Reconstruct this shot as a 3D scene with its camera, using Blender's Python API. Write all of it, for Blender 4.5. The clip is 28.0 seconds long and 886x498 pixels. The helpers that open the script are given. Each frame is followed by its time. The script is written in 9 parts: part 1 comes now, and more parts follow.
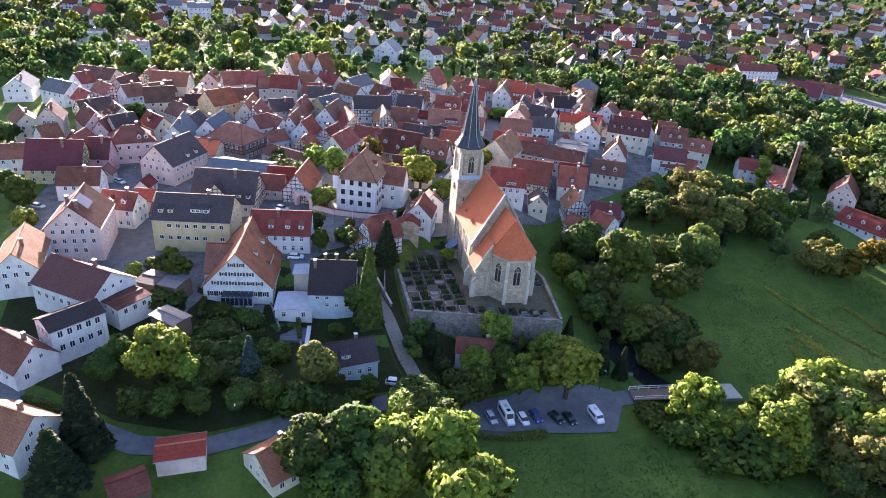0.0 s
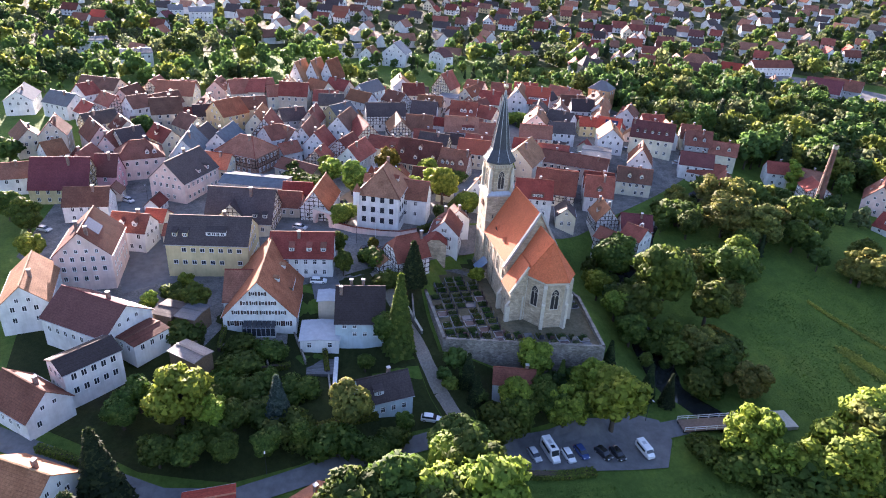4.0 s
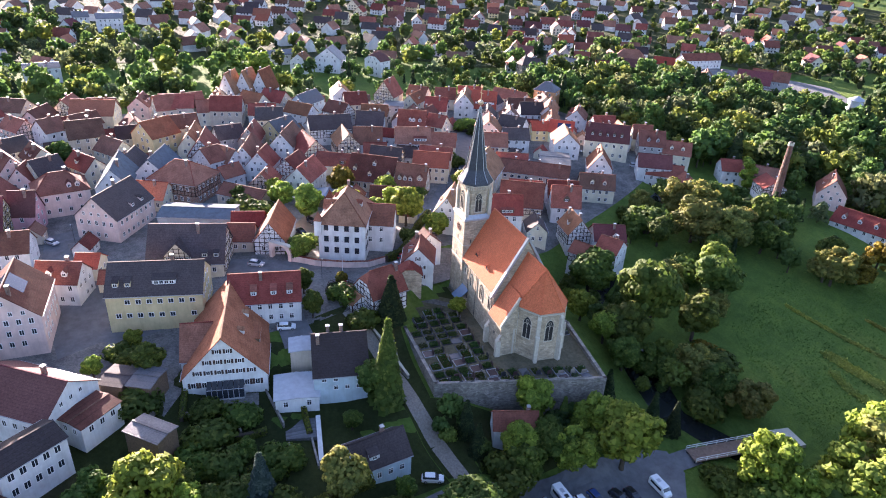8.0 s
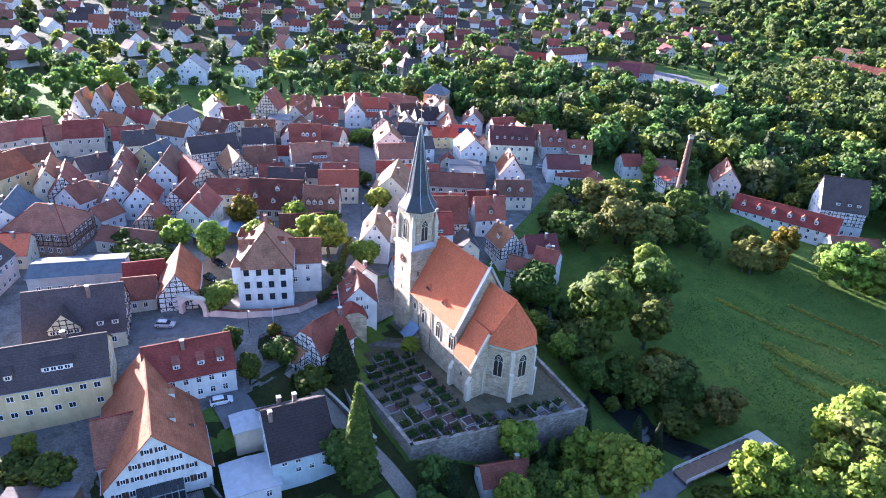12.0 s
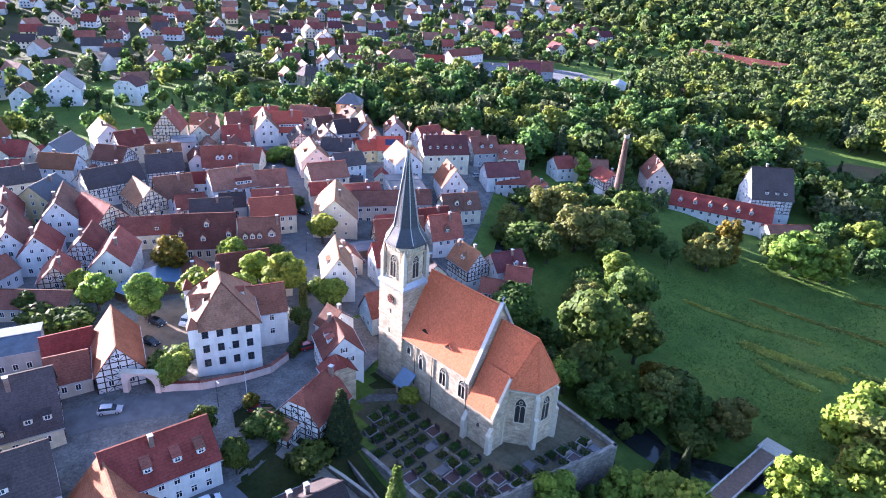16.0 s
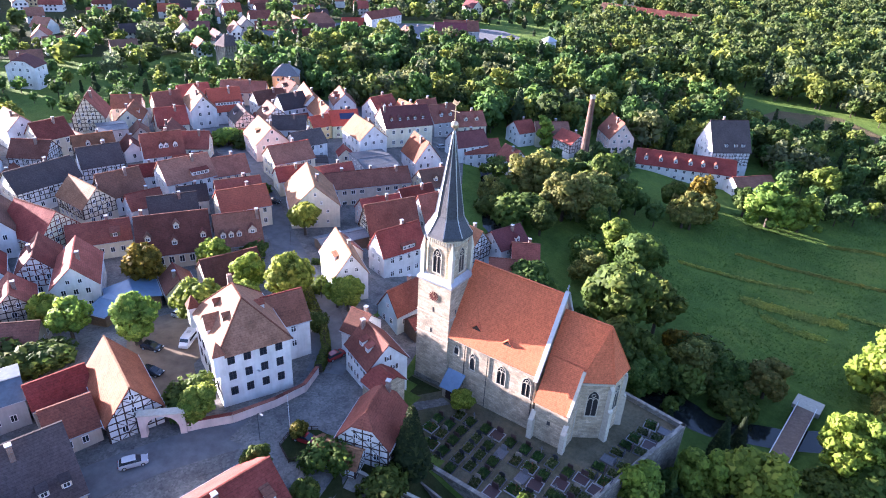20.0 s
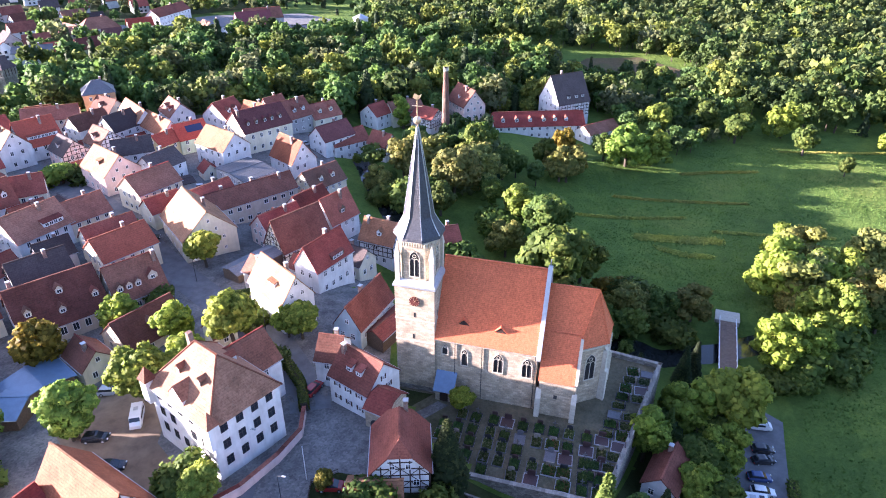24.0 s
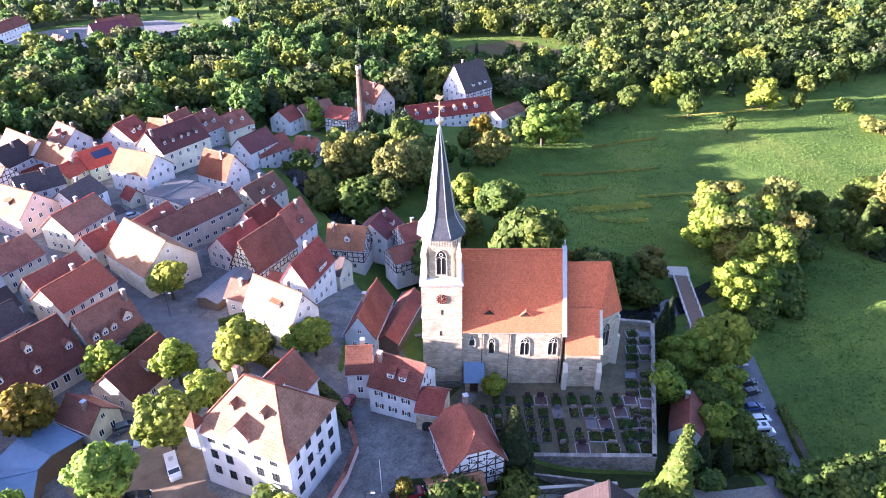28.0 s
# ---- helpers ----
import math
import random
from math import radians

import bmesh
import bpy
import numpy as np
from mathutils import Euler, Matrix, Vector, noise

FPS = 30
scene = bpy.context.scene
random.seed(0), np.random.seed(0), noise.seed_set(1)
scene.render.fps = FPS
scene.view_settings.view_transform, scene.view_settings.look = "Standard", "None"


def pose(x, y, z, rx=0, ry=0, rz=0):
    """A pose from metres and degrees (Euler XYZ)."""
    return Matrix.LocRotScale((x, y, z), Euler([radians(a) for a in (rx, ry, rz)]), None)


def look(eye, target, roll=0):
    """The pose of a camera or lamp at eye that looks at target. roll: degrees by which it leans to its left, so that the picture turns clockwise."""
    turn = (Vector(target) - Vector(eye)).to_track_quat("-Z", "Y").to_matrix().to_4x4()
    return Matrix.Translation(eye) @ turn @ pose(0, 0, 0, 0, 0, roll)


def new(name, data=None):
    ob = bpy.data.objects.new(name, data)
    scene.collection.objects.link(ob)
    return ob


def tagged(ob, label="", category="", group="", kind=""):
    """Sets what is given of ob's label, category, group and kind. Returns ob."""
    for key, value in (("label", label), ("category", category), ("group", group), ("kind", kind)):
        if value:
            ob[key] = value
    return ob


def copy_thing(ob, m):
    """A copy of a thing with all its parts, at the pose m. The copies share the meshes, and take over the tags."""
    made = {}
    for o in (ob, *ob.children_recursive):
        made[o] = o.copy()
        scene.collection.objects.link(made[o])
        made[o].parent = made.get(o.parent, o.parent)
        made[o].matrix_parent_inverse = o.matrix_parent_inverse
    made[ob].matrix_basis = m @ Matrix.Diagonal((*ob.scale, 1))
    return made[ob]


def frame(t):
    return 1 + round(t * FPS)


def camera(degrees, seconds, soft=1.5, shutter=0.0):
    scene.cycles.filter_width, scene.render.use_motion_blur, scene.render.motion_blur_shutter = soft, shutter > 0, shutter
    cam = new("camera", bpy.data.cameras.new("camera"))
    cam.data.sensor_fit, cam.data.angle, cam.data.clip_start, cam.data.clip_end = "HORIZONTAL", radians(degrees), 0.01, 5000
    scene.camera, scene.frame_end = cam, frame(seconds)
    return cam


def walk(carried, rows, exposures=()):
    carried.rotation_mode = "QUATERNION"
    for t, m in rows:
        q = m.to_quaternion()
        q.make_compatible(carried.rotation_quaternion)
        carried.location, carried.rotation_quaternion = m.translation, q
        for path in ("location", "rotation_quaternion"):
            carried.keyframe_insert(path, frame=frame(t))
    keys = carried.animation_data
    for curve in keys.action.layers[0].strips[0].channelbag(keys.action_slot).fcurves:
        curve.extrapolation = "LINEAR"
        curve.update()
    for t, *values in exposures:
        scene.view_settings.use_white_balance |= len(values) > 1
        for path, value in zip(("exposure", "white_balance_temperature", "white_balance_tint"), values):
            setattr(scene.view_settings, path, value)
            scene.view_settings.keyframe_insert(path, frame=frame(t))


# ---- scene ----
cam = camera(67.7, 28.0, soft=1.0)
PATH = [
    (0, (164.192, -47.234, 86.014), (162.464, -46.772, 85.118), 4.4),
    (0.5, (162.956, -47.909, 86.063), (161.229, -47.444, 85.169), 4.4),
    (1, (161.524, -48.22, 86.078), (159.798, -47.755, 85.181), 4.3),
    (1.5, (160.125, -48.677, 86.131), (158.399, -48.213, 85.235), 4.0),
    (2, (158.645, -49.112, 86.189), (156.92, -48.649, 85.29), 3.9),
    (2.5, (157.131, -49.803, 86.402), (155.406, -49.34, 85.501), 3.8),
    (3, (155.45, -50.528, 86.585), (153.725, -50.066, 85.683), 3.7),
    (3.5, (153.523, -51.303, 86.733), (151.799, -50.842, 85.83), 3.5),
    (5.5, (145.055, -54.864, 87.298), (143.334, -54.402, 86.389), 3.6),
    (6, (142.748, -55.808, 87.425), (141.032, -55.328, 86.517), 3.5),
    (6.5, (140.356, -56.735, 87.494), (138.655, -56.201, 86.587), 3.4),
    (7, (137.866, -57.673, 87.578), (136.193, -57.057, 86.671), 3.2),
    (7.5, (135.229, -58.419, 87.632), (133.568, -57.77, 86.727), 3.1),
    (8, (132.703, -59.303, 87.647), (131.048, -58.637, 86.742), 3.1),
    (8.5, (130.141, -60.378, 87.563), (128.512, -59.647, 86.662), 3.1),
    (9, (127.245, -61.675, 87.441), (125.662, -60.844, 86.544), 3.2),
    (9.5, (124.243, -62.954, 87.299), (122.696, -62.055, 86.406), 3.1),
    (10, (121.249, -64.161, 87.162), (119.725, -63.222, 86.269), 3.2),
    (10.5, (118.22, -65.178, 87.027), (116.714, -64.21, 86.137), 3.2),
    (11, (115.02, -66.163, 86.882), (113.529, -65.17, 85.992), 3.2),
    (11.5, (111.709, -67.141, 86.909), (110.231, -66.13, 86.017), 3.3),
    (13.5, (98.104, -70.745, 86.062), (96.676, -69.662, 85.173), 3.4),
    (14, (94.823, -71.729, 85.868), (93.42, -70.613, 84.982), 3.4),
    (14.5, (91.311, -72.955, 85.641), (89.941, -71.796, 84.758), 3.5),
    (15, (87.677, -73.554, 85.394), (86.349, -72.345, 84.515), 3.4),
    (15.5, (83.948, -74.222, 85.039), (82.676, -72.951, 84.163), 3.4),
    (16, (80.353, -74.976, 84.595), (79.112, -73.672, 83.723), 3.4),
    (16.5, (76.711, -76.105, 84.19), (75.5, -74.771, 83.321), 3.6),
    (17, (72.928, -76.973, 83.842), (71.764, -75.596, 82.976), 3.5),
    (17.5, (69.144, -77.874, 83.452), (68.014, -76.467, 82.589), 3.6),
    (18, (66.013, -78.824, 83.133), (64.908, -77.419, 82.235), 3.5),
    (18.5, (62.468, -79.631, 82.87), (61.398, -78.24, 81.911), 3.4),
    (19, (58.727, -80.522, 82.728), (57.671, -79.121, 81.768), 3.5),
    (19.5, (55.162, -81.529, 82.616), (54.147, -80.097, 81.657), 3.4),
    (20, (51.912, -82.384, 82.515), (50.94, -80.921, 81.559), 3.2),
    (20.5, (48.768, -82.976, 82.413), (47.828, -81.49, 81.46), 2.7),
    (21, (45.356, -83.461, 82.285), (44.485, -81.932, 81.335), 2.2),
    (21.5, (41.822, -84.088, 82.093), (41.098, -82.484, 81.143), 1.8),
    (22, (38.149, -84.776, 81.931), (37.523, -83.13, 80.982), 1.4),
    (22.5, (34.606, -85.591, 81.85), (34.043, -83.923, 80.9), 1.2),
    (24.5, (21.121, -89.538, 82.867), (20.719, -87.859, 81.856), 0.1),
    (25, (17.49, -90.346, 83.106), (17.132, -88.659, 82.093), 0.1),
    (25.5, (14.2, -91.054, 83.209), (13.86, -89.364, 82.194), -0.5),
    (26, (10.742, -91.824, 83.314), (10.589, -90.11, 82.294), -0.4),
    (26.5, (6.816, -92.744, 83.462), (6.974, -91.035, 82.435), -1.0),
    (27, (3.636, -93.207, 83.748), (3.87, -91.509, 82.716), -1.5),
    (27.5, (1.04, -93.188, 84.036), (1.163, -91.479, 83.004), -1.8),
    (28, (-1.619, -93.362, 84.229), (-1.655, -91.644, 83.206), -0.8),
]
EXPOSURES = [(0, 3.0, 5600, 33), (9, 3.0, 5600, 32), (10, 3.1, 5050, 28), (14, 3.2, 4950, 30), (20, 3.15, 5100, 33), (25, 3.3, 5300, 37), (28, 3.4, 5300, 39)]
walk(cam, [(t, look(eye, target, roll)) for t, eye, target, roll in PATH], EXPOSURES)

random.seed(7)
SUN_AZ, SUN_EL = radians(189.0), radians(10.0)
SUN_DIR = Vector((math.cos(SUN_EL) * math.cos(SUN_AZ), math.cos(SUN_EL) * math.sin(SUN_AZ), math.sin(SUN_EL)))

# ---- world and sun ----
world = bpy.data.worlds.new("world")
scene.world = world
world.use_nodes = True
wn = world.node_tree.nodes
sky = wn.new("ShaderNodeTexSky")
sky.sky_type = "NISHITA"
sky.sun_disc = False
sky.sun_elevation = SUN_EL
sky.sun_rotation = math.atan2(SUN_DIR.x, SUN_DIR.y)
sky.air_density, sky.dust_density, sky.ozone_density = 1.0, 1.5, 1.0
wn["Background"].inputs["Strength"].default_value = 0.07
world.node_tree.links.new(sky.outputs[0], wn["Background"].inputs["Color"])
sun_data = bpy.data.lights.new("sun", "SUN")
sun_data.energy, sun_data.angle, sun_data.color = 5.0, radians(0.6), (1.0, 0.82, 0.57)
sun = new("sun", sun_data)
sun.matrix_world = look(SUN_DIR * 300, (0, 0, 0))


# ---- materials ----
def make(name, build):
    m = bpy.data.materials.new(name)
    m.use_nodes = True
    nt = m.node_tree
    b = nt.nodes["Principled BSDF"]
    build(nt, b)
    return m


def node(nt, kind, inputs=None, **props):
    n = nt.nodes.new(kind)
    for k, v in props.items():
        setattr(n, k, v)
    for k, v in (inputs or {}).items():
        if isinstance(v, bpy.types.NodeSocket):
            nt.links.new(v, n.inputs[k])
        else:
            n.inputs[k].default_value = v
    return n


def coords(nt):
    return node(nt, "ShaderNodeNewGeometry").outputs["Position"]


def ramp(nt, fac, stops):
    r = node(nt, "ShaderNodeValToRGB", {"Fac": fac})
    e = r.color_ramp.elements
    while len(e) < len(stops):
        e.new(0.5)
    for el, (p, c) in zip(e, stops):
        el.position, el.color = p, (*c, 1)
    return r.outputs["Color"]


def blend(nt, fac, a, b, mode="MIX"):
    n = node(nt, "ShaderNodeMix", data_type="RGBA", blend_type=mode)
    for k, v in (("Factor", fac), ("A", a), ("B", b)):
        s = n.inputs[0] if k == "Factor" else n.inputs[6 if k == "A" else 7]
        if isinstance(v, bpy.types.NodeSocket):
            nt.links.new(v, s)
        else:
            s.default_value = v if k == "Factor" else (*v, 1)
    return n.outputs[2]


def noise_fac(nt, scale, detail=4.0, rough=0.6, vec=None):
    return node(nt, "ShaderNodeTexNoise", {"Vector": vec or coords(nt), "Scale": scale, "Detail": detail, "Roughness": rough}).outputs["Fac"]


def bump(nt, b, height, strength, dist=0.05):
    n = node(nt, "ShaderNodeBump", {"Height": height, "Strength": strength, "Distance": dist})
    nt.links.new(n.outputs["Normal"], b.inputs["Normal"])


def shade(c, k):
    return tuple(min(1, v * k) for v in c)


def plaster(name, c, dirt=0.25):
    def build(nt, b):
        big = noise_fac(nt, 0.35, 5)
        col = ramp(nt, big, [(0.3, shade(c, 1 - dirt)), (0.62, c)])
        pos = coords(nt)
        st = node(nt, "ShaderNodeMapping", {"Vector": pos, "Scale": (1.6, 1.6, 0.18)}).outputs[0]
        streak = ramp(nt, noise_fac(nt, 1.0, 4, 0.65, st), [(0.34, (0.7, 0.68, 0.64)), (0.56, (1, 1, 1))])
        col = blend(nt, 0.32, col, streak, "MULTIPLY")
        nt.links.new(col, b.inputs["Base Color"])
        b.inputs["Roughness"].default_value = 0.9
        bump(nt, b, noise_fac(nt, 9.0, 3), 0.25, 0.03)
    return make(name, build)


def tiles(name, c, rough=0.75, course=0.32, moss=0.25, sheen=0.0, vary=1.0):
    """Clay tiles: level courses, tone from tile to tile, weathering and lichen."""
    def build(nt, b):
        pos = coords(nt)
        sep = node(nt, "ShaderNodeSeparateXYZ", {"Vector": pos})
        info = node(nt, "ShaderNodeObjectInfo").outputs["Random"]
        wv = node(nt, "ShaderNodeMath", {0: sep.outputs["Z"], 1: 1.0 / course}, operation="MULTIPLY")
        fr = node(nt, "ShaderNodeMath", {0: wv.outputs[0]}, operation="FRACT")
        spot = noise_fac(nt, 2.6, 6, 0.75)
        tone = ramp(nt, spot, [(0.25, shade(c, 0.55)), (0.5, c), (0.78, shade(c, 1.35))])
        cell = node(nt, "ShaderNodeMapping", {"Vector": pos, "Scale": (4.5, 4.5, 1.0 / course)}).outputs[0]
        vor = node(nt, "ShaderNodeTexVoronoi", {"Vector": cell, "Scale": 1.0}).outputs["Color"]
        tone = blend(nt, 0.28, tone, ramp(nt, vor, [(0.1, shade(c, 0.5)), (0.9, shade(c, 1.5))]))
        age = ramp(nt, noise_fac(nt, 0.28, 5, 0.65), [(0.36, (0.55, 0.52, 0.5)), (0.6, (1, 1, 1))])
        tone = blend(nt, min(0.65, 0.12 + moss * 2), tone, age, "MULTIPLY")
        lichen = ramp(nt, noise_fac(nt, 0.9, 7, 0.8), [(0.56, (0, 0, 0)), (0.74, (1, 1, 1))])
        lf = node(nt, "ShaderNodeMath", {0: lichen, 1: moss}, operation="MULTIPLY").outputs[0]
        tone = blend(nt, lf, tone, (0.16, 0.15, 0.11))
        line = ramp(nt, fr.outputs[0], [(0.0, (0.45, 0.45, 0.45)), (0.16, (1, 1, 1))])
        tone = blend(nt, 0.7, tone, line, "MULTIPLY")
        hue = node(nt, "ShaderNodeHueSaturation", {"Color": tone})
        v = node(nt, "ShaderNodeMapRange", {0: info, 3: 1 - 0.34 * vary, 4: 1 + 0.28 * vary}).outputs[0]
        nt.links.new(v, hue.inputs["Value"])
        turn = node(nt, "ShaderNodeMath", {0: info, 1: 7.31}, operation="MULTIPLY").outputs[0]
        part_of = node(nt, "ShaderNodeMath", {0: turn}, operation="FRACT").outputs[0]
        nt.links.new(node(nt, "ShaderNodeMapRange", {0: part_of, 3: 0.5 - 0.012 * vary, 4: 0.5 + 0.018 * vary}).outputs[0], hue.inputs["Hue"])
        nt.links.new(node(nt, "ShaderNodeMapRange", {0: part_of, 3: 1.0 + 0.15 * vary, 4: 1 - 0.06 * vary}).outputs[0], hue.inputs["Saturation"])
        nt.links.new(hue.outputs[0], b.inputs["Base Color"])
        b.inputs["Roughness"].default_value = rough
        b.inputs["Specular IOR Level"].default_value = 0.12 + sheen
        h = node(nt, "ShaderNodeMath", {0: fr.outputs[0], 1: vor}, operation="ADD").outputs[0]
        bump(nt, b, h, 0.6, 0.03)
    return make(name, build)


def masonry(name, c, mortar, bw, bh, var=0.35, dirt=0.4):
    """Squared stones in courses; the pattern runs along the wall whichever way it faces."""
    def build(nt, b):
        pos = coords(nt)
        geo = node(nt, "ShaderNodeNewGeometry")
        sep = node(nt, "ShaderNodeSeparateXYZ", {"Vector": pos})
        sn = node(nt, "ShaderNodeSeparateXYZ", {"Vector": geo.outputs["True Normal"]})
        ax = node(nt, "ShaderNodeMath", {0: sn.outputs["X"]}, operation="ABSOLUTE").outputs[0]
        g = node(nt, "ShaderNodeMath", {0: ax, 1: 0.7}, operation="GREATER_THAN").outputs[0]
        run = node(nt, "ShaderNodeMix", {0: g, 2: sep.outputs["X"], 3: sep.outputs["Y"]}).outputs[0]
        vec = node(nt, "ShaderNodeCombineXYZ", {"X": run, "Y": sep.outputs["Z"]}).outputs[0]
        br = node(nt, "ShaderNodeTexBrick", {"Vector": vec, "Color1": (*shade(c, 1 - var), 1), "Color2": (*shade(c, 1 + var * 0.6), 1), "Mortar": (*mortar, 1),
                  "Scale": 1.0, "Mortar Size": 0.018, "Brick Width": bw, "Row Height": bh, "Bias": 0.1})
        st = ramp(nt, noise_fac(nt, 0.45, 6, 0.7), [(0.34, shade((1, 0.97, 0.92), 1 - dirt)), (0.62, (1, 1, 1))])
        col = blend(nt, 1.0, br.outputs["Color"], st, "MULTIPLY")
        fine = ramp(nt, noise_fac(nt, 4.0, 5, 0.7), [(0.3, (0.72, 0.72, 0.74)), (0.7, (1.1, 1.08, 1.02))])
        col = blend(nt, 0.7, col, fine, "MULTIPLY")
        nt.links.new(col, b.inputs["Base Color"])
        b.inputs["Roughness"].default_value = 0.92
        h = node(nt, "ShaderNodeMath", {0: br.outputs["Fac"], 1: -1.0}, operation="MULTIPLY").outputs[0]
        bump(nt, b, h, 0.7, 0.03)
    return make(name, build)


def plain(name, c, rough=0.6, metal=0.0, var=0.2, scale=1.5, spec=0.4):
    def build(nt, b):
        col = ramp(nt, noise_fac(nt, scale, 5, 0.65), [(0.3, shade(c, 1 - var)), (0.68, shade(c, 1 + var * 0.5))])
        nt.links.new(col, b.inputs["Base Color"])
        b.inputs["Roughness"].default_value, b.inputs["Metallic"].default_value = rough, metal
        b.inputs["Specular IOR Level"].default_value = spec
    return make(name, build)


def paint(name, c, rough=0.25):
    def build(nt, b):
        col = ramp(nt, noise_fac(nt, 3.0, 2), [(0.3, shade(c, 0.93)), (0.7, c)])
        nt.links.new(col, b.inputs["Base Color"])
        b.inputs["Roughness"].default_value = rough
        b.inputs["Coat Weight"].default_value = 0.6
    return make(name, build)


def leaves(name, dark, light, yellow=None):
    def build(nt, b):
        geo = node(nt, "ShaderNodeNewGeometry")
        info = node(nt, "ShaderNodeObjectInfo").outputs["Random"]
        col = ramp(nt, geo.outputs["Random Per Island"], [(0.0, dark), (0.75, light), (1.0, yellow or shade(light, 1.3))])
        patch = ramp(nt, noise_fac(nt, 0.35, 3), [(0.35, (0.78, 0.85, 0.84)), (0.65, (1.09, 1.05, 0.96))])
        col = blend(nt, 0.8, col, patch, "MULTIPLY")
        stand = ramp(nt, noise_fac(nt, 0.055, 2), [(0.38, (0.72, 0.82, 0.88)), (0.62, (1.15, 1.13, 0.88))])
        col = blend(nt, 0.8, col, stand, "MULTIPLY")
        hue = node(nt, "ShaderNodeHueSaturation", {"Color": col})
        nt.links.new(node(nt, "ShaderNodeMapRange", {0: info, 3: 0.480, 4: 0.517}).outputs[0], hue.inputs["Hue"])
        nt.links.new(node(nt, "ShaderNodeMapRange", {0: info, 3: 0.86, 4: 1.16}).outputs[0], hue.inputs["Value"])
        nt.links.new(hue.outputs[0], b.inputs["Base Color"])
        b.inputs["Roughness"].default_value = 0.7
        b.inputs["Specular IOR Level"].default_value = 0.2
        tr = node(nt, "ShaderNodeBsdfTranslucent", {"Color": hue.outputs[0]})
        mx = node(nt, "ShaderNodeMixShader", {0: 0.5, 1: b.outputs[0], 2: tr.outputs[0]})
        nt.links.new(mx.outputs[0], nt.nodes["Material Output"].inputs["Surface"])
    return make(name, build)


def glass(name, c, rough=0.08):
    def build(nt, b):
        b.inputs["Base Color"].default_value = (*c, 1)
        b.inputs["Roughness"].default_value, b.inputs["Specular IOR Level"].default_value = rough, 0.7
    return make(name, build)


WALLS = {
    "white": plaster("white_render", (0.71, 0.71, 0.70)),
    "cream": plaster("cream_render", (0.72, 0.66, 0.50)),
    "yellow": plaster("yellow_render", (0.66, 0.55, 0.30)),
    "pink": plaster("pale_pink_render", (0.72, 0.56, 0.50)),
    "rose": plaster("rose_render", (0.70, 0.38, 0.40)),
    "grey": plaster("grey_render", (0.42, 0.42, 0.42)),
    "blue": plaster("pale_blue_render", (0.50, 0.60, 0.64)),
    "green": plaster("pale_green_render", (0.52, 0.60, 0.45)),
    "orange": plaster("orange_render", (0.66, 0.36, 0.18)),
    "beige": plaster("beige_render", (0.58, 0.50, 0.40)),
    "brick": masonry("red_brick", (0.34, 0.14, 0.09), (0.35, 0.32, 0.28), 0.26, 0.08, 0.25),
    "stone": masonry("sandstone_ashlar", (0.54, 0.45, 0.33), (0.36, 0.33, 0.29), 0.75, 0.36, 0.28),
    "wood": plain("weathered_boards", (0.13, 0.09, 0.06), 0.85, 0, 0.35, 3.0),
}
ROOFS = {
    "red": tiles("red_clay_tiles", (0.245, 0.092, 0.070)),
    "bright": tiles("fresh_red_tiles", (0.33, 0.105, 0.072), moss=0.08),
    "brown": tiles("brown_clay_tiles", (0.18, 0.078, 0.060), moss=0.3),
    "dark": tiles("dark_concrete_tiles", (0.075, 0.06, 0.06), moss=0.12),
    "plum": tiles("plum_glazed_tiles", (0.14, 0.054, 0.054), moss=0.1),
    "orange": tiles("new_orange_tiles", (0.58, 0.16, 0.074), moss=0.02, course=0.28, vary=0.0),
    "grey": tiles("grey_slate", (0.13, 0.135, 0.15), 0.5, 0.25, 0.1, 0.2),
    "slate": tiles("dark_slate_spire", (0.058, 0.063, 0.078), 0.5, 0.24, 0.05, 0.15, 0.0),
    "metal": plain("pale_sheet_metal", (0.11, 0.135, 0.165), 0.9, 0.0, 0.25, 0.8, 0.1),
    "pale": plain("pale_roof_felt", (0.42, 0.44, 0.47), 0.85, 0.0, 0.15, 0.8, 0.2),
    "blue": plain("blue_sheet_metal", (0.14, 0.21, 0.31), 0.45, 0.2, 0.15, 0.8),
    "russet": tiles("weathered_russet_tiles", (0.235, 0.108, 0.075), moss=0.35),
    "ochre": tiles("weathered_ochre_tiles", (0.29, 0.14, 0.083), moss=0.3),
}
GRASS_WALL = masonry("rubble_stone_wall", (0.30, 0.28, 0.25), (0.2, 0.19, 0.17), 0.55, 0.3, 0.4, 0.5)
TIMBER = plain("dark_timber", (0.045, 0.026, 0.02), 0.8, 0, 0.3, 4.0)
RED_TIMBER = plain("oxblood_timber", (0.12, 0.03, 0.022), 0.8, 0, 0.3, 4.0)
WHITE_PAINT = plain("white_paint", (0.78, 0.78, 0.77), 0.55, 0, 0.06)
LEADED = glass("leaded_church_glass", (0.014, 0.014, 0.018), 0.5)
PANE = glass("window_glass", (0.025, 0.03, 0.04))
SHUTTER = plain("dark_shutter", (0.06, 0.035, 0.03), 0.7)
CHIMNEY = masonry("chimney_brick", (0.30, 0.15, 0.11), (0.3, 0.28, 0.26), 0.25, 0.08, 0.3)
LEAD = plain("grey_lead", (0.42, 0.44, 0.47), 0.45, 0.4, 0.15)
PALE_STONE = plain("pale_dressed_stone", (0.50, 0.46, 0.38), 0.85, 0, 0.2, 2.0)
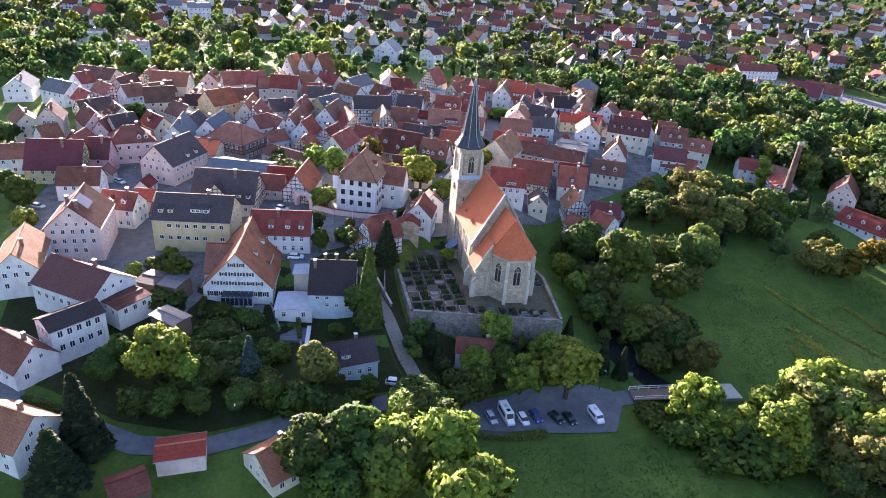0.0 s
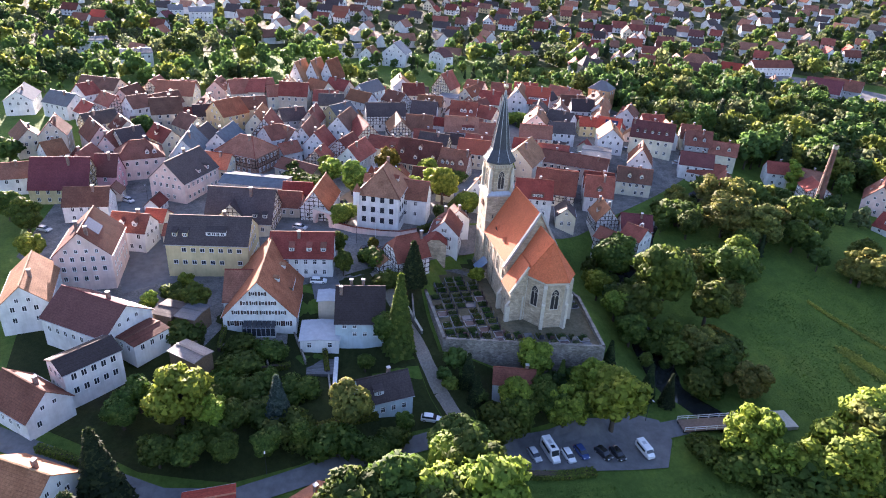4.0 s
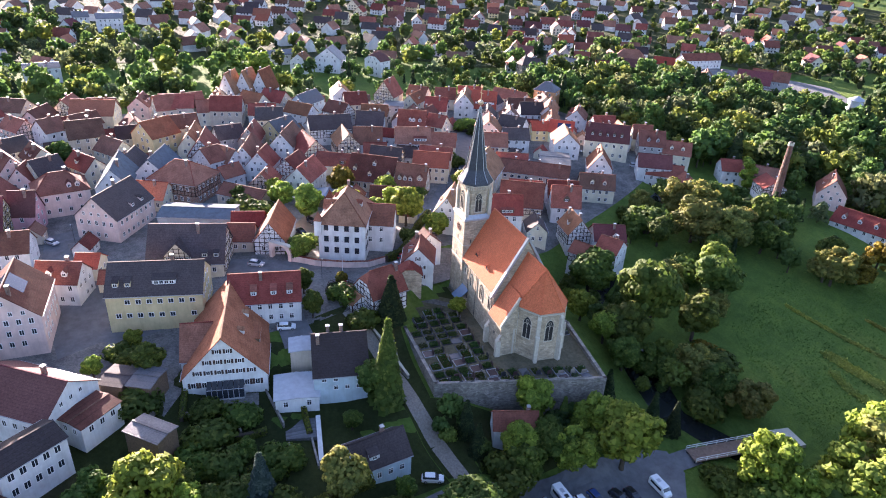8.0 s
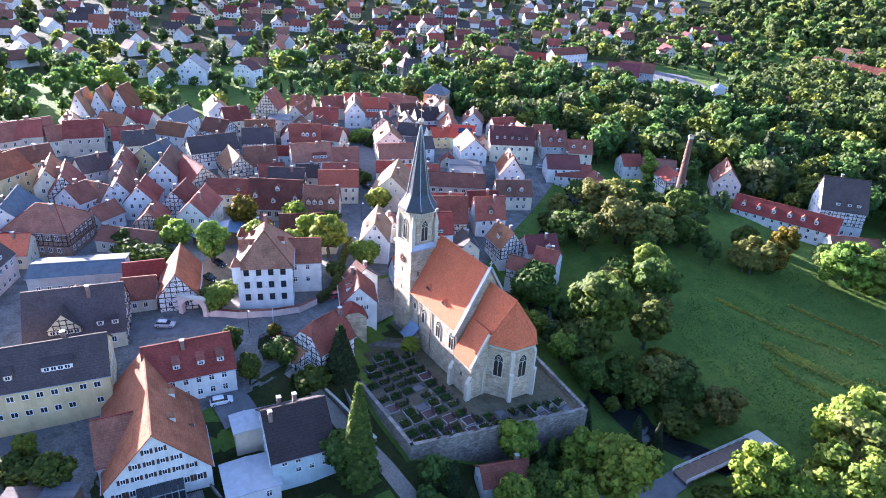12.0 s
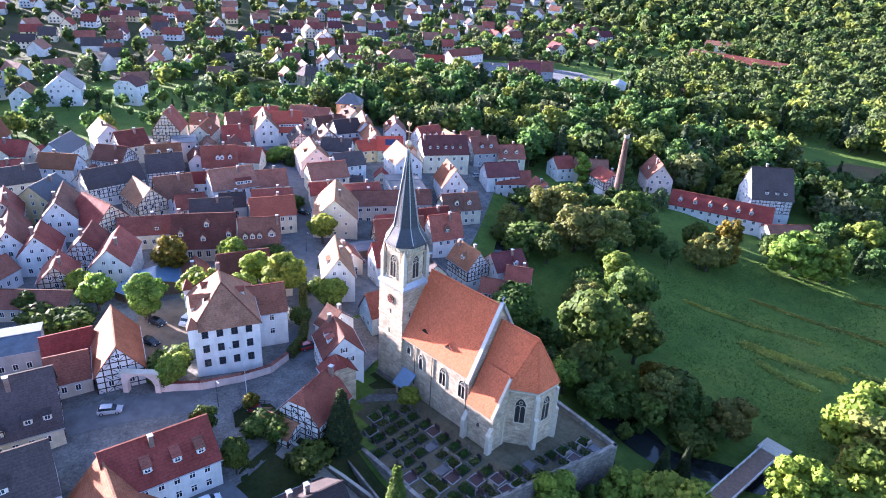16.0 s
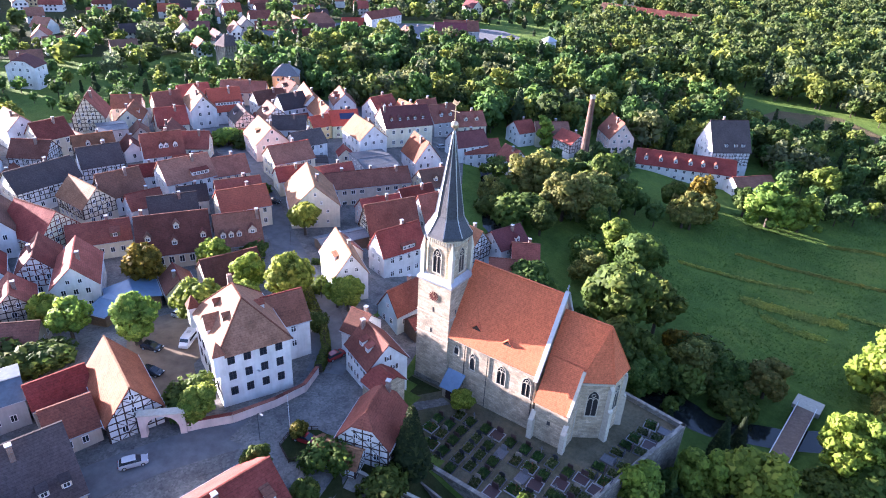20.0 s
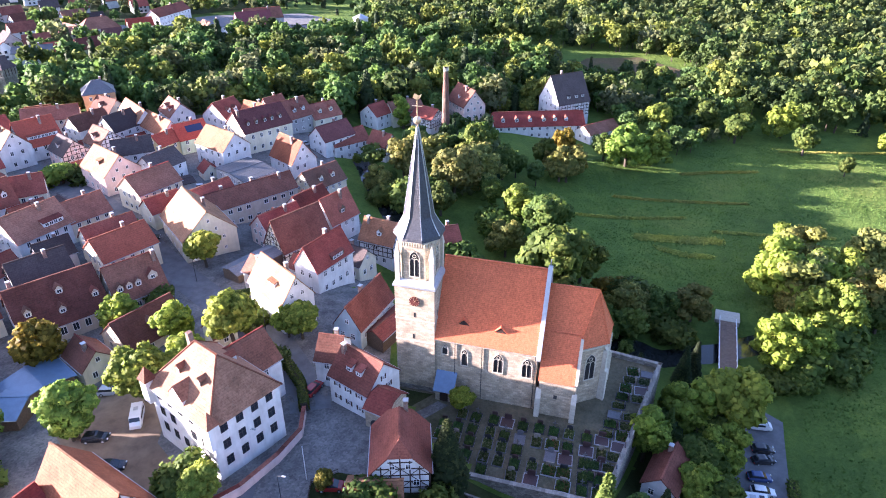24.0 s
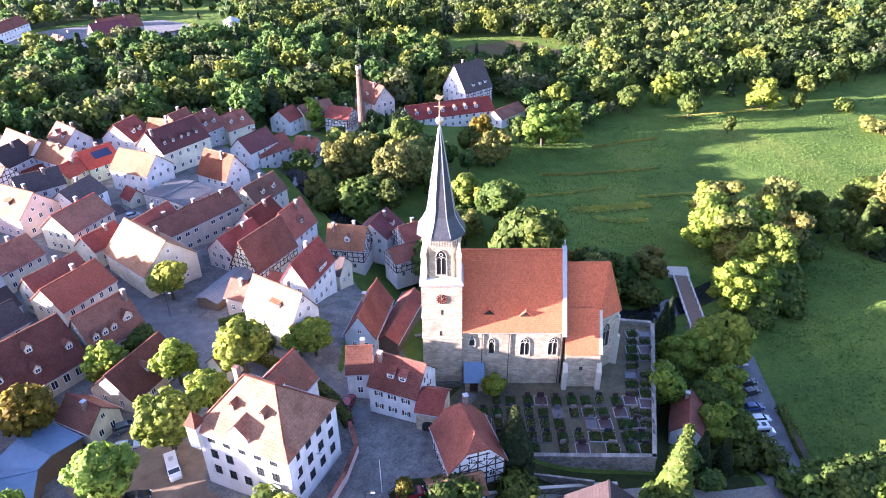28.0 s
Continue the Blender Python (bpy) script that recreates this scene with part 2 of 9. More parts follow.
GOLD = plain("gilt_copper", (0.75, 0.56, 0.38), 0.3, 0.7, 0.1)
ASPHALT = plain("asphalt", (0.14, 0.142, 0.148), 0.88, 0, 0.3, 0.5)
BARK = plain("bark", (0.07, 0.055, 0.04), 0.95, 0, 0.4, 4.0)
METAL_DARK = plain("dark_metal", (0.05, 0.05, 0.055), 0.5, 0.6, 0.2)
SOLAR = glass("solar_panel_glass", (0.02, 0.025, 0.07), 0.15)


# ---- mesh helpers ----
class Geo:
    """Collects vertices and faces of one part."""

    def __init__(self):
        self.v, self.f = [], []

    def poly(self, pts):
        n = len(self.v)
        self.v += [tuple(p) for p in pts]
        self.f.append(tuple(range(n, n + len(pts))))
        return self

    def box(self, x0, y0, z0, x1, y1, z1):
        n = len(self.v)
        self.v += [(x0, y0, z0), (x1, y0, z0), (x1, y1, z0), (x0, y1, z0), (x0, y0, z1), (x1, y0, z1), (x1, y1, z1), (x0, y1, z1)]
        self.f += [tuple(n + i for i in q) for q in ((3, 2, 1, 0), (4, 5, 6, 7), (0, 1, 5, 4), (1, 2, 6, 5), (2, 3, 7, 6), (3, 0, 4, 7))]
        return self

    def beam(self, a, b, w, d=None):
        """A square bar from a to b."""
        a, b = Vector(a), Vector(b)
        way = (b - a).normalized()
        side = way.cross(Vector((0, 0, 1)))
        if side.length < 0.05:
            side = way.cross(Vector((0, 1, 0)))
        side.normalize()
        up = side.cross(way).normalized()
        n = len(self.v)
        d = d or w
        for p in (a, b):
            for s, u in ((-1, -1), (1, -1), (1, 1), (-1, 1)):
                self.v.append(tuple(p + side * s * w / 2 + up * u * d / 2))
        self.f += [tuple(n + i for i in q) for q in ((3, 2, 1, 0), (4, 5, 6, 7), (0, 1, 5, 4), (1, 2, 6, 5), (2, 3, 7, 6), (3, 0, 4, 7))]
        return self

    def prism(self, ring, z0, z1, top=None, cx=0, cy=0):
        """Walls over a ring of (x, y); top scales the upper ring about (cx, cy)."""
        n, m = len(self.v), len(ring)
        k = 1.0 if top is None else top
        self.v += [(x, y, z0) for x, y in ring] + [(cx + (x - cx) * k, cy + (y - cy) * k, z1) for x, y in ring]
        self.f += [(n + i, n + (i + 1) % m, n + m + (i + 1) % m, n + m + i) for i in range(m)]
        self.f += [tuple(n + i for i in reversed(range(m))), tuple(n + m + i for i in range(m))]
        return self

    def slab(self, pts, t):
        """A flat plate of thickness t below the given corners."""
        n, m = len(self.v), len(pts)
        a, b, c = (Vector(p) for p in pts[:3])
        nrm = (b - a).cross(c - a).normalized()
        self.v += [tuple(p) for p in pts] + [tuple(Vector(p) - nrm * t) for p in pts]
        self.f += [tuple(n + i for i in range(m)), tuple(n + m + i for i in reversed(range(m)))]
        self.f += [(n + i, n + m + i, n + m + (i + 1) % m, n + (i + 1) % m) for i in range(m)]
        return self

    def tube(self, a, b, r0, r1, sides=8):
        a, b = Vector(a), Vector(b)
        way = (b - a).normalized()
        s = way.cross(Vector((0.3, 0.9, 0.2))).normalized()
        u = s.cross(way)
        n = len(self.v)
        for p, r in ((a, r0), (b, r1)):
            for i in range(sides):
                t = 2 * math.pi * i / sides
                self.v.append(tuple(p + (s * math.cos(t) + u * math.sin(t)) * r))
        self.f += [(n + i, n + (i + 1) % sides, n + sides + (i + 1) % sides, n + sides + i) for i in range(sides)]
        self.f += [tuple(n + i for i in reversed(range(sides))), tuple(n + sides + i for i in range(sides))]
        return self

    def mesh(self, name, mat):
        me = bpy.data.meshes.new(name)
        me.from_pydata(self.v, [], self.f)
        me.materials.append(mat)
        me.validate()
        bm = bmesh.new()
        bm.from_mesh(me)
        bmesh.ops.recalc_face_normals(bm, faces=bm.faces)
        bm.to_mesh(me)
        bm.free()
        return me


def part(name, geo, mat, parent=None, label="", local=None):
    ob = new(name, geo.mesh(name, mat) if isinstance(geo, Geo) else geo)
    if parent:
        ob.parent = parent
    if local is not None:
        ob.matrix_basis = local
    if label:
        ob["label"] = label
    return ob


def thing(name, m, label, category, group="", kind=""):
    ob = new(name)
    ob.empty_display_size = 0.5
    ob.matrix_basis = m
    return tagged(ob, label, category, group, kind)


def structure(name, geo, mat, label):
    return tagged(part(name, geo, mat), label, kind="structure")


# ---- ground ----
HILLS = [(15, 5, -0.6), (-12, 6, 0.2), (46, 6, -9.5), (27, -25, -2.6), (-7, -20, 3.0), (-7, -31, 3.4), (-24, -38, 3.6), (-42, -33, 2.6), (-73, -14, 0), (5, -46, 2.2), (14, -73, -0.6), (21, -62, -2.7), (25, -52, -3.2), (35, -58, -4.6), (23, -46, -3.0), (33, -43, -5),
         (-60, -100, 0), (48, -25, -7.5), (59, 18, -13), (54, 0, -13.2), (56, 45, -12), (60, 95, -12), (170, 80, -13), (13, 180, -9), (-38, 146, -5), (-88, 81, 1.5),
         (-100, 55, 2), (-26, 4, 3.6), (0, 40, -9), (-60, 75, -3), (70, -60, -6), (100, -20, -12), (60, -110, -2), (120, -90, -8), (-200, 0, 3), (-130, -90, 2), (40, 40, -11.5)]


RIVER = [(-75, 125), (-52, 100), (-34, 72), (-8, 47), (20, 39), (42, 36), (56, 43), (75, 55), (86, 72), (110, 82), (180, 95), (300, 130)]


def river_gap(x, y):
    """Distance from the middle of the stream."""
    best = 1e9
    for (x0, y0), (x1, y1) in zip(RIVER, RIVER[1:]):
        dx, dy = x1 - x0, y1 - y0
        t = max(0.0, min(1.0, ((x - x0) * dx + (y - y0) * dy) / (dx * dx + dy * dy)))
        best = min(best, math.hypot(x - x0 - t * dx, y - y0 - t * dy))
    return best


TERRACE = [(-1.5, -11.5), (3.5, -15.6), (9, -17.6), (30.4, -17.8), (39, 17), (18, 20), (-9, 12.6), (-8.6, -1.5), (-4.6, -7.6)]


def on_terrace(x, y):
    hit = False
    for (x0, y0), (x1, y1) in zip(TERRACE, TERRACE[1:] + TERRACE[:1]):
        if (y0 > y) != (y1 > y) and x < (x1 - x0) * (y - y0) / (y1 - y0) + x0:
            hit = not hit
    return hit


def ground_z(x, y):
    if on_terrace(x, y):
        return min(-0.6, land_z(x, y))
    return land_z(x, y) - 1.9 * math.exp(-(river_gap(x, y) / 4.5) ** 2)


def land_z(x, y):
    s = w = 0.0
    for px, py, pz in HILLS:
        k = 1.0 / ((x - px) ** 2 + (y - py) ** 2 + 30.0) ** 2
        s, w = s + k * pz, w + k
    z = s / w
    far = max(0.0, math.hypot(x + 20, y - 30) - 330.0)
    return z + far * 0.06 * (1 - math.exp(-far / 300)) * (1.0 if far < 900 else max(0.0, 1 - (far - 900) / 900))


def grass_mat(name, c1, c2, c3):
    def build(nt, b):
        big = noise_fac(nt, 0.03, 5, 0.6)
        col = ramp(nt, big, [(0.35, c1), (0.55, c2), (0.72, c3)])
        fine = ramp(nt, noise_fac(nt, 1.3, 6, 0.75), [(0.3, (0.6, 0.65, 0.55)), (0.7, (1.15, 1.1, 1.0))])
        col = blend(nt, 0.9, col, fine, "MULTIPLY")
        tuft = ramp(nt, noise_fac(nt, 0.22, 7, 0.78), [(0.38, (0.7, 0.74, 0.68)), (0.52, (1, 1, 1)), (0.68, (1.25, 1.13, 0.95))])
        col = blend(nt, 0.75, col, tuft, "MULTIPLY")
        nt.links.new(col, b.inputs["Base Color"])
        b.inputs["Roughness"].default_value = 0.95
        b.inputs["Specular IOR Level"].default_value = 0.1
        bump(nt, b, noise_fac(nt, 1.6, 7, 0.85), 1.0, 0.4)
    return make(name, build)


GRASS = grass_mat("meadow_grass", (0.078, 0.136, 0.033), (0.118, 0.186, 0.040), (0.165, 0.205, 0.050))
# Garden soil and lawn, with shade under trees and walls put into the colour.
SHADED_GARDEN = grass_mat("shaded_garden_ground", (0.028, 0.040, 0.016), (0.048, 0.062, 0.022), (0.07, 0.06, 0.038))
ROUGH = grass_mat("dry_clearing", (0.10, 0.088, 0.05), (0.125, 0.10, 0.062), (0.085, 0.10, 0.042))
EARTH = plain("packed_earth", (0.19, 0.14, 0.095), 0.95, 0, 0.3, 0.6)
GRAVEL = plain("gravel", (0.23, 0.205, 0.17), 0.95, 0, 0.35, 2.5)
COBBLE = masonry("grey_setts", (0.17, 0.175, 0.19), (0.11, 0.11, 0.115), 0.3, 0.18, 0.3, 0.35)


def cobble_mat():
    def build(nt, b):
        vor = node(nt, "ShaderNodeTexVoronoi", {"Vector": coords(nt), "Scale": 3.2})
        col = ramp(nt, vor.outputs["Color"], [(0.1, (0.11, 0.108, 0.106)), (0.9, (0.20, 0.194, 0.184))])
        st = ramp(nt, noise_fac(nt, 0.25, 6, 0.7), [(0.36, (0.55, 0.54, 0.53)), (0.5, (0.9, 0.89, 0.87)), (0.66, (1.25, 1.22, 1.18))])
        col = blend(nt, 1.0, col, st, "MULTIPLY")
        nt.links.new(col, b.inputs["Base Color"])
        b.inputs["Roughness"].default_value = 0.85
        bump(nt, b, vor.outputs["Distance"], 0.5, 0.03)
    return make("worn_setts", build)


SETTS = cobble_mat()


def axis_steps(lo, hi, fine_lo, fine_hi, step):
    out, v = [], fine_lo
    while v < fine_hi:
        out.append(v)
        v += step
    k, v = step, fine_hi
    while v < hi:
        out.append(v)
        k *= 1.25
        v += k
    out.append(hi)
    k, v, low = step, fine_lo, []
    while v > lo:
        k *= 1.25
        v -= k
        low.append(max(v, lo))
    return low[::-1] + out


def build_ground():
    xs, ys = axis_steps(-3500, 2500, -140, 175, 2.5), axis_steps(-2000, 3500, -140, 235, 2.5)
    g = Geo()
    g.v = [(x, y, ground_z(x, y)) for y in ys for x in xs]
    n = len(xs)
    g.f = [(j * n + i, j * n + i + 1, (j + 1) * n + i + 1, (j + 1) * n + i) for j in range(len(ys) - 1) for i in range(n - 1)]
    me = bpy.data.meshes.new("ground")
    me.from_pydata(g.v, [], g.f)
    me.materials.append(GRASS)
    me.polygons.foreach_set("use_smooth", [True] * len(me.polygons))
    ob = new("ground", me)
    return tagged(ob, "green meadow and garden ground falling from the town to the valley", kind="structure")


def inside(x, y, poly):
    hit = False
    for (x0, y0), (x1, y1) in zip(poly, poly[1:] + poly[:1]):
        if (y0 > y) != (y1 > y) and x < (x1 - x0) * (y - y0) / (y1 - y0) + x0:
            hit = not hit
    return hit


def sheet(name, poly, mat, label, lift=0.12, step=1.6):
    """A paved or planted sheet that follows the ground inside an outline."""
    bm = bmesh.new()
    bm.faces.new([bm.verts.new((x, y, 0)) for x, y in poly])
    xs, ys = [p[0] for p in poly], [p[1] for p in poly]
    for lo, hi, ax in ((min(xs), max(xs), 0), (min(ys), max(ys), 1)):
        k = lo + step
        while k < hi:
            co, no = ((k, 0, 0), (1, 0, 0)) if ax == 0 else ((0, k, 0), (0, 1, 0))
            bmesh.ops.bisect_plane(bm, geom=bm.verts[:] + bm.edges[:] + bm.faces[:], plane_co=co, plane_no=no)
            k += step
    for v in bm.verts:
        v.co.z = ground_z(v.co.x, v.co.y) + lift
    bmesh.ops.recalc_face_normals(bm, faces=bm.faces)
    me = bpy.data.meshes.new(name)
    bm.to_mesh(me)
    bm.free()
    if me.polygons and me.polygons[0].normal.z < 0:
        me.flip_normals()
    me.materials.append(mat)
    return tagged(new(name, me), label, kind="structure")


def strip(name, pts, width, mat, label, lift=0.13):
    """A road of even width along a line of points."""
    g, row = Geo(), []
    fine = []
    for (x0, y0), (x1, y1) in zip(pts, pts[1:]):
        k = max(1, int(math.hypot(x1 - x0, y1 - y0) / 2))
        fine += [(x0 + (x1 - x0) * i / k, y0 + (y1 - y0) * i / k) for i in range(k)]
    fine.append(pts[-1])
    m = 5
    for i, (x, y) in enumerate(fine):
        a, b = fine[max(0, i - 2)], fine[min(len(fine) - 1, i + 2)]
        d = Vector((b[0] - a[0], b[1] - a[1])).normalized()
        for j in range(m):
            o = (j / (m - 1) - 0.5) * width
            px, py = x - d.y * o, y + d.x * o
            g.v.append((px, py, ground_z(px, py) + lift))
    g.f = [(i * m + j + 1, i * m + j, (i + 1) * m + j, (i + 1) * m + j + 1) for i in range(len(fine) - 1) for j in range(m - 1)]
    return structure(name, g, mat, label)


# ---- windows ----
WINDOW_MESHES = {}


def grid_frame(xs, zs, solid, y0, y1):
    """One connected frame: the solid cells of a grid of bars, given depth."""
    g, ids = Geo(), {}

    def vert(i, k, b):
        key = (i, k, b)
        if key not in ids:
            ids[key] = len(g.v)
            g.v.append((xs[i], y1 if b else y0, zs[k]))
        return ids[key]
    nx, nz = len(xs) - 1, len(zs) - 1
    for i in range(nx):
        for k in range(nz):
            if not solid(i, k):
                continue
            g.f.append((vert(i, k, 0), vert(i + 1, k, 0), vert(i + 1, k + 1, 0), vert(i, k + 1, 0)))
            for di, dk, a, b in ((-1, 0, (i, k), (i, k + 1)), (1, 0, (i + 1, k + 1), (i + 1, k)), (0, -1, (i + 1, k), (i, k)), (0, 1, (i, k + 1), (i + 1, k + 1))):
                u, v = i + di, k + dk
                if not (0 <= u < nx and 0 <= v < nz and solid(u, v)):
                    g.f.append((vert(*a, 0), vert(*b, 0), vert(*b, 1), vert(*a, 1)))
    return g


def window_meshes(w, h, joined=False):
    key = (round(w, 2), round(h, 2), joined)
    if key not in WINDOW_MESHES:
        t = 0.085
        f = grid_frame([-w / 2, -w / 2 + t, -0.035, 0.035, w / 2 - t, w / 2], [-0.05, 0.06, h - t, h], lambda i, k: i in (0, 2, 4) or k in (0, 2), -0.07, 0.04) if joined else grid_frame([-w / 2, -w / 2 + t, -0.035, 0.035, w / 2 - t, w / 2], [-0.05, 0.06, h * 0.62, h * 0.62 + 0.06, h - t, h],
                       lambda i, k: i in (0, 2, 4) or k in (0, 2, 4), -0.07, 0.04)
        p = Geo().poly([(-w / 2 + 0.02, -0.015, 0.0), (w / 2 - 0.02, -0.015, 0.0), (w / 2 - 0.02, -0.015, h - 0.02), (-w / 2 + 0.02, -0.015, h - 0.02)])
        if joined:
            n, m = len(f.v), len(f.f)
            f.v += p.v
            f.f += [tuple(n + q for q in face) for face in p.f]
            me = f.mesh("window", WHITE_PAINT)
            me.materials.append(PANE)
            me.polygons[len(me.polygons) - 1].material_index = 1
            WINDOW_MESHES[key] = (me, None)
        else:
            WINDOW_MESHES[key] = (f.mesh("window_frame", WHITE_PAINT), p.mesh("pane", PANE))
    return WINDOW_MESHES[key]


SHUTTER_MESHES = {}


def add_window(parent, m, w, h, shutters=False):
    top = parent if parent.parent is None else parent.parent
    joined = top.get("category") == "house" and math.hypot(top.location.x, top.location.y) > 55
    fm, pm = window_meshes(w, h, joined)
    win = part("window", fm, None, parent, local=m)
    if pm:
        part("pane", pm, None, win)
    if shutters:
        key = (round(w, 2), round(h, 2))
        if key not in SHUTTER_MESHES:
            SHUTTER_MESHES[key] = Geo().box(0, -0.08, 0, w * 0.5, -0.02, h).mesh("shutter", SHUTTER)
        for x in (-w - 0.05, w / 2 + 0.05):
            part("shutter", SHUTTER_MESHES[key], None, win, local=pose(x, 0, 0))
    return win


def timber_face(g, x0, x1, z0, z1, rng, y, peak=None, beam_w=0.2, storey=2.6):
    """Posts, rails and braces of one half-timbered face lying in the plane y, optionally under a gable of that peak height."""
    def top(x):
        if peak is None:
            return z1
        mid, half = (x0 + x1) / 2, (x1 - x0) / 2
        return z1 + (peak - z1) * max(0.0, 1 - abs(x - mid) / half)
    n = max(3, round((x1 - x0) / 1.3))
    xs = [x0 + (x1 - x0) * i / n for i in range(n + 1)]
    for x in xs:
        if top(x) - z0 > 0.5:
            g.box(x - beam_w / 2, y - 0.05, z0, x + beam_w / 2, y + 0.04, top(x) - 0.05)
    z = z0
    while z < (peak or z1) - 0.4:
        if z <= z1 or peak is None:
            a, b = x0, x1
        else:
            half = (x1 - x0) / 2 * (1 - (z - z1) / (peak - z1))
            a, b = (x0 + x1) / 2 - half, (x0 + x1) / 2 + half
        g.box(a, y - 0.06, z - beam_w / 2, b, y + 0.04, z + beam_w / 2)
        if z + storey * 0.55 < (peak or z1):
            for i in range(n):
                if rng.random() < 0.45:
                    xa, xb = (xs[i], xs[i + 1]) if rng.random() < 0.5 else (xs[i + 1], xs[i])
                    zt = min(z + storey * 0.5, top(xb))
                    if zt - z > 0.6 and a - 0.1 <= min(xa, xb) and max(xa, xb) <= b + 0.1:
                        g.beam((xa, y - 0.02, z), (xb, y - 0.02, zt), beam_w * 0.8, 0.06)
        z += storey * 0.5


def face_matrix(L, W, side):
    """Places a local facade frame (x along the wall, -y outwards) on side 0..3 of a house: 0 at -y, 1 at +x, 2 at +y, 3 at -x."""
    return (pose(0, -W / 2, 0), pose(L / 2, 0, 0, 0, 0, 90), pose(0, W / 2, 0, 0, 0, 180), pose(-L / 2, 0, 0, 0, 0, 270))[side]


def add_dormer(house, L, W, eave, rise, side, u, up, wall, roof, w=1.3, kind="gable"):
    """A dormer on the roof side (0 or 2), u along the ridge, up (0..1) the slope."""
    s = -1 if side == 0 else 1
    slope = rise / (W / 2)
    yf = W / 2 * (1 - up)
    zf = eave + rise * up
    h = 1.15
    base = pose(u, s * yf, zf, 0, 0, 0 if side == 0 else 180)
    depth = h / slope + 0.3 if kind != "sky" else 0
    d = part("dormer" if kind != "sky" else "roof_window", Geo().box(-w / 2, 0, -0.2, w / 2, depth, h) if kind != "sky" else
             Geo().slab([(-w / 2, 0, 0.09), (w / 2, 0, 0.09), (w / 2, 1.2 / math.sqrt(1 + slope ** 2), 0.09 + 1.2 * slope / math.sqrt(1 + slope ** 2)), (-w / 2, 1.2 / math.sqrt(1 + slope ** 2), 0.09 + 1.2 * slope / math.sqrt(1 + slope ** 2))], 0.1),
             wall if kind != "sky" else PANE, house, local=base)
    if kind == "gable":
        pk, dp = h + w * 0.55, (h + w * 0.55) / slope + 0.2
        g = Geo()
        o = 0.14
        g.slab([(-w / 2 - o, -0.15, h - o), (0, -0.15, pk), (0, dp, pk), (-w / 2 - o, depth, h - o)][::-1], 0.09)
        g.slab([(0, -0.15, pk), (w / 2 + o, -0.15, h - o), (w / 2 + o, depth, h - o), (0, dp, pk)][::-1], 0.09)
        face = Geo().poly([(-w / 2, -0.02, h), (w / 2, -0.02, h), (0, -0.02, pk - 0.08)])
        part("dormer_roof", g, roof, d)
        part("dormer_gable", face, wall, d)
        if w > 5:
            tg = Geo()
            timber_face(tg, -w / 2 + 0.1, w / 2 - 0.1, 0, h, random.Random(5), -0.03, pk - 0.3, 0.18, 2.2)
            part("timber_frame", tg, TIMBER, d)
    elif kind == "shed":
        dd = depth + 0.9
        part("dormer_roof", Geo().slab([(-w / 2 - 0.12, -0.2, h + 0.02), (w / 2 + 0.12, -0.2, h + 0.02), (w / 2 + 0.12, dd, h + 0.02 + (dd) * 0.28), (-w / 2 - 0.12, dd, h + 0.02 + dd * 0.28)], 0.1), roof, d)
    if kind != "sky":
        n = max(1, int(w / 1.15))
        for i in range(n):
            add_window(d, pose((i - (n - 1) / 2) * 1.1, 0, 0.12), min(0.95, w * 0.7), 0.85)
    return d


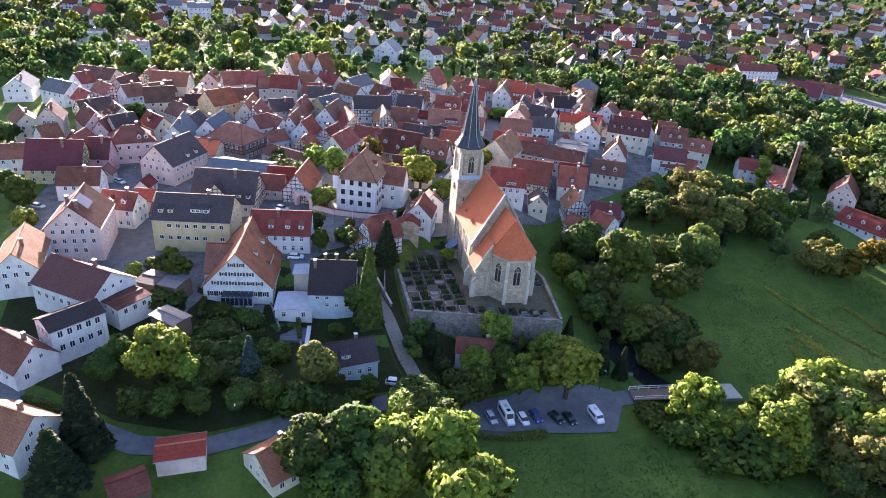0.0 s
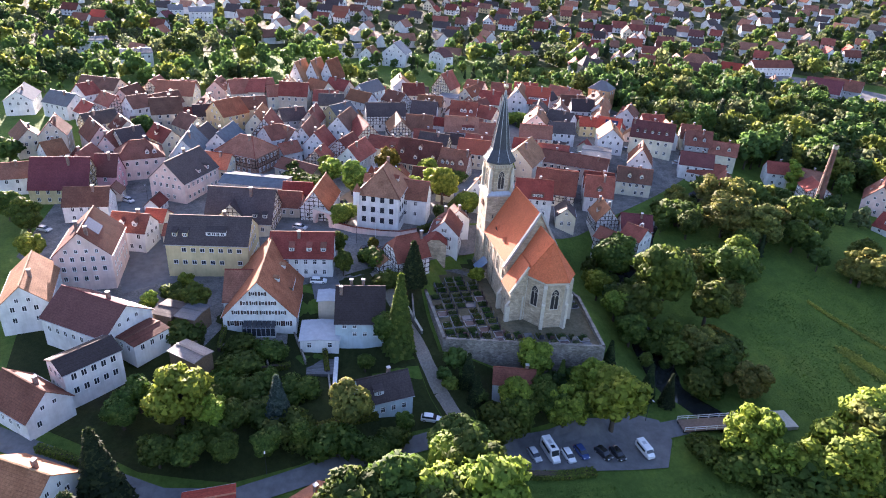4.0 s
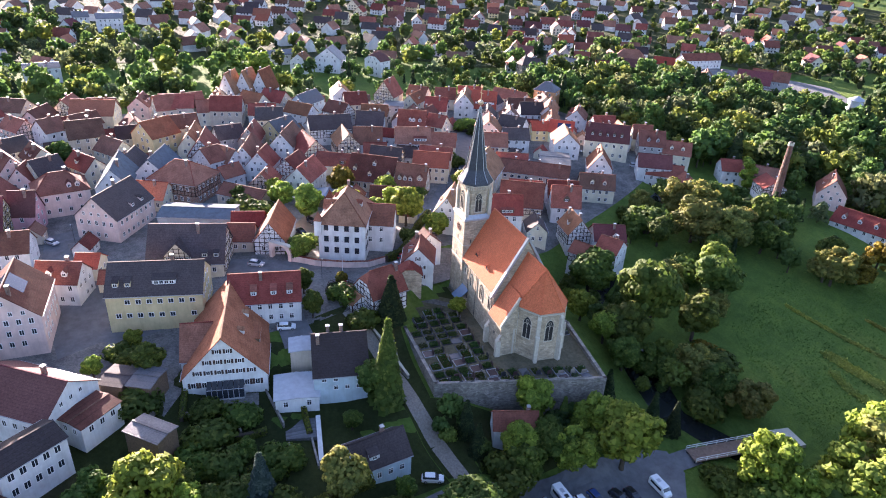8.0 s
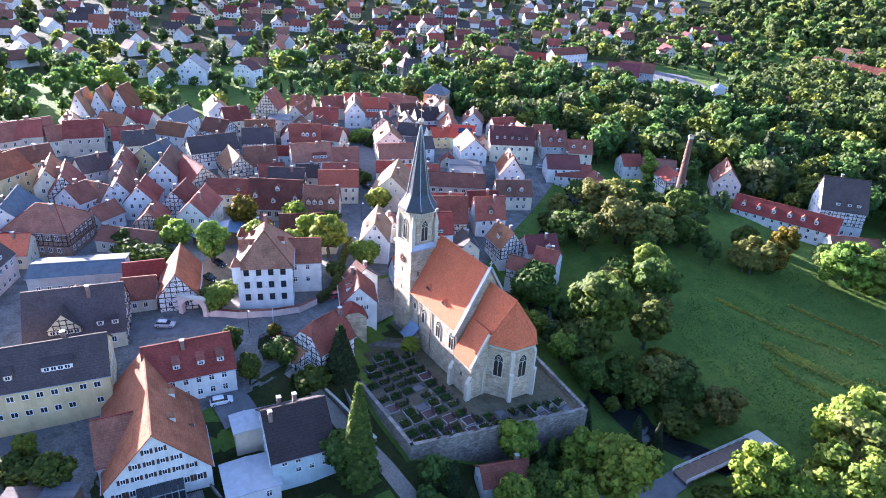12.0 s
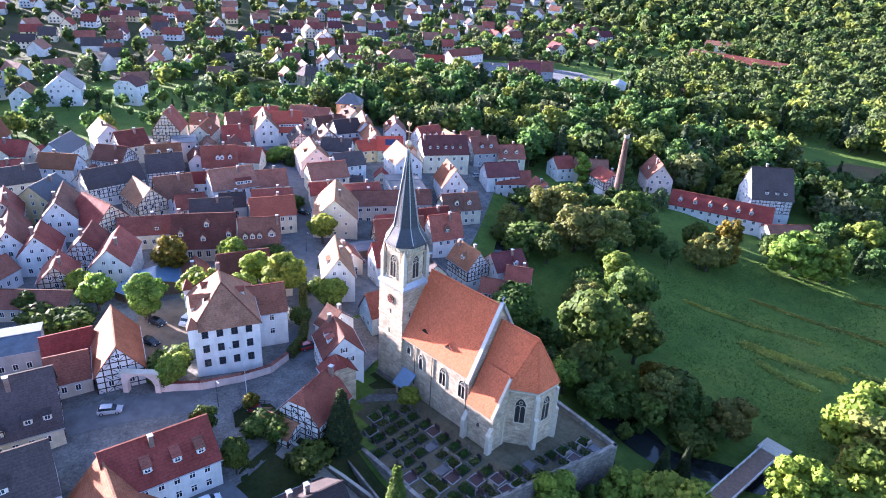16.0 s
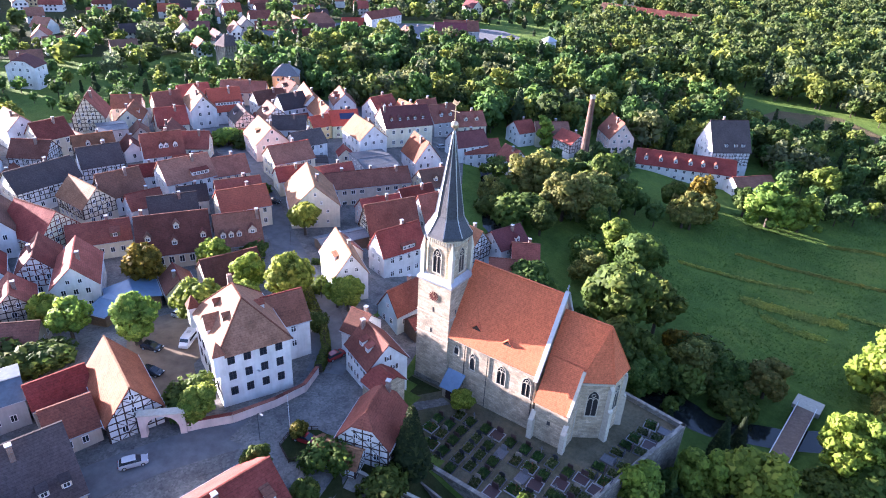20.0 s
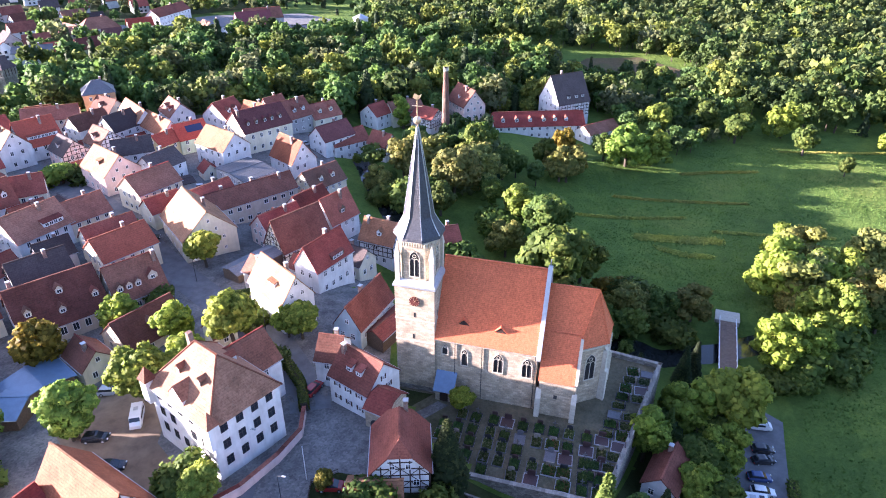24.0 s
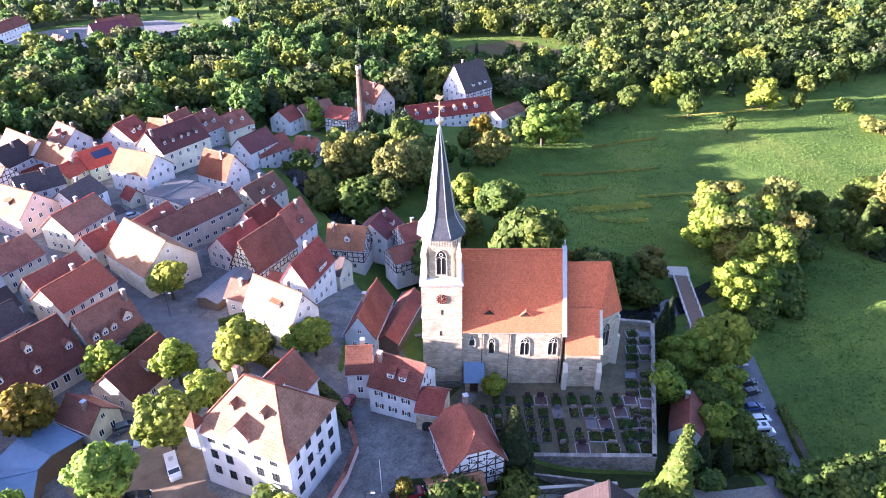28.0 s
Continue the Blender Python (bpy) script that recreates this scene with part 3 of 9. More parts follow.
def house(x, y, az, L, W, eave, rise, wall="white", roof="red", z=None, kind="gable", label="", tf="", dorm=(), chim=(0.3,), over=0.35, rows=None,
          shutters=False, seed=0, name="house", win=(0.98, 1.35), gap=2.3, timber=None, sides="0123", category="house", base=2.5, pv=()):
    """A pitched-roof house: x, y its middle, az the turn of its ridge, L along the ridge."""
    rng = random.Random(seed or int(abs(x * 13 + y * 7)) + 1)
    z = ground_z(x, y) if z is None else z
    h = thing(name, pose(x, y, z, 0, 0, az), label, category)
    if len(label.split()) < 5:
        h["label"] = label + {"dark": " with a dark tiled roof", "grey": " with a grey slate roof", "metal": " with a pale roof"}.get(roof, " with a clay tiled roof")
    wm, rm = WALLS[wall], ROOFS[roof]
    gap *= 1.3 if math.hypot(x, y) > 120 else 1.0
    top = eave + rise
    hx = {"gable": 0.0, "hip": min(L / 2 - 0.4, W / 2 * 0.85), "half": W * 0.17}[kind]
    cut = {"gable": 1.0, "hip": 0.0, "half": 0.55}[kind]
    body = Geo()
    a, b = L / 2, W / 2
    body.poly([(-a, -b, -base), (a, -b, -base), (a, -b, eave), (-a, -b, eave)])
    body.poly([(a, b, -base), (-a, b, -base), (-a, b, eave), (a, b, eave)])
    for s in (-1, 1):
        if cut == 0:
            body.poly([(s * a, -b, -base), (s * a, b, -base), (s * a, b, eave), (s * a, -b, eave)])
        elif cut == 1:
            body.poly([(s * a, -b, -base), (s * a, b, -base), (s * a, b, eave), (s * a, 0, top - 0.1), (s * a, -b, eave)])
        else:
            zc, yc = eave + rise * cut, b * (1 - cut)
            body.poly([(s * a, -b, -base), (s * a, b, -base), (s * a, b, eave), (s * a, yc, zc), (s * a, -yc, zc), (s * a, -b, eave)])
    part("wall", body, wm, h)
    g = Geo()
    o = over
    e = eave - o * rise / b + 0.12
    A, B = a + o * 0.8, b + o
    top += 0.12
    for s in (-1, 1):
        q = [(-A, s * B, e), (A, s * B, e)]
        if cut == 0:
            q += [(a - hx, 0, top), (-(a - hx), 0, top)]
        elif cut == 1:
            q += [(A, 0, top), (-A, 0, top)]
        else:
            zc, yc = eave + rise * cut + 0.12, b * (1 - cut)
            q += [(A, s * yc, zc), (a - hx, 0, top), (-(a - hx), 0, top), (-A, s * yc, zc)]
        g.slab(q if s < 0 else q[::-1], 0.16)
    for s in (-1, 1):
        if cut == 0:
            q = [(s * A, -B, e), (s * A, B, e), (s * (a - hx), 0, top)]
            g.slab(q if s > 0 else q[::-1], 0.16)
        elif cut < 1:
            zc, yc = eave + rise * cut + 0.12, b * (1 - cut)
            q = [(s * A, -yc, zc), (s * A, yc, zc), (s * (a - hx), 0, top)]
            g.slab(q if s > 0 else q[::-1], 0.16)
    part("roof", g, rm, h)
    rid = Geo()
    ra = A if cut == 1 else a - hx
    rid.beam((-ra, 0, top + 0.02), (ra, 0, top + 0.02), 0.3, 0.16)
    if cut == 0:
        for s in (-1, 1):
            for t in (-1, 1):
                rid.beam((s * A, t * B, e + 0.05), (s * (a - hx), 0, top + 0.05), 0.24, 0.14)
    part("ridge_cap", rid, rm, h)
    if eave > 3 and math.hypot(x, y) < 110:
        for s in (-1, 1):
            part("gutter", Geo().beam((-A, s * (B + 0.05), e - 0.1), (A, s * (B + 0.05), e - 0.1), 0.13, 0.1), LEAD, h)
    for c in chim:
        side = rng.choice((-1, 1))
        off = b * 0.22 * side
        cz = top - abs(off) / b * rise
        cg = Geo().box(c * L / 2 - 0.35, off - 0.35, cz - 0.6, c * L / 2 + 0.35, off + 0.35, top + 0.75)
        cc = part("chimney", cg, CHIMNEY, h)
        part("chimney_cap", Geo().box(c * L / 2 - 0.42, off - 0.42, top + 0.75, c * L / 2 + 0.42, off + 0.42, top + 0.87), LEAD, cc)
    n_st = rows if rows is not None else max(1, int((eave + 0.6) / 2.75))
    st = eave / max(1, n_st)
    for side in range(4):
        if str(side) not in sides:
            continue
        m = face_matrix(L, W, side)
        span = L if side in (0, 2) else W
        out = (pose(0, 0, 0, 0, 0, az) @ m).to_3x3() @ Vector((0, -1, 0))
        if out.dot(Vector((165 - x, -45 - y, 0)).normalized()) < 0.02 and out.dot(Vector((-2 - x, -92 - y, 0)).normalized()) < 0.02:
            continue
        cnt = max(1, int((span - 1.0) / gap))
        for r in range(n_st):
            for i in range(cnt):
                if rng.random() < 0.06:
                    continue
                add_window(h, m @ pose((i - (cnt - 1) / 2) * gap, 0, r * st + st * 0.36), win[0], min(win[1], st * 0.5), shutters)
        if side in (1, 3) and kind != "hip" and rise > 2.6:
            k = 0
            while True:
                zz = eave + 0.55 + k * 2.5
                halfw = b * (1 - (zz + 1.1 - eave) / rise)
                if halfw < 0.55 or zz + 1.2 > eave + rise * (0.9 if kind == "gable" else 0.75):
                    break
                c2 = max(1, int(2 * halfw / gap))
                for i in range(c2):
                    add_window(h, m @ pose((i - (c2 - 1) / 2) * gap, 0, zz), win[0] * 0.85, 1.0, shutters)
                k += 1
        if str(side) in tf:
            tg = Geo()
            half = span / 2 - 0.1
            low = eave * (0.0 if n_st < 2 else 0.45)
            if side in (1, 3) and kind == "gable":
                timber_face(tg, -half, half, low, eave, rng, 0, top - 0.5)
            elif side in (1, 3) and kind == "half":
                timber_face(tg, -half, half, low, eave, rng, 0, eave + rise * 0.66)
            else:
                timber_face(tg, -half, half, low, eave - 0.1, rng, 0)
            part("timber_frame", tg, timber or TIMBER, h, local=m)
    for d in dorm:
        side, u, up, *rest = d
        add_dormer(h, L, W, eave, rise, side, u * L / 2, up, wm if len(rest) < 2 else WALLS[rest[1]], rm, kind=rest[0] if rest else "gable", w=rest[2] if len(rest) > 2 else 1.3)
    for side, u, up, w, hh in pv:
        s = -1 if side == 0 else 1
        k = math.hypot(1, rise / b)
        y0, z0 = s * b * (1 - up), eave + rise * up + 0.2
        y1, z1 = s * (abs(y0) - hh / k), z0 + hh / k * rise / b
        q = [(u * L / 2 - w / 2, y0, z0), (u * L / 2 + w / 2, y0, z0), (u * L / 2 + w / 2, y1, z1), (u * L / 2 - w / 2, y1, z1)]
        part("solar_panel", Geo().slab(q if s < 0 else q[::-1], 0.06), SOLAR, h)
    return h

# ---- church ----
def arched(w, h, y0, y1, n=7):
    """Outline of a pointed arch window, as (x, z) from the sill."""
    r = w
    pts = [(-w / 2, 0), (w / 2, 0)]
    spring = h - w * 0.866
    for i in range(n + 1):
        a = radians(60) * i / n
        pts.append((-w / 2 + r * math.cos(a), spring + r * math.sin(a)))
    for i in range(1, n + 1):
        a = radians(120) + radians(60) * i / n
        pts.append((w / 2 + r * math.cos(a), spring + r * math.sin(a)))
    return pts


def gothic_window(parent, m, w, h, lights=2):
    out, inn = arched(w + 0.42, h + 0.38, 0, 0), arched(w + 0.1, h + 0.1, 0, 0)
    g, n = Geo(), len(out)
    for (x0, z0), (x1, z1), (u0, v0), (u1, v1) in zip(out, out[1:] + out[:1], inn, inn[1:] + inn[:1]):
        g.poly([(x0, -0.1, z0 - 0.2), (x1, -0.1, z1 - 0.2), (u1, -0.1, v1), (u0, -0.1, v0)])
        g.poly([(u0, -0.1, v0), (u1, -0.1, v1), (u1, 0.04, v1), (u0, 0.04, v0)])
        g.poly([(x0, -0.1, z0 - 0.2), (x0, 0.04, z0 - 0.2), (x1, 0.04, z1 - 0.2), (x1, -0.1, z1 - 0.2)])
    win = part("window", g, PALE_STONE, parent, "pointed sandstone window with tracery", local=m)
    part("pane", Geo().poly([(x, 0.0, z) for x, z in inn]), LEADED, win)
    tr = Geo()
    for i in range(1, lights):
        x = -w / 2 + w * i / lights
        tr.box(x - 0.05, -0.07, 0, x + 0.05, 0.02, h * 0.72)
    for i in range(lights):
        c = -w / 2 + w * (i + 0.5) / lights
        r = w / lights / 2
        for k in range(6):
            a0, a1 = math.pi * k / 6, math.pi * (k + 1) / 6
            tr.beam((c + r * math.cos(a0), -0.03, h * 0.62 + r * math.sin(a0) * 1.3), (c + r * math.cos(a1), -0.03, h * 0.62 + r * math.sin(a1) * 1.3), 0.1)
    for k in range(10):
        a0, a1 = math.tau * k / 10, math.tau * (k + 1) / 10
        r = w * 0.2
        tr.beam((r * math.cos(a0), -0.03, h * 0.83 + r * math.sin(a0)), (r * math.cos(a1), -0.03, h * 0.83 + r * math.sin(a1)), 0.09)
    part("tracery", tr, PALE_STONE, win)
    return win


def build_church():
    c = thing("church", pose(0, 0, 0), "Gothic sandstone church with orange tiled roofs and a dark slate spire", "church")
    ST, RF = WALLS["stone"], ROOFS["orange"]
    # tower
    tw = part("tower", Geo().box(-7.4, -0.45, -2.5, -0.4, 6.55, 21.6), ST, c, "squared sandstone tower, warm and weathered")
    part("plinth", Geo().box(-7.55, -0.6, -2.5, -0.25, 6.7, 0.4), GRASS_WALL, tw)
    for z in (10.4, 14.9):
        part("string_course", Geo().box(-7.5, -0.55, z, -0.3, 6.65, z + 0.22), PALE_STONE, tw)
    cor = Geo()
    cx, cy = -3.9, 3.05
    sq = lambda r: [(cx - r, cy - r), (cx + r, cy - r), (cx + r, cy + r), (cx - r, cy + r)]
    cor.prism(sq(3.75), 21.6, 22.0).prism(sq(3.75), 22.0, 22.9, 0.83, cx, cy)
    part("cornice", cor, LEAD, tw, "pale lead-covered cornice")
    r, k = 3.0, 1.9
    octo = [(cx - k, cy - r), (cx + k, cy - r), (cx + r, cy - k), (cx + r, cy + k), (cx + k, cy + r), (cx - k, cy + r), (cx - r, cy + k), (cx - r, cy - k)]
    bel = part("belfry", Geo().prism(octo, 22.4, 30.9), ST, c, "octagonal sandstone belfry with tall openings")
    frieze = Geo().prism([(cx + (x - cx) * 1.05, cy + (y - cy) * 1.05) for x, y in octo], 30.0, 30.25)
    for i in range(8):
        (x0, y0), (x1, y1) = octo[i], octo[(i + 1) % 8]
        n = max(2, int(math.hypot(x1 - x0, y1 - y0) / 0.42))
        for j in range(n):
            t = (j + 0.5) / n
            px, py = cx + (x0 + (x1 - x0) * t - cx) * 1.03, cy + (y0 + (y1 - y0) * t - cy) * 1.03
            frieze.box(px - 0.1, py - 0.1, 29.3, px + 0.1, py + 0.1, 30.0)
    part("frieze", frieze, PALE_STONE, bel)
    for s, m in enumerate((pose(cx, cy - r - 0.01, 23.6), pose(cx + r + 0.01, cy, 23.6, 0, 0, 90), pose(cx, cy + r + 0.01, 23.6, 0, 0, 180), pose(cx - r - 0.01, cy, 23.6, 0, 0, 270))):
        gothic_window(bel, m, 1.5, 4.7)
    for sx in (-1, 1):
        for sy in (-1, 1):
            px, py = cx + sx * 2.95, cy + sy * 2.95
            g = Geo().box(px - 0.4, py - 0.4, 22.3, px + 0.4, py + 0.4, 27.2)
            g.prism([(px - 0.5, py - 0.5), (px + 0.5, py - 0.5), (px + 0.5, py + 0.5), (px - 0.5, py + 0.5)], 27.2, 30.0, 0.08, px, py)
            part("pinnacle", g, PALE_STONE, bel)
    # spire
    sp = Geo()
    ring = lambda rr: [(cx + rr * math.cos(math.tau * (i + 0.5) / 8), cy + rr * math.sin(math.tau * (i + 0.5) / 8)) for i in range(8)]
    levels = [(30.6, 4.35), (31.1, 4.2), (32.4, 3.3), (33.9, 2.5), (48.6, 0.16)]
    n0 = 0
    for z, rr in levels:
        sp.v += [(x, y, z) for x, y in ring(rr)]
    for q in range(len(levels) - 1):
        for i in range(8):
            sp.f.append((q * 8 + i, q * 8 + (i + 1) % 8, q * 8 + 8 + (i + 1) % 8, q * 8 + 8 + i))
    sp.f += [tuple(reversed(range(8))), tuple(range(32, 40))]
    spire = part("spire", sp, ROOFS["slate"], c, "slender dark slate spire with flared eaves")
    hips = Geo()
    for i in range(8):
        for q in range(1, 4):
            hips.beam((*ring(levels[q][1] + 0.02)[i], levels[q][0]), (*ring(levels[q + 1][1] + 0.02)[i], levels[q + 1][0]), 0.12)
    part("hip_roll", hips, LEAD, spire)
    bm = bmesh.new()
    bmesh.ops.create_uvsphere(bm, u_segments=16, v_segments=10, radius=0.62, matrix=Matrix.Translation((cx, cy, 49.6)))
    me = bpy.data.meshes.new("ball")
    bm.to_mesh(me)
    bm.free()
    me.materials.append(GOLD)
    part("ball", me, GOLD, spire, "gilt copper ball")
    fin = Geo().tube((cx, cy, 48.3), (cx, cy, 53.2), 0.1, 0.05)
    fin.beam((cx - 0.8, cy, 51.8), (cx + 0.8, cy, 51.8), 0.1)
    fin.poly([(cx - 0.7, cy, 53.0), (cx + 0.1, cy, 52.7), (cx + 0.5, cy, 53.1), (cx + 0.75, cy, 53.7), (cx + 0.3, cy, 53.4), (cx - 0.4, cy, 53.7)])
    part("weathercock", fin, GOLD, spire)
    # clock faces and slits
    for m in (pose(cx, -0.47, 18.9), pose(-7.42, cy, 18.9, 0, 0, 270), pose(cx, 6.57, 18.9, 0, 0, 180)):
        face = Geo().prism([(0.95 * math.cos(math.tau * i / 24), 0.95 * math.sin(math.tau * i / 24)) for i in range(24)], 0, 0.1)
        cl = part("clock", face, RED_TIMBER, tw, "dark red clock face with gilt pointers", local=m @ pose(0, 0, 0, 90, 0, 0))
        ticks = Geo()
        for i in range(12):
            a = math.tau * i / 12
            ticks.beam((0.72 * math.cos(a), 0.72 * math.sin(a), 0.12), (0.9 * math.cos(a), 0.9 * math.sin(a), 0.12), 0.07)
        ticks.beam((0, 0, 0.14), (0.35, 0.35, 0.14), 0.08).beam((0, 0, 0.14), (-0.1, 0.75, 0.14), 0.06)
        tagged(part("clock_dial", ticks, GOLD, cl), kind="stuff")
    for x, y, z, a in ((cx, -0.46, 15.6, 0), (cx - 0.3, -0.46, 11.0, 0), (-7.41, cy, 14.6, 270), (-0.39, 1.5, 15.5, 90)):
        part("slit_window", Geo().box(-0.16, -0.02, 0, 0.16, 0.05, 1.0), LEADED, tw, local=pose(x, y, z, 0, 0, a))
    # nave
    ry, rz = 7.2, 24.2
    nv = Geo()
    nv.poly([(-0.6, 0, -2), (17.6, 0, -2), (17.6, 0, 11.9), (-0.6, 0, 11.9)])
    nv.poly([(17.6, 14.4, -2), (-0.6, 14.4, -2), (-0.6, 14.4, 11.9), (17.6, 14.4, 11.9)])
    for x in (-0.6, 17.6):
        nv.poly([(x, 0, -2), (x, 14.4, -2), (x, 14.4, 11.9), (x, ry, rz - 0.2), (x, 0, 11.9)])
    nave = part("nave", nv, WALLS["stone"], c, "sandstone nave walls")
    nr = Geo()
    nr.slab([(-0.5, -0.5, 11.6), (17.5, -0.5, 11.6), (17.5, ry, rz), (-0.5, ry, rz)], 0.2)
    nr.slab([(17.5, 14.9, 11.6), (-0.5, 14.9, 11.6), (-0.5, ry, rz), (17.5, ry, rz)], 0.2)
    roof = part("nave_roof", nr, RF, c, "steep orange tiled nave roof")
    part("ridge_cap", Geo().beam((-0.5, ry, rz + 0.05), (17.5, ry, rz + 0.05), 0.35, 0.2), RF, roof)
    sl = (rz - 11.6) / (ry + 0.5)
    for x, up in ((4.4, 1.7), (10.9, 1.5)):
        z0 = 11.6 + sl * up
        g = Geo()
        d = 2.2
        g.slab([(x - 1.15, -0.5 + up, z0 + 0.05), (x, -0.5 + up - 0.15, z0 + 1.15), (x, -0.5 + up + 0.9, z0 + 1.35)][::-1], 0.08)
        g.slab([(x, -0.5 + up - 0.15, z0 + 1.15), (x + 1.15, -0.5 + up, z0 + 0.05), (x, -0.5 + up + 0.9, z0 + 1.35)][::-1], 0.08)
        dm = part("dormer", g, RF, roof)
        part("dormer_opening", Geo().poly([(x - 1.0, -0.5 + up, z0), (x + 1.0, -0.5 + up, z0), (x, -0.5 + up, z0 + 1.0)]), TIMBER, dm)
    par = Geo()
    for s in (-1, 1):
        e = 0.0 if s < 0 else 14.4
        par.beam((17.75, e - s * -0.75, 10.9), (17.75, ry, rz + 0.55), 0.75, 0.5)
    part("gable_coping", par, LEAD, nave, "pale coping along the gable between nave and choir")
    part("gable_cross", Geo().beam((17.75, ry, rz + 0.5), (17.75, ry, rz + 2.0), 0.14).beam((17.75, ry - 0.45, rz + 1.5), (17.75, ry + 0.45, rz + 1.5), 0.14), LEAD, nave)
    for y0 in (-0.25, 14.35):
        part("eaves_course", Geo().box(-0.4, y0, 11.2, 17.6, y0 + 0.3, 11.5), PALE_STONE, nave)
    gothic_window(nave, pose(10.9, -0.02, 6.3), 1.5, 3.9)
    gothic_window(nave, pose(16.0 - 0.1, -0.02, 6.3), 1.5, 3.9)
    gothic_window(nave, pose(4.9, -0.02, 6.6), 0.9, 3.4, 1)
    gothic_window(nave, pose(1.4, -0.02, 8.4), 0.85, 1.9, 1)
    for x in (3, 8, 13):
        gothic_window(nave, pose(x, 14.42, 6.3, 0, 0, 180), 1.5, 3.9)
    for x in (3.2, 8.0, 17.2):
        part("downpipe", Geo().tube((x, -0.12, -0.5), (x, -0.12, 11.3), 0.07, 0.07, 6), METAL_DARK, nave)
    # porch
    pc = part("porch", Geo().box(0.2, -2.2, -1.5, 3.4, 0, 2.2), ST, c)
    part("porch_roof", Geo().slab([(-0.1, -2.9, 2.0), (3.7, -2.9, 2.0), (3.7, 0.02, 4.6), (-0.1, 0.02, 4.6)], 0.14), ROOFS["blue"], pc, "blue-grey sheet metal lean-to roof")
    part("door", Geo().box(1.0, -2.26, -1.0, 2.5, -2.18, 1.5), TIMBER, pc)
    # choir and apse
    cr = [(17.6, 2.6), (24.0, 2.9), (28.6, 6.0), (29.0, 11.2), (25.4, 14.0), (17.6, 13.6)]
    ch = part("choir", Geo().prism(cr, -2, 11.9), ST, c, "polygonal sandstone apse with tall traceried windows")
    ap = (26.2, 7.6, 21.3)
    w = (17.8, 7.4, 21.3)
    ev = [(17.8, 2.2), (24.0, 2.45), (29.0, 5.8), (29.45, 11.45), (25.5, 14.5), (17.8, 14.1)]
    ez = 11.9
    P = lambda i: (*ev[i], ez)
    croof = part("choir_roof", Geo().slab([P(0), P(1), ap, w], 0.18), RF, c, "steep orange tiled choir roof hipped over the apse")
    for q in ([P(1), P(2), ap], [P(2), P(3), ap], [P(3), P(4), ap], [P(4), P(5), w, ap]):
        part("roof_slope", Geo().slab(q, 0.18), RF, croof)
    cap = Geo().beam(w, ap, 0.3, 0.2)
    for i in range(1, 5):
        cap.beam(P(i), ap, 0.26, 0.18)
    part("ridge_cap", cap, RF, croof)
    for i in range(1, 4):
        (x0, y0), (x1, y1) = cr[i], cr[i + 1]
        ang = math.degrees(math.atan2(y1 - y0, x1 - x0))
        gothic_window(ch, pose((x0 + x1) / 2, (y0 + y1) / 2, 4.6, 0, 0, ang) @ pose(0, -0.03, 0), 1.7, 5.3)
    for i in range(1, 5):
        x, y = cr[i]
        d = Vector((x - 22.5, y - 8.2)).normalized()
        s = Vector((-d.y, d.x))
        bt = Geo()
        for o, zt, zb in ((0.9, 6.0, -2), (0.45, 10.4, 6.0)):
            a, b2 = Vector((x, y)) + d * o, Vector((x, y)) - d * 0.4
            ringb = [tuple(b2 - s * 0.4), tuple(a - s * 0.4), tuple(a + s * 0.4), tuple(b2 + s * 0.4)]
            bt.prism(ringb, zb, zt)
            n = len(bt.v)
            bt.poly([(*(a - s * 0.45), zt), (*(a + s * 0.45), zt), (*(b2 + s * 0.45), zt + 1.0), (*(b2 - s * 0.45), zt + 1.0)])
        part("buttress", bt, PALE_STONE, ch)
    part("eaves_course", Geo().prism([(8.2 * 0 + 23 + (x - 23) * 1.03, 8.2 + (y - 8.2) * 1.03) for x, y in cr], 11.2, 11.5), PALE_STONE, ch)
    # sacristy under the long southern slope
    sa = Geo().box(18.3, -0.9, -2, 24.5, 2.9, 7.2)
    sa.poly([(24.5, -0.9, 7.2), (24.5, 2.9, 7.2), (24.5, 2.9, 13.0)])
    sa.poly([(18.3, -0.9, 7.2), (18.3, 2.9, 13.0), (18.3, 2.9, 7.2)])
    sc = part("sacristy", sa, ST, c)
    k = (21.3 - 7.0) / (7.4 + 1.2)
    part("sacristy_roof", Geo().slab([(18.1, -1.2, 7.0), (24.2, -1.2, 7.0), (24.2, 3.2, 7.0 + k * 4.4 + 0.06), (18.1, 3.2, 7.0 + k * 4.4 + 0.06)], 0.16), RF, sc)
    part("coping", Geo().beam((24.5, -1.1, 7.2), (24.5, 3.0, 7.2 + k * 4.1), 0.5, 0.4), PALE_STONE, sc)
    part("slit_window", Geo().box(20.9, -0.93, 3.4, 21.5, -0.85, 4.2), LEADED, sc)
    for x in (18.3, 24.4):
        bt = Geo()
        bt.box(x - 0.45, -1.9, -2, x + 0.45, -0.8, 3.6)
        bt.poly([(x - 0.45, -1.9, 3.6), (x + 0.45, -1.9, 3.6), (x + 0.45, -0.8, 5.2), (x - 0.45, -0.8, 5.2)])
        part("buttress", bt, PALE_STONE, sc)
    return c


build_ground()
build_church()

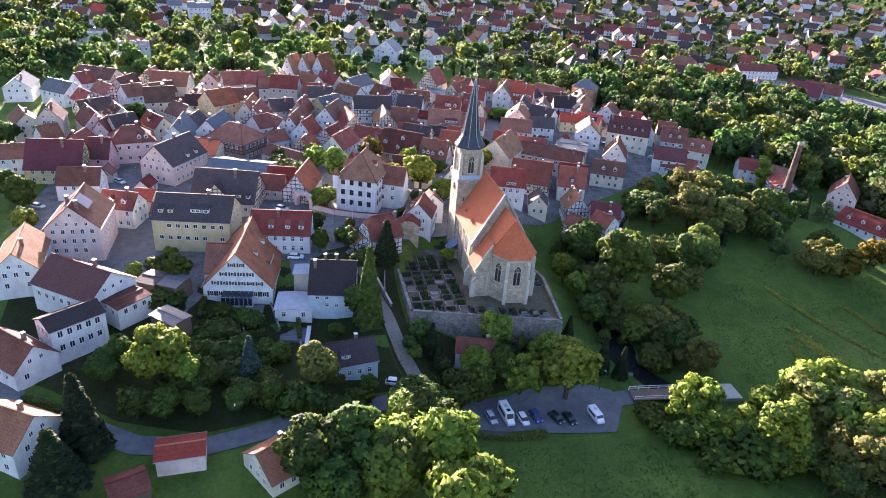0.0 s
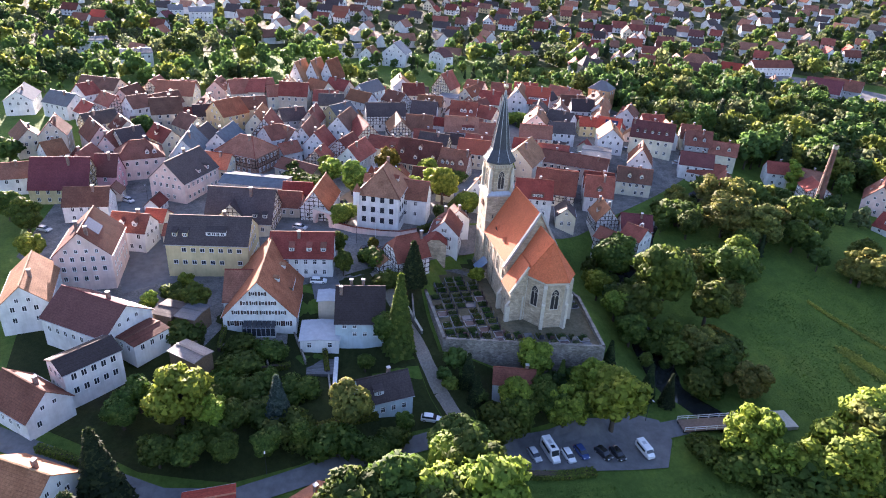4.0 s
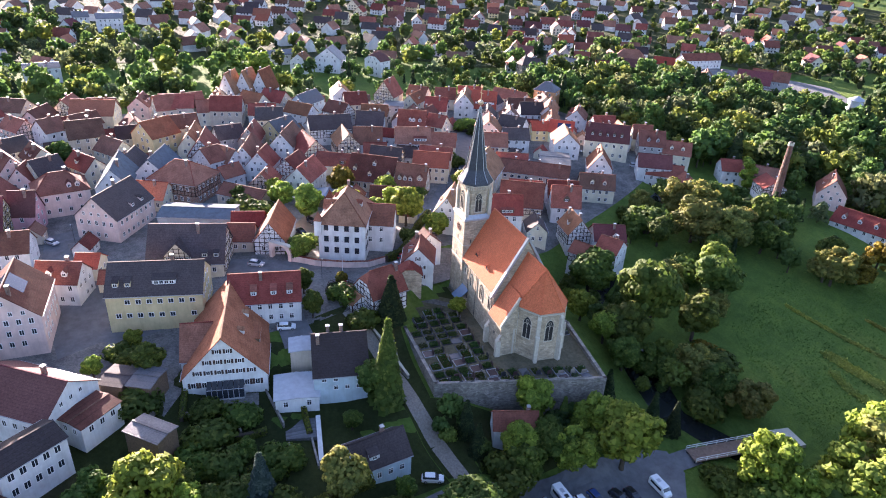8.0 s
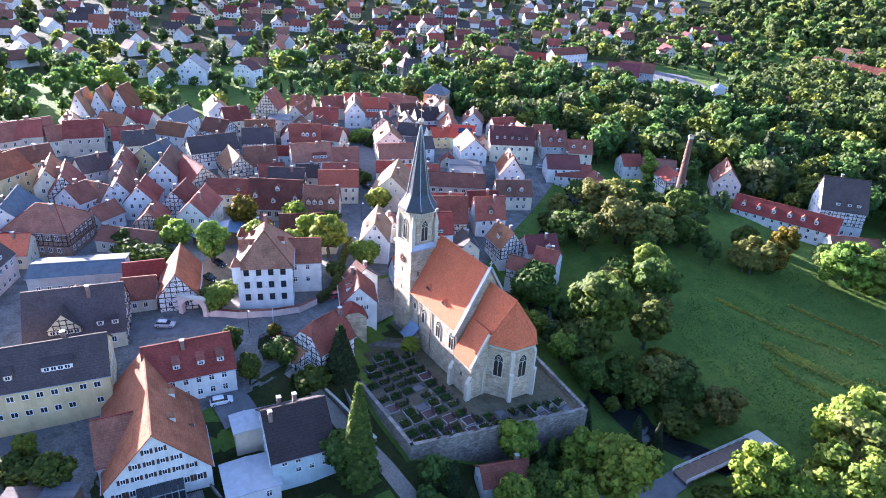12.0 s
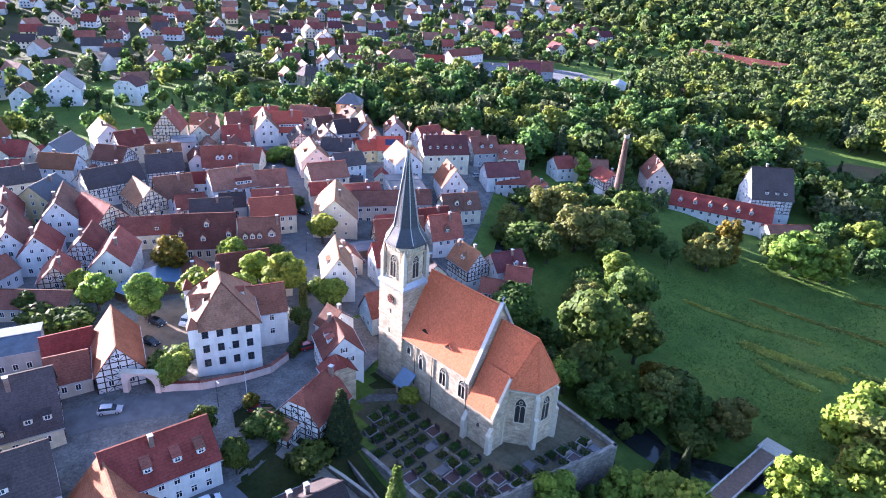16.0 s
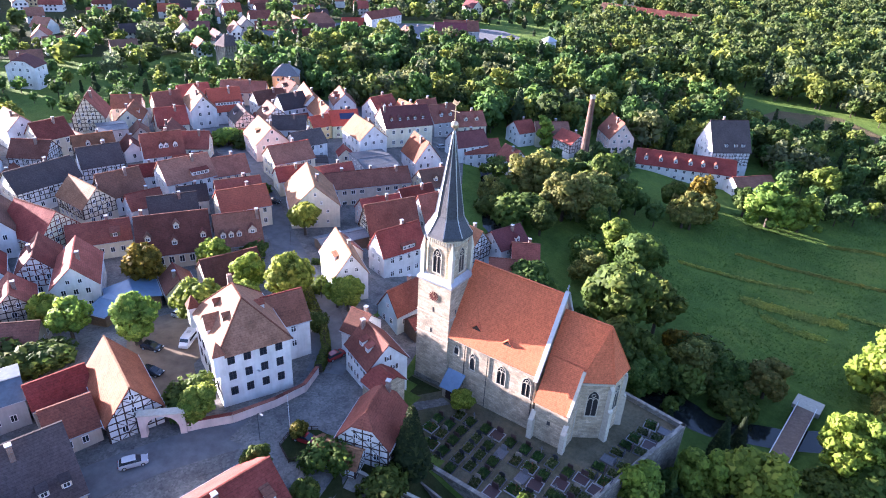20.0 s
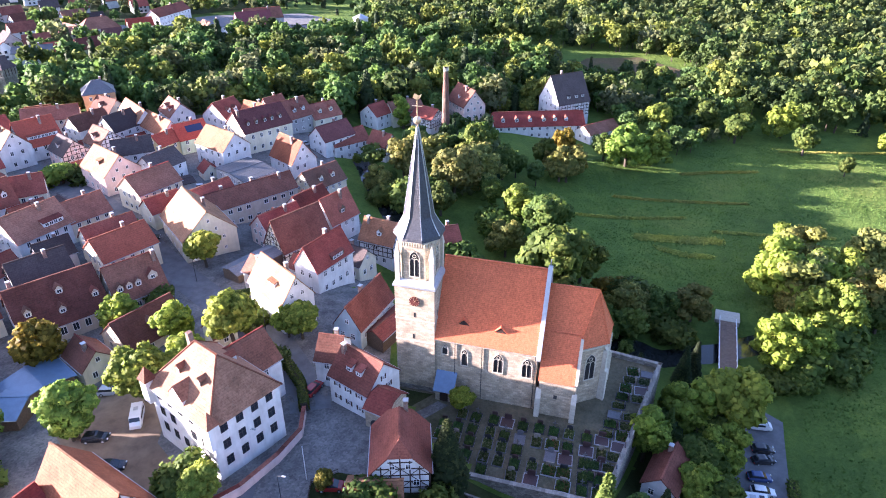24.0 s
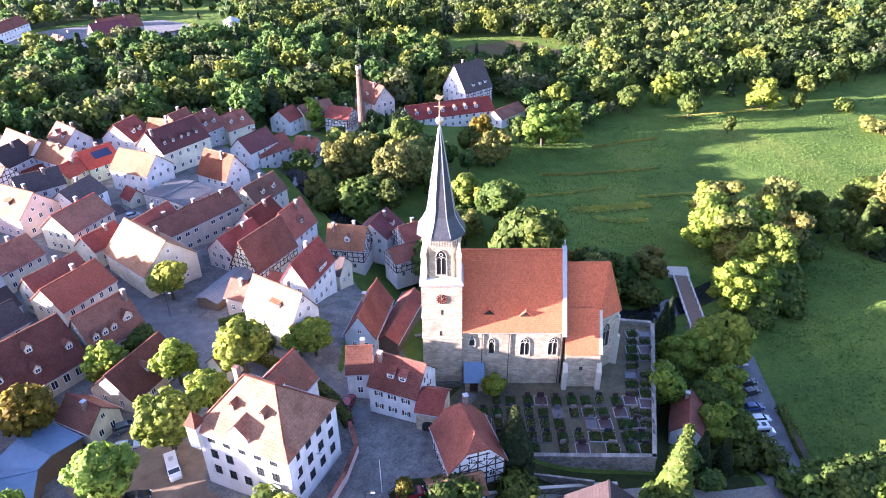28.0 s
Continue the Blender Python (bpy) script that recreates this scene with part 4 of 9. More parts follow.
# ---- trees ----
LEAF = {
    "d": leaves("broad_leaves", (0.062, 0.098, 0.020), (0.105, 0.155, 0.032), (0.18, 0.215, 0.046)),
    "y": leaves("lime_leaves", (0.15, 0.20, 0.03), (0.25, 0.315, 0.045), (0.37, 0.40, 0.066)),
    "w": leaves("willow_leaves", (0.14, 0.155, 0.042), (0.235, 0.235, 0.062), (0.37, 0.32, 0.088)),
    "c": leaves("needles", (0.014, 0.026, 0.012), (0.034, 0.056, 0.022), (0.08, 0.10, 0.035)),
    "b": leaves("blue_needles", (0.03, 0.05, 0.045), (0.07, 0.10, 0.09), (0.12, 0.15, 0.13)),
    "o": leaves("turning_leaves", (0.10, 0.08, 0.012), (0.23, 0.18, 0.025), (0.36, 0.25, 0.04)),
}


def leaf_mesh(name, pts, nrm, size, mat, rng):
    """Small folded leaf sprays at the points, each a two-faced tuft of its own."""
    n = len(pts)
    a = rng.normal(size=(n, 3))
    u = np.cross(nrm, a)
    u /= np.linalg.norm(u, axis=1)[:, None] + 1e-9
    w = np.cross(nrm, u) + nrm * rng.uniform(-0.5, 0.5, (n, 1))
    s = size * rng.uniform(0.6, 1.35, (n, 1))
    lift = nrm * s * 0.3
    quad = np.stack([pts - u * s * 0.5 - w * s * 0.45 - lift, pts + u * s * 0.5 - w * s * 0.35 + lift, pts + u * s * 0.35 + w * s * 0.6 - lift, pts - u * s * 0.45 + w * s * 0.5 + lift], 1)
    v = quad.reshape(-1, 3)
    base = np.arange(n)[:, None] * 4
    f = np.concatenate([base + np.array([[0, 1, 3]]), base + np.array([[1, 2, 3]])])
    me = bpy.data.meshes.new(name)
    me.vertices.add(len(v))
    me.vertices.foreach_set("co", v.ravel())
    me.loops.add(len(f) * 3)
    me.loops.foreach_set("vertex_index", f.ravel().astype(np.int32))
    me.polygons.add(len(f))
    me.polygons.foreach_set("loop_start", np.arange(0, len(f) * 3, 3, dtype=np.int32))
    me.update(calc_edges=True)
    me.materials.append(mat)
    return me


def ball_points(n, c, r, rng, flat=0.85):
    d = rng.normal(size=(n, 3))
    d /= np.linalg.norm(d, axis=1)[:, None]
    rad = rng.uniform(0.5, 1.22, (n, 1)) ** 0.7
    return np.array(c) + d * rad * r * np.array([1, 1, flat]), d


def crown_points(kind, rng, n):
    """Points and outward ways of a crown of unit height, with the trunk's foot at the origin."""
    P, D = [], []
    if kind in "dyo":
        lobes = [((0, 0, 0.58), 0.25)]
        for _ in range(30):
            d = rng.normal(size=3)
            d /= np.linalg.norm(d)
            k = rng.uniform(0.82, 1.12)
            lobes.append(((d[0] * 0.25 * k, d[1] * 0.25 * k, 0.57 + d[2] * 0.27 * k), rng.uniform(0.065, 0.125)))
    elif kind == "w":
        lobes = [((0, 0, 0.5), 0.25), ((0.12, 0.05, 0.42), 0.2), ((-0.1, -0.08, 0.42), 0.2)]
        for _ in range(34):
            a, up = rng.uniform(0, 6.3), rng.uniform(0, 1)
            rr = rng.uniform(0.26, 0.4) * math.sqrt(1 - 0.8 * up * up)
            lobes.append(((math.cos(a) * rr, math.sin(a) * rr, 0.2 + 0.66 * up), rng.uniform(0.07, 0.125)))
    elif kind == "p":
        lobes = [((rng.normal() * 0.03, rng.normal() * 0.03, z), 0.105 * (1.15 - abs(z - 0.5))) for z in np.linspace(0.15, 0.92, 9)]
    elif kind == "s":
        lobes = [((math.cos(a) * rr, math.sin(a) * rr, z), r) for a, rr, z, r in
                 [(rng.uniform(0, 6.3), rng.uniform(0.0, 0.45), rng.uniform(0.25, 0.62), rng.uniform(0.22, 0.36)) for _ in range(9)]]
    else:
        zz = rng.uniform(0.06, 1.0, n) ** 0.85
        tier = (np.floor(zz * 13) + 0.5) / 13
        zz = zz * 0.55 + tier * 0.45
        rad = 0.205 * (1.02 - zz) * rng.uniform(0.55, 1.1, n)
        arm = np.floor(rng.uniform(0, 9, n)) / 9 * math.tau + tier * 17 + rng.normal(size=n) * 0.22
        pts = np.stack([np.cos(arm) * rad, np.sin(arm) * rad, zz - rad * 0.25], 1)
        d = np.stack([np.cos(arm), np.sin(arm), np.full(n, 0.45)], 1)
        return pts, d / np.linalg.norm(d, axis=1)[:, None]
    tot = sum(r * r for _, r in lobes)
    for c, r in lobes:
        p, d = ball_points(max(2, int(n * r * r / tot)), c, r, rng)
        P.append(p)
        D.append(d)
    return np.concatenate(P), np.concatenate(D)


PROTO = {}


def tree_meshes(kind, variant, tone, far=False):
    key = (kind, variant, tone, far)
    if key not in PROTO:
        rng = np.random.default_rng(hash_key(kind) * 10 + variant)
        n = {"d": 4200, "y": 4200, "o": 3800, "w": 4600, "p": 2600, "s": 1500, "c": 3200, "b": 2800}[kind]
        size = {"d": 0.047, "y": 0.046, "o": 0.047, "w": 0.044, "p": 0.037, "s": 0.095, "c": 0.042, "b": 0.042}[kind]
        if far:
            n, size = n // 2, size * 1.35
        p, d = crown_points("c" if kind == "b" else kind, rng, n)
        crown = leaf_mesh("crown", p, d, size, LEAF[tone], rng)
        g = Geo()
        if kind in "cb":
            g.tube((0, 0, -0.05), (0, 0, 0.93), 0.018, 0.004, 7)
        elif kind != "s":
            bend = rng.normal(size=2) * 0.02
            g.tube((0, 0, -0.08), (bend[0], bend[1], 0.28), 0.034, 0.024, 8)
            g.tube((bend[0], bend[1], 0.28), (0, 0, 0.7), 0.024, 0.008, 8)
            for _ in range(7):
                a, z = rng.uniform(0, 6.3), rng.uniform(0.2, 0.5)
                g.tube((bend[0], bend[1], z), (math.cos(a) * 0.2, math.sin(a) * 0.2, z + rng.uniform(0.12, 0.3)), 0.014, 0.004, 6)
        else:
            for _ in range(5):
                a = rng.uniform(0, 6.3)
                g.tube((0, 0, -0.1), (math.cos(a) * 0.25, math.sin(a) * 0.25, 0.5), 0.03, 0.01, 5)
        PROTO[key] = (crown, g.mesh("trunk", BARK))
    return PROTO[key]


def hash_key(s):
    return sum(ord(ch) for ch in s)


TREE_WORDS = {"d": ("tree", "broad-leaved tree with a full dark green crown", "tree"), "y": ("tree", "broad-leaved tree with a bright yellow-green crown", "tree"),
              "o": ("tree", "broad-leaved tree with leaves turning yellow", "tree"), "w": ("willow", "spreading grey-green willow beside the water", "tree"),
              "p": ("poplar", "slender upright poplar with light green leaves", "tree"), "c": ("conifer", "dark green conical spruce tree", "conifer"), "b": ("conifer", "blue-grey conifer in a garden", "conifer"),
              "s": ("shrub", "dense rounded green garden shrub", "shrub")}
tree_count = [0]


def tree(x, y, h, kind="d", wide=1.0, tone=None, z=None):
    tree_count[0] += 1
    k = tree_count[0]
    crown, trunk = tree_meshes(kind, k % 4, tone or ("d" if kind in "ps" else kind), y > 100 or x < -60)
    h *= 1.15
    wide *= 1.08
    name, label, cat = TREE_WORDS[kind]
    t = thing(name, pose(x, y, ground_z(x, y) - 0.1 if z is None else z, 0, 0, (k * 77) % 360), label, cat)
    t.scale = (h * wide, h * wide, h)
    part("trunk", trunk, None, t)
    part("crown", crown, None, t)
    return t

# ---- roads, yards and water ----
sheet("town_paving", [(-185, -118), (-25, -122), (20, -84), (24, -72), (6, -62), (4, -40), (-1, -17), (-9, -1), (-13, 12), (-26, 40), (-45, 72), (-68, 108), (-95, 132), (-185, 112)], SETTS,
      "grey setts and worn asphalt of the old town streets", 0.1, 4.0)
sheet("garden", [(8, -74), (2, -66), (5, -56), (10, -44), (20, -40), (24, -34), (30, -26), (50, -22), (52, -36), (58, -52), (60, -64), (56, -80), (44, -98), (24, -110), (8, -112), (20, -90), (23, -84)], SHADED_GARDEN, "garden ground and lawns on the eastern slope, darkened as in shade", 0.08, 4.0)
strip("street", [(-30, -62), (-28, -55), (-23, -44), (-17, -32), (-14, -22), (-20, -11), (-32, 0), (-54, 13), (-84, 31), (-111, 47), (-150, 62)], 7.0, ASPHALT, "winding town street of bluish worn asphalt", 0.16)
sheet("lower_square", [(-2, -92), (-6, -84), (-4, -78), (-9, -66), (-17, -63), (-22, -78), (-33, -85), (-44, -93), (-58, -96), (-62, -88), (-68, -92), (-64, -102), (-46, -101), (-38, -101), (-20, -93), (-10, -94)], ASPHALT, "dark worn asphalt of the lower square", 0.17, 4.0)
sheet("court_paving", [(-62, -26), (-57, -12), (-42, -19), (-39, -27), (-29, -33), (-27, -39), (-40, -40)], EARTH, "brown packed earth of a walled courtyard", 0.2, 2.0)
sheet("gate_square", [(-22, -16), (-15, -12), (-7, -15), (-4, -27), (-8, -34), (-18, -36)], SETTS, "cobbled square before the churchyard gate", 0.22, 2.0)
sheet("bank", [(0, -30), (3, -17.6), (9, -19.2), (31, -19.4), (40.4, 15), (49.5, 20), (49, -22), (30, -26), (20, -40), (10, -44), (2, -40)], SHADED_GARDEN, "planted bank below the churchyard wall, darkened as in shade", 0.08, 2.5)
sheet("front_garden", [(-11.5, -28.5), (-8.5, -25.5), (-4.6, -25.2), (-4, -30), (-7, -33.5), (-10.5, -32)], SHADED_GARDEN, "small fenced front garden of the sexton's house", 0.3, 2.0)
strip("lane", [(2, -30), (14, -26), (25, -24), (34, -23), (43, -20.5), (53, -18.5)], 3.2, GRAVEL, "narrow footpath below the churchyard wall", 0.16)
strip("road", [(30, -128), (46, -104), (55, -90), (62, -76), (63.5, -63), (60.5, -50), (56, -35), (53.5, -24), (53, -9), (55, 8), (55, 24), (55, 32)], 4.6, ASPHALT, "asphalt road along the foot of the slope", 0.2)
sheet("car_park", [(61.5, -13), (65, 22), (58, 27), (52, 27), (48.5, 21), (50.5, 12), (50.5, -10)], ASPHALT, "asphalt car park beside the meadow", 0.24, 2.0)
sheet("clearing", [(0, 262), (58, 252), (66, 262), (34, 292), (6, 282)], ROUGH, "bare dry clearing at the edge of the wood", 0.3, 6.0)


def water_mat():
    def build(nt, b):
        b.inputs["Base Color"].default_value = (0.018, 0.022, 0.022, 1)
        b.inputs["Roughness"].default_value = 0.08
        bump(nt, b, noise_fac(nt, 1.2, 3), 0.15, 0.05)
    return make("stream_water", build)


def build_water():
    g = Geo()
    for i, (x, y) in enumerate(RIVER):
        a, b = RIVER[max(0, i - 1)], RIVER[min(len(RIVER) - 1, i + 1)]
        d = Vector((b[0] - a[0], b[1] - a[1])).normalized()
        z = land_z(x, y) - 1.2
        for o in (-4.2, 4.2):
            g.v.append((x - d.y * o, y + d.x * o, z))
    g.f = [(2 * i + 1, 2 * i, 2 * i + 2, 2 * i + 3) for i in range(len(RIVER) - 1)]
    structure("water", g, water_mat(), "dark shallow stream between wooded banks")


build_water()

# ---- churchyard ----
YARD = [(-2.5, -12), (3, -16.2), (9, -18), (30.6, -18.2), (39.4, 17.4), (18, 20.5), (-9.5, 13), (-9, -1.5), (-5, -8)]
YZ = -0.55


YARD_GROUND = grass_mat("worn_yard", (0.135, 0.125, 0.09), (0.18, 0.16, 0.12), (0.065, 0.08, 0.036))


def build_yard():
    structure("churchyard", Geo().prism(YARD, -12, YZ), YARD_GROUND, "worn gravel and grass churchyard raised on a walled terrace")
    g = Geo()
    for (x0, y0), (x1, y1) in zip(YARD[1:6], YARD[2:7]):
        d = Vector((x1 - x0, y1 - y0)).normalized()
        n = Vector((d.y, -d.x)) * 0.3
        ring = [(x0 - d.x * 0.3 + n.x, y0 - d.y * 0.3 + n.y), (x1 + d.x * 0.3 + n.x, y1 + d.y * 0.3 + n.y), (x1 + d.x * 0.3 - n.x, y1 + d.y * 0.3 - n.y), (x0 - d.x * 0.3 - n.x, y0 - d.y * 0.3 - n.y)]
        w = tagged(part("churchyard_wall", Geo().prism(ring, -12.5, 0.3), GRASS_WALL), "weathered rubble stone retaining wall of the churchyard", kind="structure")
        big = [(x0 + n.x * s - d.x * 0.34, y0 + n.y * s - d.y * 0.34) for s in (1.25, -1.25)]
        end = [(x1 + n.x * s + d.x * 0.34, y1 + n.y * s + d.y * 0.34) for s in (-1.25, 1.25)]
        part("coping", Geo().prism([big[0], end[1], end[0], big[1]], 0.3, 0.48), GRASS_WALL, w)
    pth = Geo()
    pth.slab([(-4.6, -9.4, YZ + 0.03), (-2.8, -10.8, YZ + 0.03), (2.8, -3.2, YZ + 0.03), (0.8, -2.6, YZ + 0.03)], 0.02)
    structure("church_path", pth, SETTS, "paved path from the gate to the church porch")
    lawn = Geo().prism([(-6.4, -6.2), (-3.4, -5), (-0.6, -1.2), (-8.3, -1.2)], YZ, YZ + 0.04)
    structure("church_lawn", lawn, SHADED_GARDEN, "small planted lawn by the tower")


build_yard()
STONES = [plain("dark_granite", (0.035, 0.036, 0.042), 0.3, 0, 0.3, 6), plain("grey_granite", (0.13, 0.13, 0.14), 0.4, 0, 0.3, 6), plain("red_granite", (0.062, 0.036, 0.035), 0.4, 0, 0.3, 6), plain("grave_sandstone", (0.24, 0.21, 0.17), 0.8, 0, 0.3, 4)]
KERBS = [plain("pale_granite_kerb", (0.30, 0.30, 0.31), 0.5, 0, 0.25, 6), STONES[1], STONES[0]]
SOIL = plain("dark_soil", (0.05, 0.038, 0.028), 0.95, 0, 0.4, 5)
BLOOM = [leaves("bedding_plants", (0.035, 0.07, 0.018), (0.07, 0.125, 0.03), (0.24, 0.10, 0.07)), leaves("heather", (0.04, 0.06, 0.02), (0.10, 0.12, 0.04), (0.22, 0.2, 0.12)), leaves("ground_ivy", (0.03, 0.06, 0.02), (0.06, 0.11, 0.03), (0.10, 0.15, 0.04))]


def make_grave(k):
    rng = random.Random(40 + k)
    st = STONES[k % 4]
    gr = thing("grave", pose(0, 0, -60), ("grave with a dark polished granite headstone and planted bed", "grave with a grey granite headstone and planted bed",
               "grave with a reddish granite headstone and kerb", "grave with a pale sandstone headstone and kerb")[k % 4], "grave", "graves in the churchyard")
    w, l = 1.85 + 0.55 * (k % 3 == 0), 2.35
    rim = KERBS[k % 3]
    kb = Geo()
    kb.box(-w / 2, -l / 2, 0, w / 2, -l / 2 + 0.14, 0.2).box(-w / 2, l / 2 - 0.14, 0, w / 2, l / 2, 0.2)
    kb.box(-w / 2, -l / 2 + 0.14, 0, -w / 2 + 0.14, l / 2 - 0.14, 0.2).box(w / 2 - 0.14, -l / 2 + 0.14, 0, w / 2, l / 2 - 0.14, 0.2)
    part("kerb", kb, rim, gr)
    part("bed", Geo().box(-w / 2 + 0.14, -l / 2 + 0.14, 0, w / 2 - 0.14, l / 2 - 0.14, 0.13), st if k in (1, 6) else SOIL, gr)
    hs = Geo()
    hw, hh = w * 0.55, 0.95 + 0.25 * rng.random()
    if k % 3 == 1:
        hs.prism([(-hw / 2, l / 2 - 0.2), (hw / 2, l / 2 - 0.2), (hw / 2, l / 2), (-hw / 2, l / 2)], 0, hh)
        hs.prism([(-hw / 2, l / 2 - 0.2), (hw / 2, l / 2 - 0.2), (hw / 2, l / 2), (-hw / 2, l / 2)], hh, hh + 0.2, 0.4, 0, l / 2 - 0.1)
    elif k == 5:
        hs.box(-0.07, l / 2 - 0.16, 0, 0.07, l / 2 - 0.04, 1.6).box(-0.38, l / 2 - 0.15, 1.05, 0.38, l / 2 - 0.05, 1.18)
    else:
        hs.prism([(-hw / 2, l / 2 - 0.2), (hw / 2, l / 2 - 0.2), (hw / 2, l / 2), (-hw / 2, l / 2)], 0, hh, 0.92, 0, l / 2 - 0.1)
    part("headstone", hs, st, gr)
    if k not in (1, 6):
        r2 = np.random.default_rng(k)
        n = 300
        p = np.stack([r2.uniform(-w / 2 + 0.2, w / 2 - 0.2, n), r2.uniform(-l / 2 + 0.2, l / 2 - 0.3, n), r2.uniform(0.14, 0.36, n) + 0.35 * (r2.uniform(0, 1, n) > 0.86)], 1)
        d = r2.normal(size=(n, 3)) * 0.4 + np.array([0, 0, 1.0])
        part("planting", leaf_mesh("planting", p, d / np.linalg.norm(d, axis=1)[:, None], 0.24, BLOOM[k % 3], r2), None, gr)
    return gr


def place_graves():
    protos = [make_grave(k) for k in range(8)]
    rng, used = random.Random(5), set()
    spots = []
    for ix in range(11):
        for iy in range(5):
            spots.append((3.4 + ix * 2.5 + 0.5 * (ix // 3) + rng.uniform(-0.12, 0.12), -16.0 + iy * 2.55 + 0.5 * (iy // 2) + rng.uniform(-0.12, 0.12), 0))
    for iy in range(12):
        for ix in range(3):
            x = 31.2 + ix * 2.65 + (iy * 2.5 - 12) * 0.235
            spots.append((x - 0.3, -13 + iy * 2.5, 90))
    for ix in range(7):
        for iy in range(2):
            spots.append((2.5 + ix * 3.0, 16.2 + iy * 1.9, 90))
    for x, y, a in spots:
        if not inside(x, y, [(-1, -12), (3.6, -15.9), (9, -17.4), (30, -17.5), (38.6, 16.6), (18, 19.6), (1, 16)]):
            continue
        if -2.2 < y < 15 and x < 30.6 or (x < 4 and y > -6) or rng.random() < 0.05:
            continue
        k = rng.randrange(8)
        m = pose(x, y, YZ, 0, 0, a + rng.uniform(-4, 4) + (180 if a else 0))
        if k not in used:
            used.add(k)
            protos[k].matrix_basis = m
        else:
            copy_thing(protos[k], m)
    for k in range(8):
        if k not in used:
            protos[k].matrix_basis = pose(5 + k, -6.2, YZ)


place_graves()


# ---- manor, gate and walls ----
def build_manor():
    h = house(-29.3, -22.9, -23, 15.8, 12.2, 9.6, 6.6, "white", "russet", z=4.6, kind="hip", label="tall white manor house with dark windows and a hipped russet roof", rows=3, gap=2.7, win=(1.21, 1.6), chim=(), over=0.45,
              dorm=((0, -0.35, 0.42, "gable", "wood", 0.8), (0, 0.3, 0.44, "gable", "wood", 0.8), (0, -0.05, 0.02, "gable", "white", 3.4), (2, 0.0, 0.3)), name="manor_house", category="house", base=4)
    part("chimney", Geo().box(-4.4, -0.4, 14.5, -3.6, 0.4, 17.3), CHIMNEY, h)
    for s in (-1, 1):
        g = Geo().box(s * 7.9 - 0.9, -7.0, 6.2, s * 7.9 + 0.9, -5.2, 10.4)
        t = part("corner_turret", g, WALLS["white"], h)
        part("turret_roof", Geo().prism([(s * 7.9 - 1.1, -7.2), (s * 7.9 + 1.1, -7.2), (s * 7.9 + 1.1, -5.0), (s * 7.9 - 1.1, -5.0)], 10.4, 12.6, 0.05, s * 7.9, -6.1), ROOFS["russet"], t)
    house(-29.9, -14.0, 67, 9.4, 8.0, 6.4, 4.4, "white", "red", z=4.6, label="white wing of the manor with a red roof", rows=2, gap=3.0, chim=(), base=4)


build_manor()
for key in list(WINDOW_MESHES):
    if key[0] == 1.21:
        WINDOW_MESHES[key][0].materials[0] = METAL_DARK


def wall_run(name, pts, h, t, mat, label, drop=1.5, cap=None):
    """A garden wall that steps along the ground."""
    for (x0, y0), (x1, y1) in zip(pts, pts[1:]):
        d = Vector((x1 - x0, y1 - y0)).normalized()
        n = Vector((-d.y, d.x)) * t / 2
        z0, z1 = ground_z(x0, y0), ground_z(x1, y1)
        g = Geo()
        g.v = [(x0 - n.x, y0 - n.y, z0 - drop), (x1 - n.x, y1 - n.y, z1 - drop), (x1 + n.x, y1 + n.y, z1 - drop), (x0 + n.x, y0 + n.y, z0 - drop),
               (x0 - n.x, y0 - n.y, z0 + h), (x1 - n.x, y1 - n.y, z1 + h), (x1 + n.x, y1 + n.y, z1 + h), (x0 + n.x, y0 + n.y, z0 + h)]
        g.f = [(3, 2, 1, 0), (4, 5, 6, 7), (0, 1, 5, 4), (1, 2, 6, 5), (2, 3, 7, 6), (3, 0, 4, 7)]
        w = tagged(part(name, g, mat), label, kind="structure")
        c = Geo().beam((x0, y0, z0 + h + 0.07), (x1, y1, z1 + h + 0.07), t + 0.16, 0.14)
        part("coping", c, cap or PALE_STONE, w)


wall_run("garden_wall", [(-24.5, -38.7), (-23.4, -37.0), (-20.5, -33), (-18.2, -26), (-17.2, -20), (-19, -15)], 1.9, 0.5, WALLS["pink"], "pale plastered garden wall before the manor house", cap=ROOFS["red"])
wall_run("lane_wall", [(0, -29), (12, -24.5), (24, -22)], 1.0, 0.4, GRASS_WALL, "low stone wall along the footpath")


